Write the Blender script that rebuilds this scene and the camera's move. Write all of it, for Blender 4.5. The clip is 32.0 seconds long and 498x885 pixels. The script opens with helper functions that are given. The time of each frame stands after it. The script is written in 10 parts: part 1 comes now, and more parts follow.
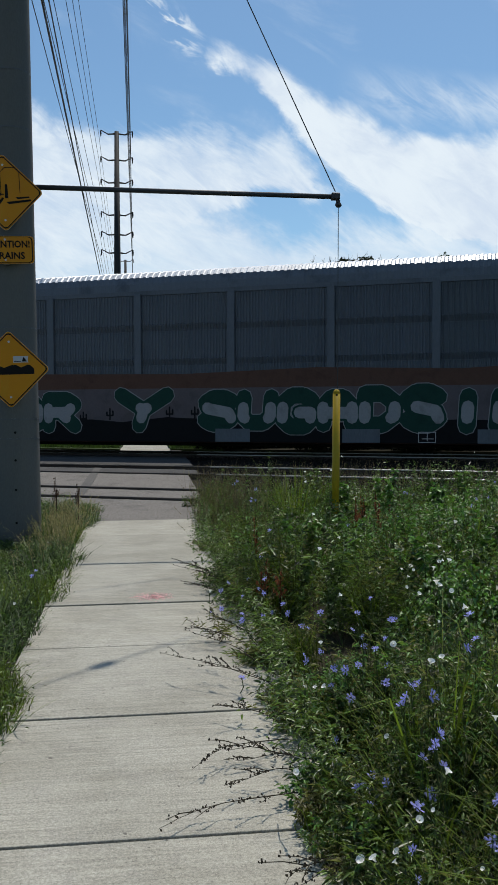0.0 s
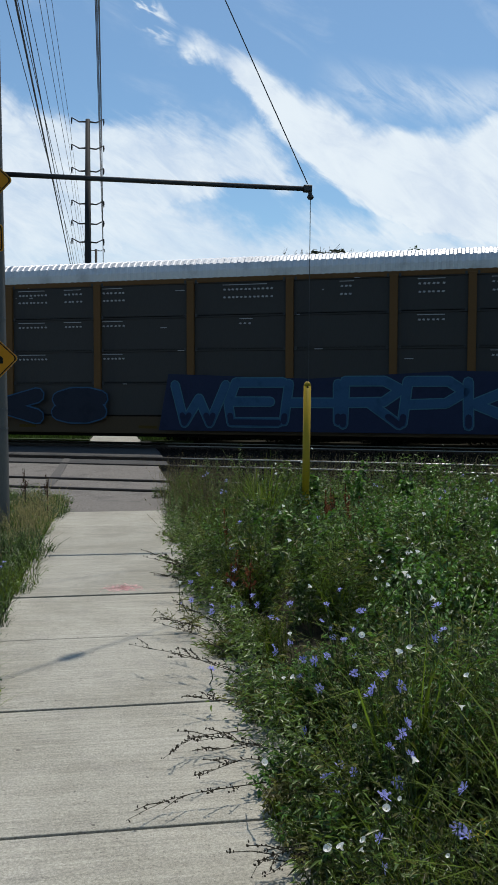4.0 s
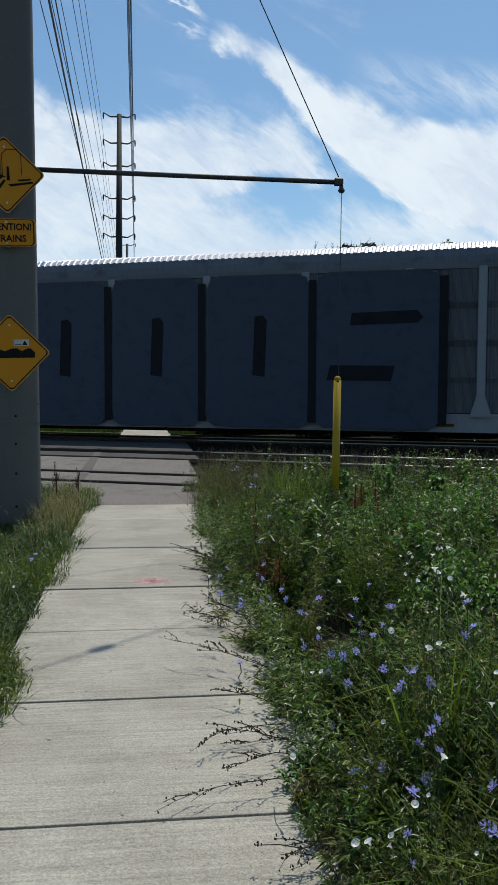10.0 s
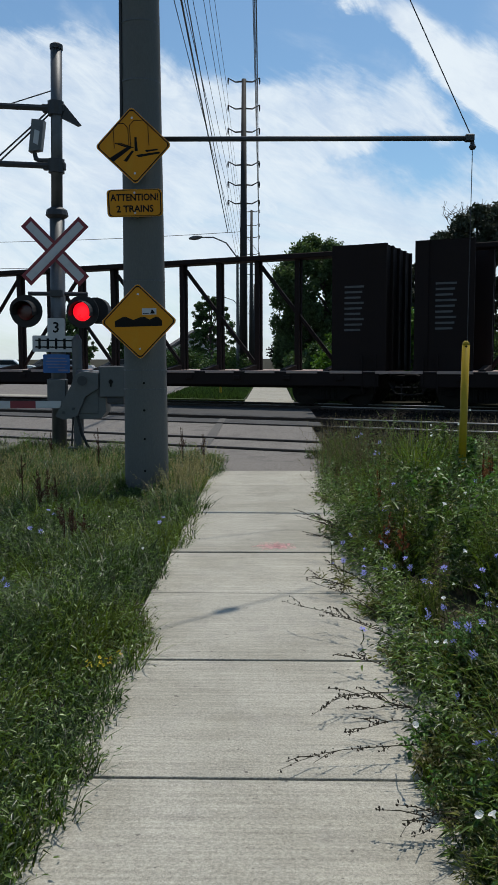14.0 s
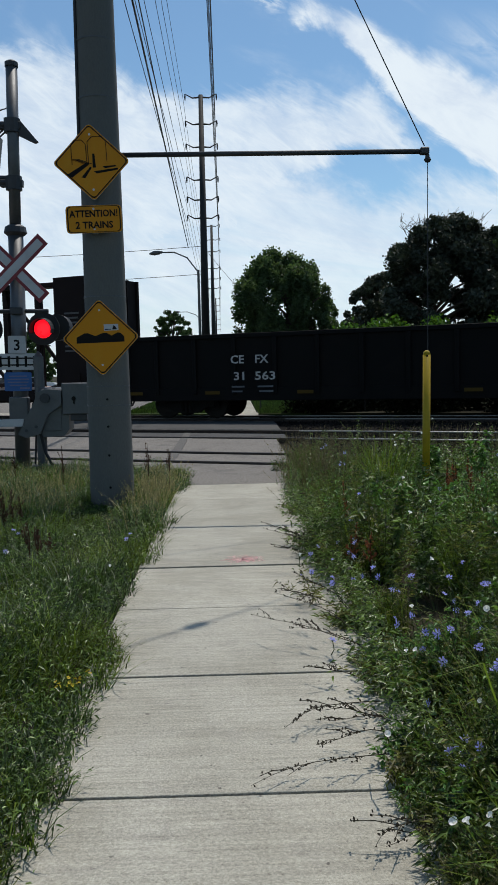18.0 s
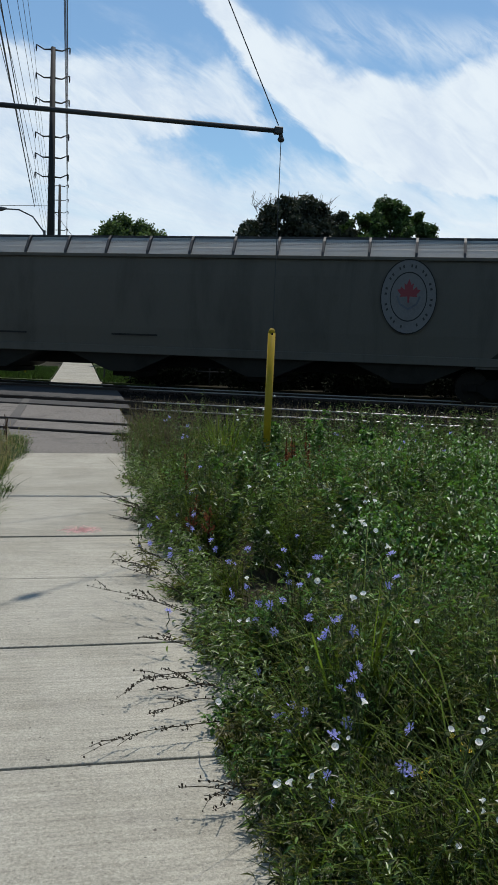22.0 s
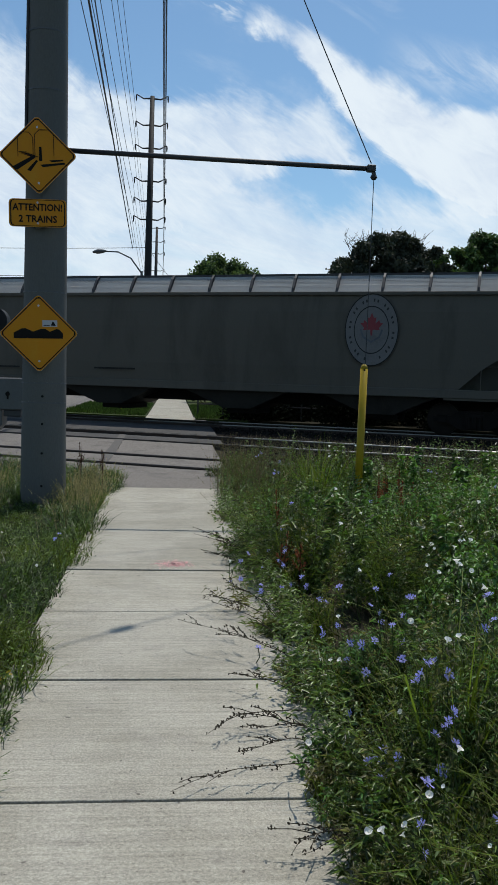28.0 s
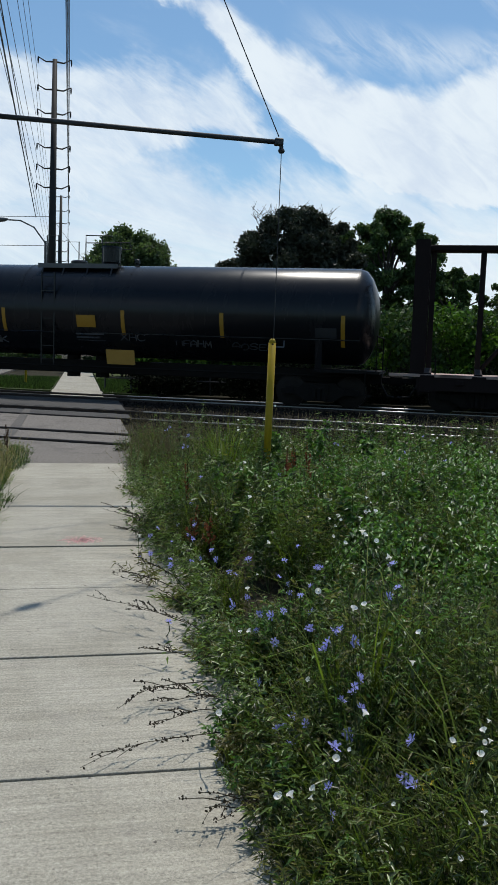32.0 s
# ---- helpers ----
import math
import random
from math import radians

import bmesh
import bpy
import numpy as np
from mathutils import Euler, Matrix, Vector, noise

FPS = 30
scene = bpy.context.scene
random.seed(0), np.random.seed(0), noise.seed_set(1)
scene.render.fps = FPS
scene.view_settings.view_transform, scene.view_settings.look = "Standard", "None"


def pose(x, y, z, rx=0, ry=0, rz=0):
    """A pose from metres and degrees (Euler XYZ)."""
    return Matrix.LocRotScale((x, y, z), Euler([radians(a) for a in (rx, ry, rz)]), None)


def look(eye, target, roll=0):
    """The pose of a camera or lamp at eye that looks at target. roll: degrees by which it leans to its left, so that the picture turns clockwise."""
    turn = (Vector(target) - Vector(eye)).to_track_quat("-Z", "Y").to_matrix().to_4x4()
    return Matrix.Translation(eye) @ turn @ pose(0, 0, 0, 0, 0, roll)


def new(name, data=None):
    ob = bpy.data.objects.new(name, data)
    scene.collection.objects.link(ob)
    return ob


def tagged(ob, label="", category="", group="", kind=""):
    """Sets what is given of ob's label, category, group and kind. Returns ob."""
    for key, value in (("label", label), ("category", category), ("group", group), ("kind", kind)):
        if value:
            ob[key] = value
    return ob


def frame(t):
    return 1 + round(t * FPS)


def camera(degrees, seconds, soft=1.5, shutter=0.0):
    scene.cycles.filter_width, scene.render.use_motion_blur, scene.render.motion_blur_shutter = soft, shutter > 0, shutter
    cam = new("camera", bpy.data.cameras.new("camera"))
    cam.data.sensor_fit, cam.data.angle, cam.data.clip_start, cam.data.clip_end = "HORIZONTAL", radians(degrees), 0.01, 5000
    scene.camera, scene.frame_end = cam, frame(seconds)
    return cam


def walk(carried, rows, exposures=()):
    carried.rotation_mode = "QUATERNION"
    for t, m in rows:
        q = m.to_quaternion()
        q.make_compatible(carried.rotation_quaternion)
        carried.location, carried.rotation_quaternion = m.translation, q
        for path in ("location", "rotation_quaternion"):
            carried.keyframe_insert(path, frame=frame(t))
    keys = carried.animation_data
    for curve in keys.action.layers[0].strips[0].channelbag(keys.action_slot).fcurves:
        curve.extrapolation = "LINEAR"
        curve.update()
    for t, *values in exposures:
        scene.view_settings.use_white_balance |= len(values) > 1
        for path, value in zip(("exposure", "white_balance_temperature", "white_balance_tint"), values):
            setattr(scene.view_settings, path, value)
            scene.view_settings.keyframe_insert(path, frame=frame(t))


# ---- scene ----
# ---- camera: a hand-held phone, standing still on the pavement and turning ----
cam = camera(32.96, 32.0, soft=0.9)
EYE = (0.0, 0.0, 1.55)
# seconds, pitch, lean and turn in degrees
TURNS = (
    (0, 87.46, 0.31, -6.89),
    (0.5, 87.29, 0.32, -6.41),
    (1, 87.04, 0.18, -7.21),
    (1.5, 86.78, 0.32, -8.08),
    (2, 86.88, -0.06, -8.24),
    (2.5, 86.69, -0.29, -8.47),
    (4.5, 87.05, -0.08, -8.91),
    (5, 87.20, -0.35, -8.33),
    (5.5, 87.14, -0.30, -7.65),
    (6, 87.05, -0.46, -7.27),
    (6.5, 86.97, -0.30, -7.06),
    (7, 87.10, -0.29, -6.81),
    (7.5, 87.10, -0.58, -6.70),
    (8, 87.11, -0.87, -6.82),
    (8.5, 87.18, -1.12, -7.03),
    (9, 87.09, -1.15, -6.87),
    (9.5, 86.77, -0.45, -6.64),
    (10, 86.50, -0.26, -6.84),
    (10.5, 86.33, 0.07, -7.06),
    (11, 86.11, 0.19, -6.87),
    (11.5, 85.52, 0.28, -5.80),
    (12, 84.69, -0.07, -4.40),
    (12.5, 84.37, -0.42, -3.73),
    (13, 84.38, 0.45, -1.82),
    (13.5, 84.30, -0.05, 1.36),
    (15.5, 84.11, 1.00, 0.95),
    (16, 84.01, 1.52, -0.20),
    (16.5, 83.91, 1.94, -0.93),
    (17, 83.97, 1.63, -1.24),
    (17.5, 84.18, 1.56, -1.28),
    (18, 85.10, 1.37, -0.94),
    (18.5, 85.62, 1.18, -0.58),
    (19, 85.88, 0.80, -0.48),
    (19.5, 85.98, 0.43, -1.01),
    (20, 85.76, 0.38, -1.63),
    (20.5, 85.40, 0.23, -1.93),
    (21, 85.20, 0.28, -2.36),
    (21.5, 84.75, -0.18, -3.25),
    (21.7, 83.56, -0.85, -6.60),
    (22, 83.27, -1.99, -11.31),
    (22.5, 84.30, -3.04, -17.81),
    (23, 83.00, -1.69, -15.46),
    (23.5, 82.21, -0.86, -13.14),
    (24, 82.22, -0.95, -11.33),
    (24.5, 82.60, -1.09, -10.76),
    (25, 83.04, -1.35, -11.35),
    (25.5, 84.55, -0.98, -0.90),
    (27.5, 85.78, -1.40, 2.08),
    (28, 85.52, -1.71, -5.08),
    (28.5, 85.34, -2.15, -10.39),
    (29, 84.67, -2.49, -11.34),
    (29.5, 84.40, -2.24, -14.49),
    (30, 84.68, -1.90, -14.35),
    (30.5, 84.33, -1.98, -13.05),
    (31, 83.95, -2.07, -12.05),
    (31.5, 83.86, -1.92, -11.11),
    (32, 83.95, -1.98, -11.27),
)
STOPS = 0.0
walk(cam, [(t, pose(*EYE, a, b, c)) for t, a, b, c in TURNS], exposures=((0, STOPS), (32, STOPS)))

# ---- light: high sun ahead and to the right, behind the train ----
SUN_AZ, SUN_EL = 26.0, 66.2          # degrees clockwise from +y, and up
sun_way = Vector((math.sin(radians(SUN_AZ)) * math.cos(radians(SUN_EL)), math.cos(radians(SUN_AZ)) * math.cos(radians(SUN_EL)), math.sin(radians(SUN_EL))))
sun = new("sun", bpy.data.lights.new("sun", "SUN"))
sun.data.energy, sun.data.angle, sun.data.color = 3.5, radians(0.53), (1.0, 0.95, 0.88)
sun.matrix_world = look(sun_way * 300, (0, 0, 0))

world = bpy.data.worlds.new("world")
scene.world = world
world.use_nodes = True


class Nodes:
    """Short spelling for node trees."""

    def __init__(self, tree):
        self.tree = tree
        tree.nodes.clear()

    def add(self, kind):
        return self.tree.nodes.new(kind)

    def link(self, a, b):
        self.tree.links.new(a, b)

    def put(self, value, socket):
        if isinstance(value, bpy.types.NodeSocket):
            self.link(value, socket)
        elif value is not None:
            socket.default_value = value

    def math(self, op, a, b=None, c=None, clamp=False):
        node = self.add("ShaderNodeMath")
        node.operation, node.use_clamp = op, clamp
        for value, socket in zip((a, b, c), node.inputs):
            self.put(value, socket)
        return node.outputs[0]

    def ramp(self, value, low, high, soft=True):
        node = self.add("ShaderNodeMapRange")
        node.interpolation_type = "SMOOTHSTEP" if soft else "LINEAR"
        self.put(value, node.inputs[0])
        self.put(low, node.inputs[1])
        self.put(high, node.inputs[2])
        return node.outputs[0]

    def mix(self, fac, a, b, blend="MIX"):
        node = self.add("ShaderNodeMix")
        node.data_type, node.blend_type = "RGBA", blend
        self.put(fac, node.inputs[0])
        self.put(a, node.inputs[6])
        self.put(b, node.inputs[7])
        return node.outputs[2]

    def noise(self, vector, scale, detail=4.0, rough=0.55, warp=0.0):
        node = self.add("ShaderNodeTexNoise")
        self.put(vector, node.inputs["Vector"])
        node.inputs["Scale"].default_value, node.inputs["Detail"].default_value = scale, detail
        node.inputs["Roughness"].default_value, node.inputs["Distortion"].default_value = rough, warp
        return node.outputs["Fac"]


def rgb_sky(r, g, b):
    return (r, g, b, 1.0)


def make_sky():
    n = Nodes(world.node_tree)
    sky = n.add("ShaderNodeTexSky")
    sky.sky_type, sky.sun_disc, sky.sun_elevation, sky.sun_rotation = "NISHITA", False, radians(SUN_EL), radians(SUN_AZ)
    sky.air_density, sky.dust_density, sky.ozone_density = 1.0, 0.6, 1.4
    way = n.add("ShaderNodeTexCoord").outputs["Generated"]
    xyz = n.add("ShaderNodeSeparateXYZ")
    n.link(way, xyz.inputs[0])
    X, Y, Z = xyz.outputs
    # high cloud sheet all round
    up = n.math("ADD", n.math("MAXIMUM", Z, 0.0), 0.12)
    flat = n.add("ShaderNodeCombineXYZ")
    n.link(n.math("DIVIDE", X, up), flat.inputs[0])
    n.link(n.math("DIVIDE", Y, up), flat.inputs[1])
    turn = n.add("ShaderNodeMapping")
    n.link(flat.outputs[0], turn.inputs[0])
    turn.inputs["Location"].default_value = (1.3, 0.4, 0)
    turn.inputs["Rotation"].default_value = (0, 0, radians(28))
    turn.inputs["Scale"].default_value = (1.0, 0.42, 1.0)
    big = n.noise(turn.outputs[0], 0.75, 6, 0.5, 0.6)
    fine = n.noise(turn.outputs[0], 3.2, 8, 0.62, 0.8)
    around = n.ramp(n.math("ADD", big, n.math("MULTIPLY", n.math("SUBTRACT", fine, 0.5), 0.35)), 0.50, 0.75)
    # the clouds ahead: p to the right, q up, both over the distance ahead
    ahead = n.math("MAXIMUM", Y, 0.08)
    p, q = n.math("DIVIDE", X, ahead), n.math("DIVIDE", Z, ahead)
    flow = n.add("ShaderNodeCombineXYZ")
    along = n.math("ADD", n.math("MULTIPLY", n.math("SUBTRACT", p, 0.10), 0.84), n.math("MULTIPLY", n.math("SUBTRACT", q, 0.405), -0.54))
    across = n.math("ADD", n.math("MULTIPLY", n.math("SUBTRACT", p, 0.10), 0.54), n.math("MULTIPLY", n.math("SUBTRACT", q, 0.405), 0.84))
    n.link(n.math("MULTIPLY", along, 4.2), flow.inputs[0])
    n.link(n.math("MULTIPLY", across, 13.0), flow.inputs[1])
    wisps = n.math("SUBTRACT", n.noise(flow.outputs[0], 1.0, 8, 0.6, 0.9), 0.5)
    puffs = n.add("ShaderNodeCombineXYZ")
    n.link(p, puffs.inputs[0])
    n.link(q, puffs.inputs[1])
    puff = n.math("SUBTRACT", n.noise(puffs.outputs[0], 7.0, 8, 0.58, 0.3), 0.5)
    level = n.add("ShaderNodeCombineXYZ")
    n.link(n.math("MULTIPLY", n.math("SUBTRACT", p, n.math("MULTIPLY", q, 0.3)), 3.4), level.inputs[0])
    n.link(n.math("MULTIPLY", n.math("ADD", q, n.math("MULTIPLY", p, 0.16)), 17.0), level.inputs[1])
    streaks = n.math("SUBTRACT", n.noise(level.outputs[0], 1.0, 9, 0.62, 0.7), 0.5)
    grain = n.math("SUBTRACT", n.noise(flow.outputs[0], 3.1, 9, 0.66, 0.6), 0.5)
    rough = n.math("ADD", n.math("MULTIPLY", wisps, 0.11), n.math("ADD", n.math("MULTIPLY", puff, 0.12), n.math("MULTIPLY", grain, 0.045)))

    def edge(points):
        """A cloud's border: the height q for each p."""
        node = n.add("ShaderNodeValToRGB")
        n.put(n.ramp(p, -0.3, 0.7, soft=False), node.inputs[0])
        bar = node.color_ramp
        while len(bar.elements) < len(points):
            bar.elements.new(0.5)
        for item, (at, high) in zip(bar.elements, points):
            item.position = at + 0.3
            item.color = (high, high, high, 1.0)
        return node.outputs[0]

    def over(line, ragged, low, high):
        return n.ramp(n.math("SUBTRACT", n.math("ADD", q, n.math("MULTIPLY", rough, ragged)), line), low, high)

    def under(line, ragged, low, high):
        return n.ramp(n.math("SUBTRACT", n.math("ADD", line, n.math("MULTIPLY", rough, ragged)), q), low, high)

    # a long band from high on the left down to the right, where it widens
    upper = edge(((0.04, 0.440), (0.105, 0.424), (0.155, 0.403), (0.19, 0.378), (0.245, 0.357), (0.30, 0.339), (0.36, 0.326), (0.43, 0.327), (0.455, 0.348), (0.53, 0.366), (0.65, 0.40)))
    lower = edge(((0.06, 0.408), (0.10, 0.390), (0.14, 0.362), (0.18, 0.322), (0.22, 0.282), (0.255, 0.258), (0.28, 0.233), (0.33, 0.214), (0.39, 0.200), (0.65, 0.17)))
    band = n.math("MULTIPLY", under(upper, 0.65, -0.012, 0.020), over(lower, 0.55, -0.004, 0.012))
    band = n.math("MULTIPLY", band, n.ramp(n.math("ADD", p, n.math("MULTIPLY", rough, 0.4)), 0.072, 0.092))
    # streaky bank on the left, and a low sheet under it
    crest = edge(((-0.30, 0.370), (-0.125, 0.338), (-0.05, 0.325), (0.0, 0.322), (0.045, 0.326), (0.09, 0.319), (0.128, 0.297), (0.16, 0.313), (0.193, 0.285), (0.215, 0.256), (0.65, 0.1)))
    belly = edge(((-0.30, 0.10), (0.0, 0.17), (0.06, 0.216), (0.12, 0.238), (0.19, 0.246), (0.23, 0.258), (0.65, 0.25)))
    bank = n.math("MULTIPLY", n.math("MULTIPLY", under(crest, 0.75, -0.016, 0.020), over(belly, 0.8, -0.016, 0.012)), n.math("ADD", 0.86, n.math("ADD", n.math("MULTIPLY", grain, 0.5), n.math("MULTIPLY", streaks, 0.7)), clamp=True))
    shelf = edge(((-0.30, 0.30), (0.0, 0.260), (0.064, 0.242), (0.123, 0.230), (0.173, 0.219), (0.25, 0.219), (0.32, 0.219), (0.37, 0.213), (0.42, 0.20), (0.65, 0.2)))
    low = n.math("MULTIPLY", under(shelf, 1.2, -0.02, 0.03), n.math("ADD", 0.80, n.math("MULTIPLY", streaks, 1.5), clamp=True))
    # torn puffs above the band's tip, and a thin veil
    tail = n.math("ABSOLUTE", n.math("SUBTRACT", q, n.math("SUBTRACT", 0.462, n.math("MULTIPLY", p, 0.62))))
    shred = n.math("MULTIPLY", n.math("MULTIPLY", n.ramp(tail, 0.034, 0.004), n.ramp(p, 0.078, 0.045)), n.ramp(n.math("ADD", puff, grain), 0.02, 0.16))
    haze = edge(((-0.30, 0.376), (0.25, 0.374), (0.32, 0.366), (0.42, 0.362), (0.52, 0.376), (0.65, 0.38)))
    thin = n.math("MULTIPLY", n.ramp(n.math("ABSOLUTE", n.math("SUBTRACT", q, haze)), 0.046, 0.0), n.math("MULTIPLY", n.ramp(p, 0.22, 0.31), n.ramp(n.math("ADD", wisps, grain), -0.3, 0.2)))
    veil = n.math("MAXIMUM", n.math("MULTIPLY", n.ramp(n.math("ADD", wisps, n.math("MULTIPLY", puff, 0.6)), 0.02, 0.32), 0.30), n.math("MULTIPLY", thin, 0.6))
    front = n.math("MAXIMUM", n.math("MAXIMUM", band, n.math("MAXIMUM", bank, shred)), n.math("MAXIMUM", veil, low))
    cover = n.mix(n.ramp(Y, 0.35, 0.6), around, front)
    soft = n.math("MULTIPLY", cover, 0.95)
    white = n.mix(n.ramp(n.math("ADD", puff, n.math("MULTIPLY", grain, 0.8)), -0.28, 0.18), rgb_sky(6.9, 7.9, 9.2), rgb_sky(8.6, 9.45, 10.1))
    deep = n.mix(1.0, sky.outputs[0], rgb_sky(0.90, 1.13, 1.20), "MULTIPLY")
    colour = n.mix(soft, deep, white)
    back = n.add("ShaderNodeBackground")
    n.link(colour, back.inputs[0])
    back.inputs[1].default_value = 0.095
    n.link(back.outputs[0], n.add("ShaderNodeOutputWorld").inputs[0])


make_sky()

# ---- materials ----
def rgb(*c):
    return (*c, 1.0)


def material(name, base, rough=0.7, metal=0.0, grain=40.0, grain_mix=0.25, dark=None, stain=2.0, stain_mix=0.35, stain_low=0.5, stain_high=0.7,
             bump=0.15, stretch=(1, 1, 1), per=0.0, gloss=0.5, glow=None, through_light=0.0, coat=0.0, through_tint=(0.9, 1.0, 0.58)):
    """A worn painted, stony or leafy surface: base colour, fine grain, larger stains in a second colour, relief."""
    m = bpy.data.materials.new(name)
    m.use_nodes = True
    n = Nodes(m.node_tree)
    where = n.add("ShaderNodeTexCoord").outputs["Object"]
    scale = n.add("ShaderNodeMapping")
    n.link(where, scale.inputs[0])
    scale.inputs["Scale"].default_value = stretch
    fine = n.noise(scale.outputs[0], grain, 4, 0.6)
    broad = n.noise(scale.outputs[0], stain, 5, 0.6, 0.4)
    dark = dark or tuple(c * 0.55 for c in base)
    colour = n.mix(n.math("MULTIPLY", n.ramp(broad, stain_low, stain_high), stain_mix), rgb(*base), rgb(*dark))
    shade = n.math("ADD", 1 - grain_mix, n.math("MULTIPLY", fine, 2 * grain_mix))
    if per:
        spread = n.add("ShaderNodeObjectInfo").outputs["Random"]
        island = n.add("ShaderNodeNewGeometry").outputs["Random Per Island"]
        both = n.math("FRACT", n.math("ADD", spread, island))
        shade = n.math("MULTIPLY", shade, n.math("ADD", 1 - per, n.math("MULTIPLY", both, 2 * per)))
    grey = n.add("ShaderNodeCombineColor")
    for socket in grey.inputs:
        n.put(shade, socket)
    colour = n.mix(1.0, colour, grey.outputs[0], "MULTIPLY")
    shader = n.add("ShaderNodeBsdfPrincipled")
    n.link(colour, shader.inputs["Base Color"])
    n.put(n.math("ADD", rough - 0.08, n.math("MULTIPLY", broad, 0.16), clamp=True), shader.inputs["Roughness"])
    shader.inputs["Metallic"].default_value = metal
    shader.inputs["Specular IOR Level"].default_value = gloss
    shader.inputs["Coat Weight"].default_value = coat
    if glow:
        shader.inputs["Emission Color"].default_value, shader.inputs["Emission Strength"].default_value = rgb(*glow[0]), glow[1]
    if bump:
        relief = n.add("ShaderNodeBump")
        relief.inputs["Strength"].default_value, relief.inputs["Distance"].default_value = bump, 0.01
        n.link(fine, relief.inputs["Height"])
        n.link(relief.outputs[0], shader.inputs["Normal"])
    out = n.add("ShaderNodeOutputMaterial")
    if through_light:
        thin = n.add("ShaderNodeBsdfTranslucent")
        n.link(n.mix(1.0, colour, rgb(*through_tint), "MULTIPLY"), thin.inputs[0])
        both = n.add("ShaderNodeMixShader")
        both.inputs[0].default_value = through_light
        n.link(shader.outputs[0], both.inputs[1])
        n.link(thin.outputs[0], both.inputs[2])
        n.link(both.outputs[0], out.inputs[0])
    else:
        n.link(shader.outputs[0], out.inputs[0])
    return m


def broomed_concrete():
    """Old broom-finished concrete: cross strokes, pits, dark specks, tan stains."""
    m = bpy.data.materials.new("concrete")
    m.use_nodes = True
    n = Nodes(m.node_tree)
    where = n.add("ShaderNodeTexCoord").outputs["Object"]
    long = n.add("ShaderNodeMapping")
    n.link(where, long.inputs[0])
    long.inputs["Scale"].default_value = (2.2, 55.0, 3.0)
    broom = n.noise(long.outputs[0], 1.0, 5, 0.6)
    long2 = n.add("ShaderNodeMapping")
    n.link(where, long2.inputs[0])
    long2.inputs["Scale"].default_value = (0.7, 16.0, 1.0)
    streak = n.noise(long2.outputs[0], 1.0, 4, 0.6)
    grit = n.noise(where, 110.0, 5, 0.78)
    speck = n.noise(where, 130.0, 3, 0.7)
    broad = n.noise(where, 1.1, 5, 0.6, 0.5)
    blotch = n.noise(where, 4.5, 5, 0.65, 0.3)
    colour = n.mix(n.ramp(broad, 0.38, 0.66), rgb(0.348, 0.331, 0.273), rgb(0.281, 0.265, 0.213))
    colour = n.mix(n.math("MULTIPLY", n.ramp(blotch, 0.5, 0.72), 0.35), colour, rgb(0.25, 0.235, 0.205))
    colour = n.mix(n.math("MULTIPLY", n.ramp(speck, 0.61, 0.68), 0.6), colour, rgb(0.12, 0.108, 0.09))
    fleck = n.noise(where, 26.0, 2, 0.5)
    colour = n.mix(n.math("MULTIPLY", n.ramp(fleck, 0.72, 0.76), 0.8), colour, rgb(0.09, 0.08, 0.07))
    colour = n.mix(n.math("MULTIPLY", n.ramp(speck, 0.40, 0.34), 0.5), colour, rgb(0.46, 0.44, 0.38))
    shade = n.math("ADD", -0.70, n.math("ADD", n.math("MULTIPLY", broom, 0.85), n.math("ADD", n.math("MULTIPLY", grit, 2.2), n.math("MULTIPLY", streak, 0.36))))
    tint = n.math("ADD", 0.94, n.math("MULTIPLY", n.add("ShaderNodeObjectInfo").outputs["Random"], 0.12))
    shade = n.math("MULTIPLY", shade, tint)
    grey = n.add("ShaderNodeCombineColor")
    for socket in grey.inputs:
        n.put(shade, socket)
    shader = n.add("ShaderNodeBsdfPrincipled")
    n.link(n.mix(1.0, colour, grey.outputs[0], "MULTIPLY"), shader.inputs["Base Color"])
    shader.inputs["Roughness"].default_value, shader.inputs["Specular IOR Level"].default_value = 0.9, 0.25
    relief = n.add("ShaderNodeBump")
    relief.inputs["Strength"].default_value, relief.inputs["Distance"].default_value = 0.6, 0.004
    n.link(n.math("ADD", n.math("MULTIPLY", broom, 0.7), grit), relief.inputs["Height"])
    n.link(relief.outputs[0], shader.inputs["Normal"])
    n.link(shader.outputs[0], n.add("ShaderNodeOutputMaterial").inputs[0])
    return m


M = {}
M["concrete"] = broomed_concrete()
M["joint"] = material("joint_dirt", (0.02, 0.017, 0.013), 0.95, grain=90, grain_mix=0.3, bump=0.4, gloss=0.1)
M["asphalt"] = material("asphalt", (0.172, 0.158, 0.140), 0.9, grain=34, grain_mix=1.0, dark=(0.115, 0.106, 0.097), stain=1.6, stain_mix=0.7, bump=0.6, gloss=0.12)
M["asphalt_dark"] = material("asphalt_shade_and_panel", (0.085, 0.083, 0.08), 0.9, grain=110, grain_mix=0.3, dark=(0.055, 0.055, 0.054), stain=0.8, stain_mix=0.6, bump=0.6, gloss=0.06)
M["asphalt_streak"] = material("streak_asphalt", (0.120, 0.113, 0.104), 0.9, grain=110, grain_mix=0.3, dark=(0.10, 0.095, 0.09), stain=0.8, stain_mix=0.6, bump=0.6, gloss=0.1)
M["soil"] = material("soil", (0.03, 0.027, 0.016), 0.98, grain=60, grain_mix=0.4, dark=(0.018, 0.017, 0.01), stain=1.2, stain_mix=0.6, bump=0.8, gloss=0.1)
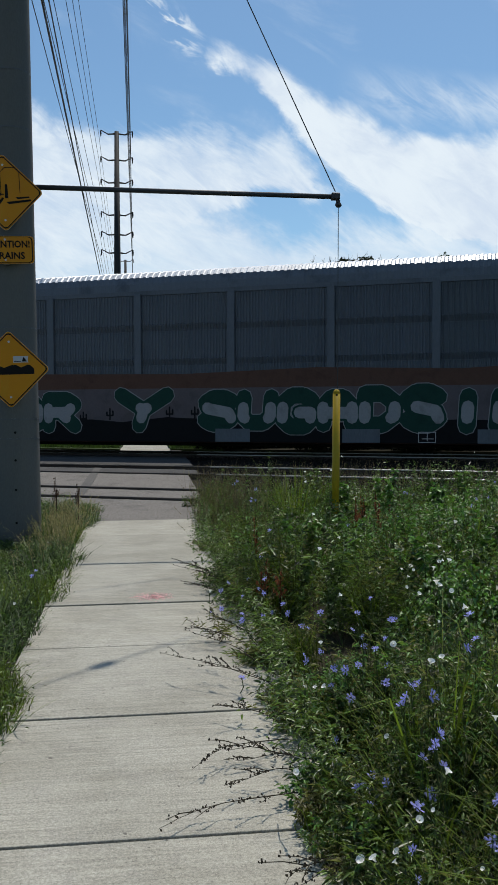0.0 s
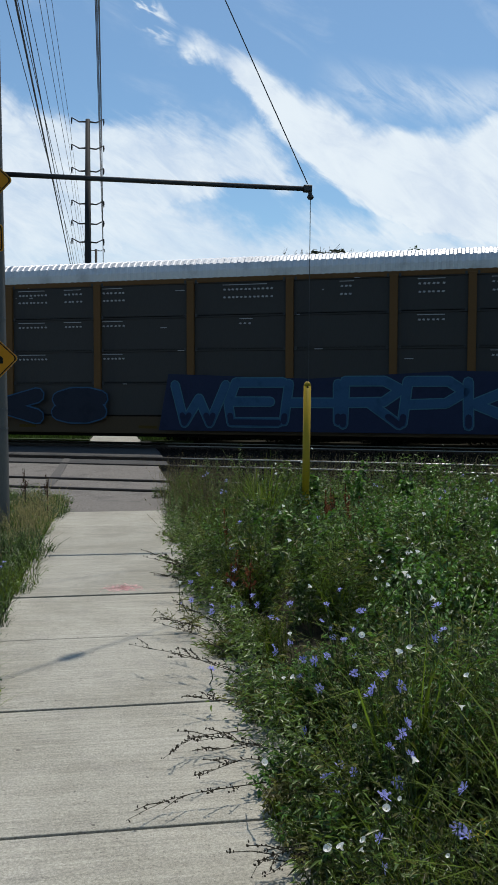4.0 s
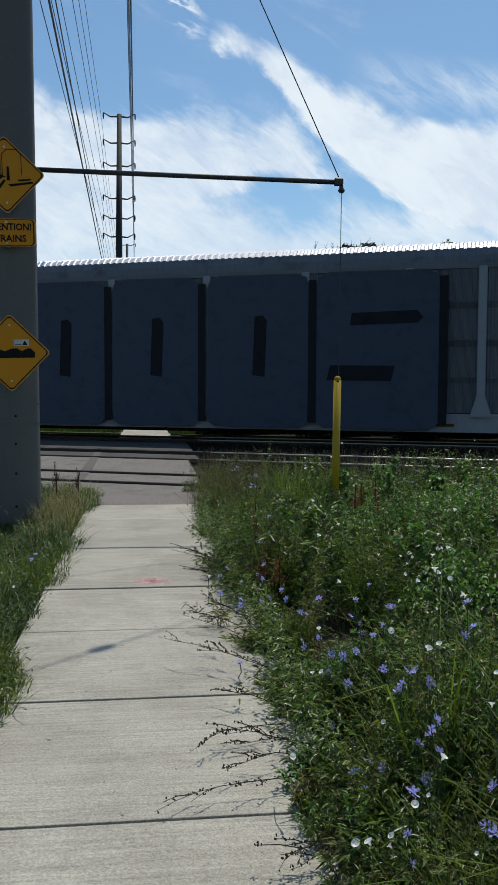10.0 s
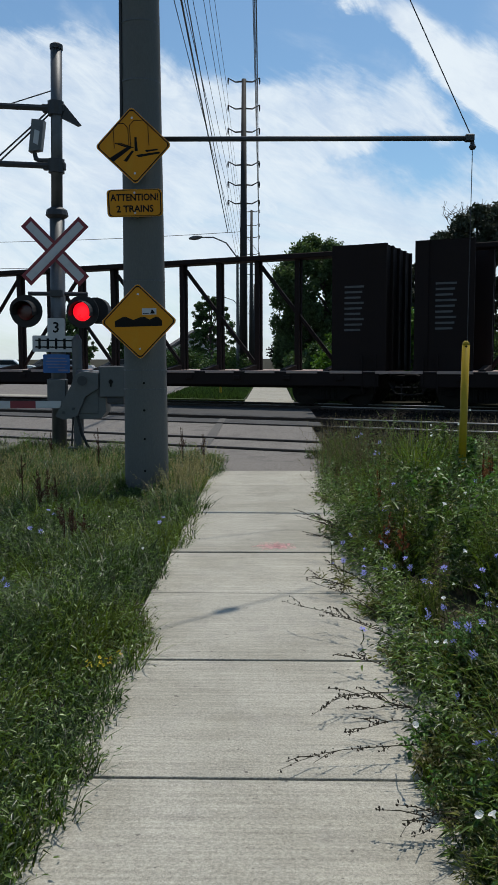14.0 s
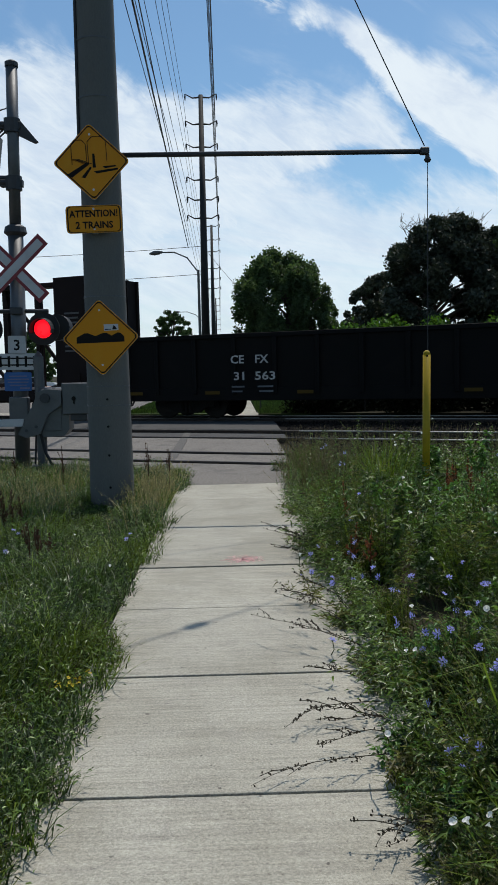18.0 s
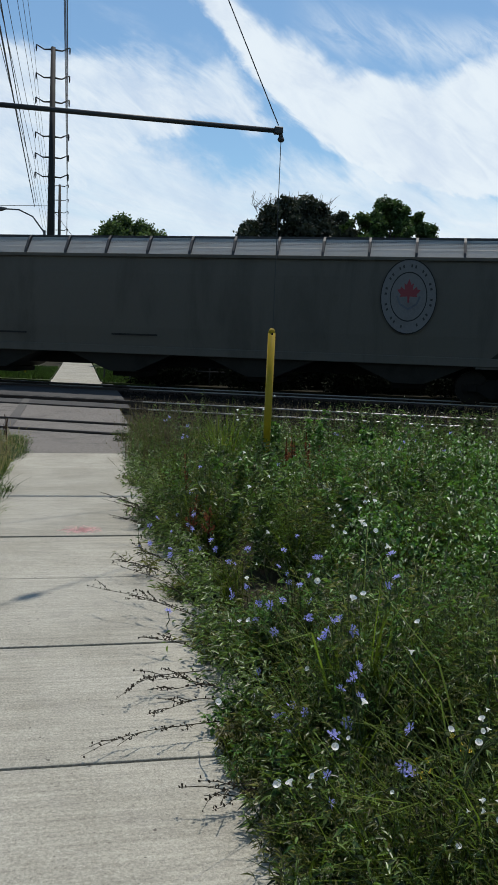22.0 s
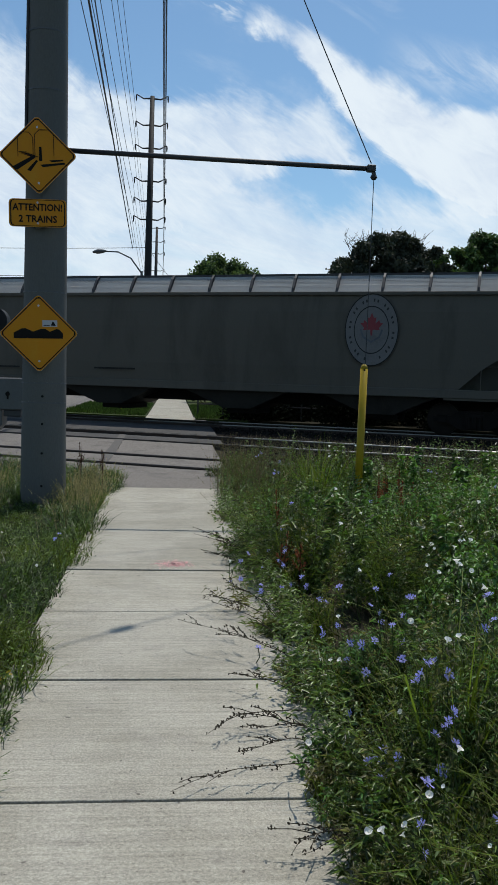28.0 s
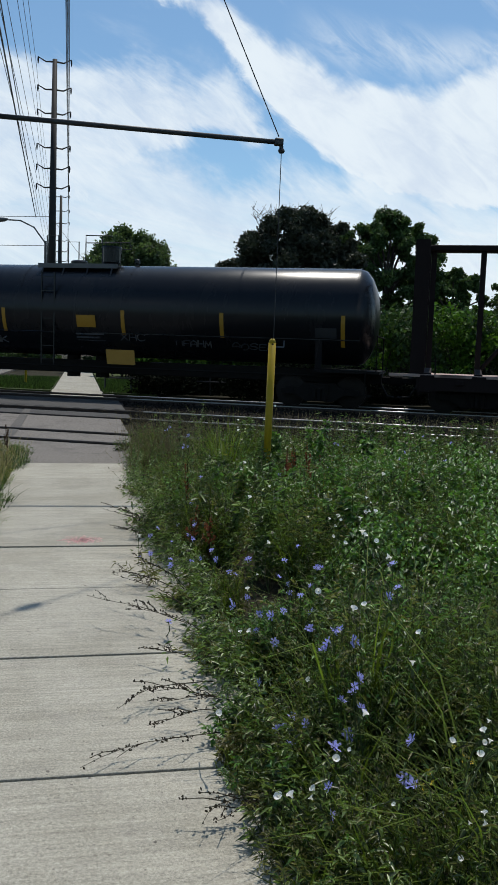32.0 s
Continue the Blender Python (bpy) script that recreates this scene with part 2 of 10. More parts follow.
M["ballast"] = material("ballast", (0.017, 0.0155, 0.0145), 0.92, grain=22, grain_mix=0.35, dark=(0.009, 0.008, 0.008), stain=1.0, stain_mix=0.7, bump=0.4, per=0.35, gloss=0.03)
M["rail"] = material("rail_steel", (0.04, 0.026, 0.02), 0.75, metal=0.2, grain=50, grain_mix=0.3, bump=0.2)
M["rail_top"] = material("polished_rail_head", (0.24, 0.235, 0.23), 0.40, metal=1.0, grain=8, grain_mix=0.1, bump=0.05, stretch=(0.05, 1, 1))
M["rail_road"] = material("dull_rail_head", (0.06, 0.052, 0.046), 0.55, metal=0.4, grain=8, grain_mix=0.3, bump=0.1, stretch=(0.05, 1, 1), gloss=0.2)
M["tie"] = material("creosoted_tie", (0.02, 0.016, 0.013), 0.9, grain=18, grain_mix=0.4, bump=0.5, stretch=(1, 6, 6), per=0.25)
M["lawn"] = material("lawn", (0.045, 0.062, 0.018), 0.9, grain=14, grain_mix=0.4, dark=(0.026, 0.040, 0.014), stain=0.6, bump=0.8, gloss=0.15)
M["pole"] = material("pole_concrete", (0.108, 0.108, 0.100), 0.8, grain=70, grain_mix=0.18, dark=(0.092, 0.094, 0.088), stain=1.1, stain_mix=0.6, bump=0.25, stretch=(1, 1, 0.35), gloss=0.2)
M["galv"] = material("galvanised_steel", (0.098, 0.102, 0.104), 0.5, metal=0.55, grain=25, grain_mix=0.15, stain=3, bump=0.08)
M["dark_steel"] = material("dark_steel", (0.038, 0.039, 0.041), 0.6, metal=0.3, grain=25, grain_mix=0.2, bump=0.1)
M["sign_yellow"] = material("sign_yellow", (0.52, 0.205, 0.004), 0.5, grain=60, grain_mix=0.06, dark=(0.5, 0.26, 0.02), stain=4, stain_mix=0.3, bump=0.02, gloss=0.2)
M["sign_black"] = material("sign_black", (0.010, 0.009, 0.008), 0.6, grain=60, grain_mix=0.1, bump=0.02, gloss=0.1)
M["sign_white"] = material("sign_white", (0.42, 0.42, 0.42), 0.5, grain=50, grain_mix=0.06, stain=5, stain_mix=0.2, bump=0.02)
M["sign_red"] = material("sign_red", (0.18, 0.012, 0.02), 0.5, grain=50, grain_mix=0.08, bump=0.02)
M["sign_blue"] = material("sign_blue", (0.015, 0.09, 0.27), 0.5, grain=50, grain_mix=0.08, bump=0.02)
M["sign_back"] = material("sign_aluminium", (0.45, 0.46, 0.46), 0.45, metal=0.8, grain=30, grain_mix=0.1, bump=0.03)
M["guard_yellow"] = material("guard_yellow", (0.34, 0.23, 0.007), 0.5, grain=30, grain_mix=0.1, dark=(0.28, 0.19, 0.015), stain=5, bump=0.05, gloss=0.25)
M["wire"] = material("wire", (0.02, 0.02, 0.022), 0.6, grain=10, grain_mix=0.1, bump=0)
M["lamp_red"] = material("lit_red_lens", (0.5, 0.01, 0.01), 0.3, grain=40, grain_mix=0.1, bump=0.1, glow=((1.0, 0.008, 0.022), 1.05))
M["lens_dark"] = material("unlit_red_lens", (0.07, 0.008, 0.01), 0.25, grain=40, grain_mix=0.1, bump=0.1)
M["black_paint"] = material("black_paint", (0.010, 0.010, 0.010), 0.75, grain=30, grain_mix=0.2, bump=0.05)
M["pink_paint"] = material("survey_paint", (0.74, 0.40, 0.38), 0.8, grain=60, grain_mix=0.35, bump=0.2)
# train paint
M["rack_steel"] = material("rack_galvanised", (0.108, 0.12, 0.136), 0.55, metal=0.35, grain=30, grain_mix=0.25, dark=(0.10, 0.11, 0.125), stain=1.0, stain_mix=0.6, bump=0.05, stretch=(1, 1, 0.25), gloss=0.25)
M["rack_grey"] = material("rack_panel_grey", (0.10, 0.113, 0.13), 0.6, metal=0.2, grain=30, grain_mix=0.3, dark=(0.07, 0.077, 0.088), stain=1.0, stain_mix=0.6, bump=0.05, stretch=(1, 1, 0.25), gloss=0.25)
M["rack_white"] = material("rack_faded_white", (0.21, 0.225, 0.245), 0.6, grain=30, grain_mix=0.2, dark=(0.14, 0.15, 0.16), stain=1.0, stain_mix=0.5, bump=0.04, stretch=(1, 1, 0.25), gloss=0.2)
# near-black: shade put into the chutes' colour; also seal rings and fine lettering
M["chute_shade_and_marks"] = material("chute_shade_and_marks", (0.028, 0.027, 0.024), 0.8, grain=25, grain_mix=0.3, dark=(0.014, 0.013, 0.012), stain=1.0, stain_mix=0.6, bump=0.05, gloss=0.12)
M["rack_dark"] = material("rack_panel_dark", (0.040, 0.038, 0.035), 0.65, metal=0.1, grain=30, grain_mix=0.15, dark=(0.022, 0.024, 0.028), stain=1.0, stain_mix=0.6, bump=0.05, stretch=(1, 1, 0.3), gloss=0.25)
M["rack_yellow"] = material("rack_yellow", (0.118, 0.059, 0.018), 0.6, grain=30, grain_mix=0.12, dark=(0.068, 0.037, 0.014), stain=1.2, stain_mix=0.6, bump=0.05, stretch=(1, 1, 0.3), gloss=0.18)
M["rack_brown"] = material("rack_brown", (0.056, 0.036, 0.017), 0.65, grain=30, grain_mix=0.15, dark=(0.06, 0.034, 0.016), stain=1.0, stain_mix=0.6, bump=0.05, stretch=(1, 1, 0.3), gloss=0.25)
M["rack_maroon"] = material("rack_lower_maroon", (0.05, 0.02, 0.018), 0.7, grain=30, grain_mix=0.15, dark=(0.022, 0.014, 0.013), stain=1.0, stain_mix=0.6, bump=0.05, gloss=0.25)
M["seal_grey"] = material("faded_seal", (0.15, 0.148, 0.145), 0.7, grain=30, grain_mix=0.2, bump=0, gloss=0.15)
M["stripe_faded"] = material("faded_orange", (0.15, 0.075, 0.010), 0.7, grain=30, grain_mix=0.3, bump=0, gloss=0.1)
M["rack_tan"] = material("rack_faded_tan", (0.125, 0.098, 0.062), 0.65, grain=30, grain_mix=0.15, dark=(0.08, 0.062, 0.04), stain=1.0, stain_mix=0.6, bump=0.05, stretch=(1, 1, 0.3), gloss=0.2)
# roof steel with the steep side's shade put into its colour
M["roof_side"] = material("roof_side_shaded_steel", (0.115, 0.135, 0.165), 0.6, metal=0.2, grain=20, grain_mix=0.2, dark=(0.05, 0.06, 0.075), stain=1.5, stain_mix=0.5, bump=0.05, gloss=0.25)
M["navy_paint"] = material("navy_paint", (0.012, 0.02, 0.062), 0.6, grain=30, grain_mix=0.15, bump=0, gloss=0.2)
M["hopper_roof"] = material("hopper_roof_steel", (0.37, 0.365, 0.345), 0.7, grain=20, grain_mix=0.15, dark=(0.3, 0.28, 0.25), stain=1.5, stain_mix=0.4, bump=0.05, gloss=0.15)
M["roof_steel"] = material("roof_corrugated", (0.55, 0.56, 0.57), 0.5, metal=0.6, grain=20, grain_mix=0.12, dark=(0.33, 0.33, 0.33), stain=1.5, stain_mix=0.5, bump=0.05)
M["hopper_grey"] = material("hopper_grey", (0.145, 0.150, 0.158), 0.6, grain=40, grain_mix=0.08, dark=(0.11, 0.115, 0.125), stain=0.8, stain_mix=0.6, bump=0.03, stretch=(1, 1, 0.25), gloss=0.25)
M["slope_shade_grime"] = material("shaded_grimy_slope_sheet", (0.050, 0.050, 0.042), 0.8, grain=30, grain_mix=0.2, dark=(0.030, 0.034, 0.024), stain=1.2, stain_mix=0.7, bump=0.03, gloss=0.1)
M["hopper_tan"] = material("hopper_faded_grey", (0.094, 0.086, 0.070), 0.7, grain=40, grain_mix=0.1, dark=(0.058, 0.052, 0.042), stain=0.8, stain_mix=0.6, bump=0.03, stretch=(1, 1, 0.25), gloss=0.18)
M["tank_black"] = material("tank_black", (0.007, 0.008, 0.010), 0.26, grain=40, grain_mix=0.15, dark=(0.013, 0.013, 0.014), stain=0.9, stain_mix=0.5, bump=0.02, stretch=(1, 1, 0.3), gloss=0.28)
M["tank_dull"] = material("tank_black_dull", (0.007, 0.007, 0.008), 0.75, grain=40, grain_mix=0.15, dark=(0.014, 0.014, 0.014), stain=0.9, stain_mix=0.5, bump=0.02, stretch=(1, 1, 0.3), gloss=0.04)
M["gondola_black"] = material("gondola_black", (0.006, 0.006, 0.006), 0.7, grain=30, grain_mix=0.25, dark=(0.012, 0.010, 0.009), stain=1.0, stain_mix=0.5, bump=0.05, gloss=0.08)
M["flat_brown"] = material("flatcar_brown", (0.014, 0.009, 0.008), 0.8, grain=30, grain_mix=0.25, dark=(0.012, 0.01, 0.01), stain=1.0, stain_mix=0.5, bump=0.05, gloss=0.15)
M["flat_lettering"] = material("dull_white_lettering", (0.10, 0.10, 0.10), 0.8, grain=40, grain_mix=0.3, bump=0, gloss=0.1)
M["deck"] = material("deck_boards", (0.36, 0.26, 0.22), 0.85, grain=30, grain_mix=0.2, stain=2, bump=0.2)
M["truck"] = material("bogie_grime", (0.010, 0.009, 0.008), 0.85, grain=25, grain_mix=0.3, bump=0.1, gloss=0.15)
M["wheel"] = material("wheel_steel", (0.02, 0.017, 0.015), 0.6, metal=0.4, grain=20, grain_mix=0.2, bump=0.05, gloss=0.15)
M["letter_black"] = material("lettering_black", (0.006, 0.006, 0.006), 0.7, grain=40, grain_mix=0.2, bump=0, gloss=0.1)
M["letter_white"] = material("lettering_white", (0.38, 0.38, 0.38), 0.7, grain=40, grain_mix=0.2, bump=0, gloss=0.1)
M["stripe_dim"] = material("faded_yellow", (0.07, 0.044, 0.008), 0.7, grain=30, grain_mix=0.3, bump=0, gloss=0.1)
M["stripe_yellow"] = material("reflective_yellow", (0.34, 0.18, 0.01), 0.5, grain=30, grain_mix=0.1, bump=0)
for spray, tone in (("spray_green", (0.013, 0.045, 0.034)), ("spray_white", (0.248, 0.248, 0.252)), ("spray_blue", (0.032, 0.086, 0.162)), ("spray_violet", (0.059, 0.059, 0.162)), ("spray_cyan", (0.054, 0.149, 0.189)),
                    ("spray_black", (0.007, 0.007, 0.008)), ("spray_red", (0.100, 0.018, 0.011)), ("spray_navy", (0.020, 0.025, 0.038)), ("spray_lilac", (0.162, 0.171, 0.252)), ("spray_pale", (0.088, 0.092, 0.116)), ("spray_flame", (0.21, 0.045, 0.018)), ("spray_grey", (0.099, 0.104, 0.113)),
                    ("spray_sky", (0.095, 0.050, 0.036)), ("spray_lagoon", (0.030, 0.068, 0.086)), ("spray_dusk", (0.105, 0.088, 0.092)), ("spray_ink", (0.012, 0.013, 0.018)), ("spray_teal", (0.022, 0.055, 0.062)), ("spray_navyblue", (0.019, 0.026, 0.056)), ("spray_violetdark", (0.028, 0.025, 0.052)), ("spray_dim", (0.062, 0.068, 0.078)), ("spray_browndark", (0.024, 0.018, 0.020)), ("spray_slate", (0.045, 0.058, 0.085))):
    M[spray] = material(spray, tone, 0.7, grain=25, grain_mix=0.2, stain=2.5, stain_mix=0.4, bump=0.02, gloss=0.1)
# plants
M["grass"] = material("grass_blades", (0.094, 0.134, 0.020), 0.5, grain=6, grain_mix=0.25, dark=(0.12, 0.125, 0.03), stain=0.9, stain_mix=0.5, bump=0, per=0.75, gloss=0.18, through_light=0.45)
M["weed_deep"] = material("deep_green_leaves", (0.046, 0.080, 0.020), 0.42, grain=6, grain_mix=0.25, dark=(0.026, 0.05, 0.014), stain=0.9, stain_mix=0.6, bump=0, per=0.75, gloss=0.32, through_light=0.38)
M["weed_olive"] = material("olive_leaves", (0.130, 0.132, 0.046), 0.42, grain=6, grain_mix=0.25, dark=(0.075, 0.058, 0.026), stain=0.9, stain_mix=0.6, bump=0, per=0.7, gloss=0.4, through_light=0.48)
M["weed"] = material("weed_leaves", (0.098, 0.152, 0.034), 0.36, grain=6, grain_mix=0.25, dark=(0.06, 0.115, 0.018), stain=0.8, stain_mix=0.6, bump=0, per=0.85, gloss=0.55, through_light=0.38)
M["weed_bright"] = material("bright_leaves", (0.085, 0.180, 0.036), 0.38, grain=6, grain_mix=0.25, dark=(0.04, 0.09, 0.018), stain=0.8, stain_mix=0.5, bump=0, per=0.75, gloss=0.5, through_light=0.4)
M["dry"] = material("dry_grass", (0.17, 0.135, 0.085), 0.8, grain=6, grain_mix=0.3, dark=(0.10, 0.105, 0.05), stain=1.2, stain_mix=0.6, bump=0, per=0.55, gloss=0.2, through_light=0.25)
M["stem"] = material("plant_stem", (0.06, 0.085, 0.03), 0.7, grain=10, grain_mix=0.3, dark=(0.07, 0.05, 0.04), stain=3, stain_mix=0.7, bump=0, per=0.3, gloss=0.1)
M["twig_bud"] = material("dark_twig_bud", (0.035, 0.03, 0.02), 0.8, grain=20, grain_mix=0.3, bump=0, per=0.3, gloss=0.1)
M["dry_pale"] = material("pale_seed_grass", (0.36, 0.30, 0.17), 0.8, grain=6, grain_mix=0.3, dark=(0.24, 0.2, 0.11), stain=1.2, stain_mix=0.5, bump=0, per=0.5, gloss=0.1, through_light=0.3)
M["dock_rust"] = material("rusty_dock_seed", (0.15, 0.055, 0.026), 0.9, grain=20, grain_mix=0.3, bump=0, per=0.4, gloss=0.03, through_light=0.2)
M["dock"] = material("dock_seed", (0.055, 0.032, 0.022), 0.9, grain=20, grain_mix=0.3, bump=0, per=0.4, gloss=0.03, through_light=0.2)
M["petal_blue"] = material("chicory_petal", (0.46, 0.46, 0.90), 0.6, grain=20, grain_mix=0.12, bump=0, per=0.12, gloss=0.1, through_light=0.5, through_tint=(1, 1, 1))
M["petal_white"] = material("bindweed_petal", (0.92, 0.91, 0.86), 0.6, grain=20, grain_mix=0.06, bump=0, per=0.06, gloss=0.1, through_light=0.35, through_tint=(1, 1, 0.95))
M["petal_yellow"] = material("yellow_petal", (0.72, 0.52, 0.03), 0.6, grain=20, grain_mix=0.1, bump=0, per=0.1, through_light=0.2)
M["bark"] = material("bark", (0.075, 0.06, 0.048), 0.9, grain=14, grain_mix=0.4, bump=0.6, stretch=(1, 1, 0.2))
M["leaf"] = material("tree_leaves", (0.062, 0.105, 0.036), 0.55, grain=1.5, grain_mix=0.3, dark=(0.058, 0.105, 0.03), stain=0.25, stain_mix=0.6, bump=0, per=0.6, gloss=0.18, through_light=0.3)
# shade is put into this leaf colour: scrub and the rear bushes
M["leaf_shade"] = material("shade_coloured_leaves", (0.010, 0.013, 0.008), 0.8, grain=1.5, grain_mix=0.3, dark=(0.016, 0.019, 0.010), stain=0.4, stain_mix=0.5, bump=0, per=0.5, gloss=0.02, through_light=0.02)
M["leaf_soft"] = material("soft_green_leaves", (0.085, 0.125, 0.058), 0.6, grain=1.5, grain_mix=0.3, dark=(0.075, 0.125, 0.04), stain=0.25, stain_mix=0.6, bump=0, per=0.35, gloss=0.2, through_light=0.5)
M["leaf_light"] = material("light_leaves", (0.075, 0.15, 0.02), 0.55, grain=1.5, grain_mix=0.3, dark=(0.06, 0.12, 0.03), stain=0.25, stain_mix=0.6, bump=0, per=0.6, gloss=0.18, through_light=0.35)
M["leaf_dark"] = material("maroon_dark_leaves", (0.045, 0.052, 0.036), 0.55, grain=1.5, grain_mix=0.3, dark=(0.065, 0.08, 0.048), stain=0.25, stain_mix=0.6, bump=0, per=0.3, gloss=0.15, through_light=0.12)
M["siding"] = material("house_siding", (0.5, 0.48, 0.45), 0.8, grain=20, grain_mix=0.1, bump=0.05)
M["roof_tile"] = material("roof_shingle", (0.09, 0.085, 0.08), 0.9, grain=20, grain_mix=0.3, bump=0.2)
M["car_white"] = material("car_white", (0.7, 0.71, 0.72), 0.3, grain=10, grain_mix=0.03, bump=0, coat=0.6)
M["car_dark"] = material("car_dark", (0.05, 0.055, 0.065), 0.3, grain=10, grain_mix=0.03, bump=0, coat=0.6)
M["car_glass"] = material("car_glass", (0.02, 0.025, 0.03), 0.12, grain=10, grain_mix=0.02, bump=0)


# ---- mesh building ----
class Shape:
    """Collects vertices and faces of one part."""

    def __init__(self):
        self.v, self.f = [], []

    def add(self, verts, faces):
        base = len(self.v)
        self.v.extend(verts)
        self.f.extend([tuple(base + i for i in face) for face in faces])
        return self

    def box(self, x0, x1, y0, y1, z0, z1, bev=0.0):
        if bev:
            b = min(bev, 0.45 * min(x1 - x0, y1 - y0, z1 - z0))
            pts = []
            for sx, x in ((1, x0), (-1, x1)):
                for sy, y in ((1, y0), (-1, y1)):
                    for sz, z in ((1, z0), (-1, z1)):
                        pts += [(x, y + sy * b, z + sz * b), (x + sx * b, y, z + sz * b), (x + sx * b, y + sy * b, z)]
            i = lambda a, c, d, k: ((a * 2 + c) * 2 + d) * 3 + k
            faces = []
            for a in (0, 1):
                q = [i(a, 0, 0, 0), i(a, 0, 1, 0), i(a, 1, 1, 0), i(a, 1, 0, 0)]
                faces.append(q if a == 0 else q[::-1])
                q = [i(0, a, 0, 1), i(1, a, 0, 1), i(1, a, 1, 1), i(0, a, 1, 1)]
                faces.append(q if a == 0 else q[::-1])
                q = [i(0, 0, a, 2), i(0, 1, a, 2), i(1, 1, a, 2), i(1, 0, a, 2)]
                faces.append(q if a == 0 else q[::-1])
                for c in (0, 1):
                    flip = (a + c) % 2
                    for q in ([i(0, a, c, 1), i(1, a, c, 1), i(1, a, c, 2), i(0, a, c, 2)], [i(a, 0, c, 2), i(a, 1, c, 2), i(a, 1, c, 0), i(a, 0, c, 0)], [i(a, c, 0, 0), i(a, c, 1, 0), i(a, c, 1, 1), i(a, c, 0, 1)]):
                        faces.append(q if flip == 0 else q[::-1])
                    for d in (0, 1):
                        q = [i(a, c, d, 0), i(a, c, d, 1), i(a, c, d, 2)]
                        faces.append(q if (a + c + d) % 2 else q[::-1])
            return self.add(pts, faces)
        pts = [(x, y, z) for x in (x0, x1) for y in (y0, y1) for z in (z0, z1)]
        return self.add(pts, [(0, 1, 3, 2), (4, 6, 7, 5), (0, 4, 5, 1), (2, 3, 7, 6), (0, 2, 6, 4), (1, 5, 7, 3)])

    def tube(self, path, radius, sides=8, caps=True):
        """A round bar along a path of points; radius: one number, or one for each point."""
        path = [Vector(p) for p in path]
        radii = radius if isinstance(radius, (list, tuple)) else [radius] * len(path)
        rings = []
        for k, p in enumerate(path):
            way = (path[min(k + 1, len(path) - 1)] - path[max(k - 1, 0)]).normalized()
            side = way.cross(Vector((0, 0, 1)) if abs(way.z) < 0.95 else Vector((0, 1, 0))).normalized()
            other = way.cross(side)
            rings.append([tuple(p + (side * math.cos(a) + other * math.sin(a)) * radii[k]) for a in (2 * math.pi * j / sides for j in range(sides))])
        pts = [p for ring in rings for p in ring]
        faces = [(k * sides + j, k * sides + (j + 1) % sides, (k + 1) * sides + (j + 1) % sides, (k + 1) * sides + j) for k in range(len(path) - 1) for j in range(sides)]
        if caps:
            faces += [tuple(range(sides))[::-1], tuple((len(path) - 1) * sides + j for j in range(sides))]
        return self.add(pts, faces)

    def prism(self, outline, y0, y1, axis="y"):
        """A flat outline (two numbers a point) given thickness along an axis."""
        n = len(outline)
        place = {"y": lambda a, b, d: (a, d, b), "x": lambda a, b, d: (d, a, b), "z": lambda a, b, d: (a, b, d)}[axis]
        pts = [place(a, b, y0) for a, b in outline] + [place(a, b, y1) for a, b in outline]
        return self.add(pts, [tuple(range(n)), tuple(range(n, 2 * n))[::-1]] + [(i, n + i, n + (i + 1) % n, (i + 1) % n) for i in range(n)])

    def stroke(self, pts, width, y, depth=0.006):
        """A flat brush stroke in the xz plane along points, at the depth y."""
        for (a, b), (c, d) in zip(pts, pts[1:]):
            length = math.hypot(c - a, d - b) or 1
            ox, oz = -(d - b) / length * width / 2, (c - a) / length * width / 2
            ex, ez = (c - a) / length * width * 0.3, (d - b) / length * width * 0.3
            self.prism([(a - ex + ox, b - ez + oz), (a - ex - ox, b - ez - oz), (c + ex - ox, d + ez - oz), (c + ex + ox, d + ez + oz)], y - depth, y)
        return self

    def mesh(self, name, smooth=False):
        me = bpy.data.meshes.new(name)
        me.from_pydata(self.v, [], self.f)
        bm = bmesh.new()
        bm.from_mesh(me)
        bmesh.ops.recalc_face_normals(bm, faces=bm.faces)
        bm.to_mesh(me)
        bm.free()
        if smooth:
            me.polygons.foreach_set("use_smooth", [True] * len(me.polygons))
        return me


def part(name, shape, mat, parent=None, label="", smooth=False, place=None):
    """Links a shape as one mesh object under a thing or under a part."""
    ob = new(name, shape.mesh(name, smooth))
    ob.data.materials.append(M[mat])
    if parent is not None:
        ob.parent = parent
    if place is not None:
        ob.matrix_local = place
    return tagged(ob, label)


def piece(name, mesh, mat, parent, place):
    """One more object on a mesh that alike pieces share."""
    if not mesh.materials:
        mesh.materials.append(M[mat])
    ob = new(name, mesh)
    ob.parent = parent
    ob.matrix_local = place
    return ob


def thing(name, label, category, place=None, group="", kind=""):
    ob = new(name)
    if place is not None:
        ob.matrix_world = place
    return tagged(ob, label, category, group, kind)


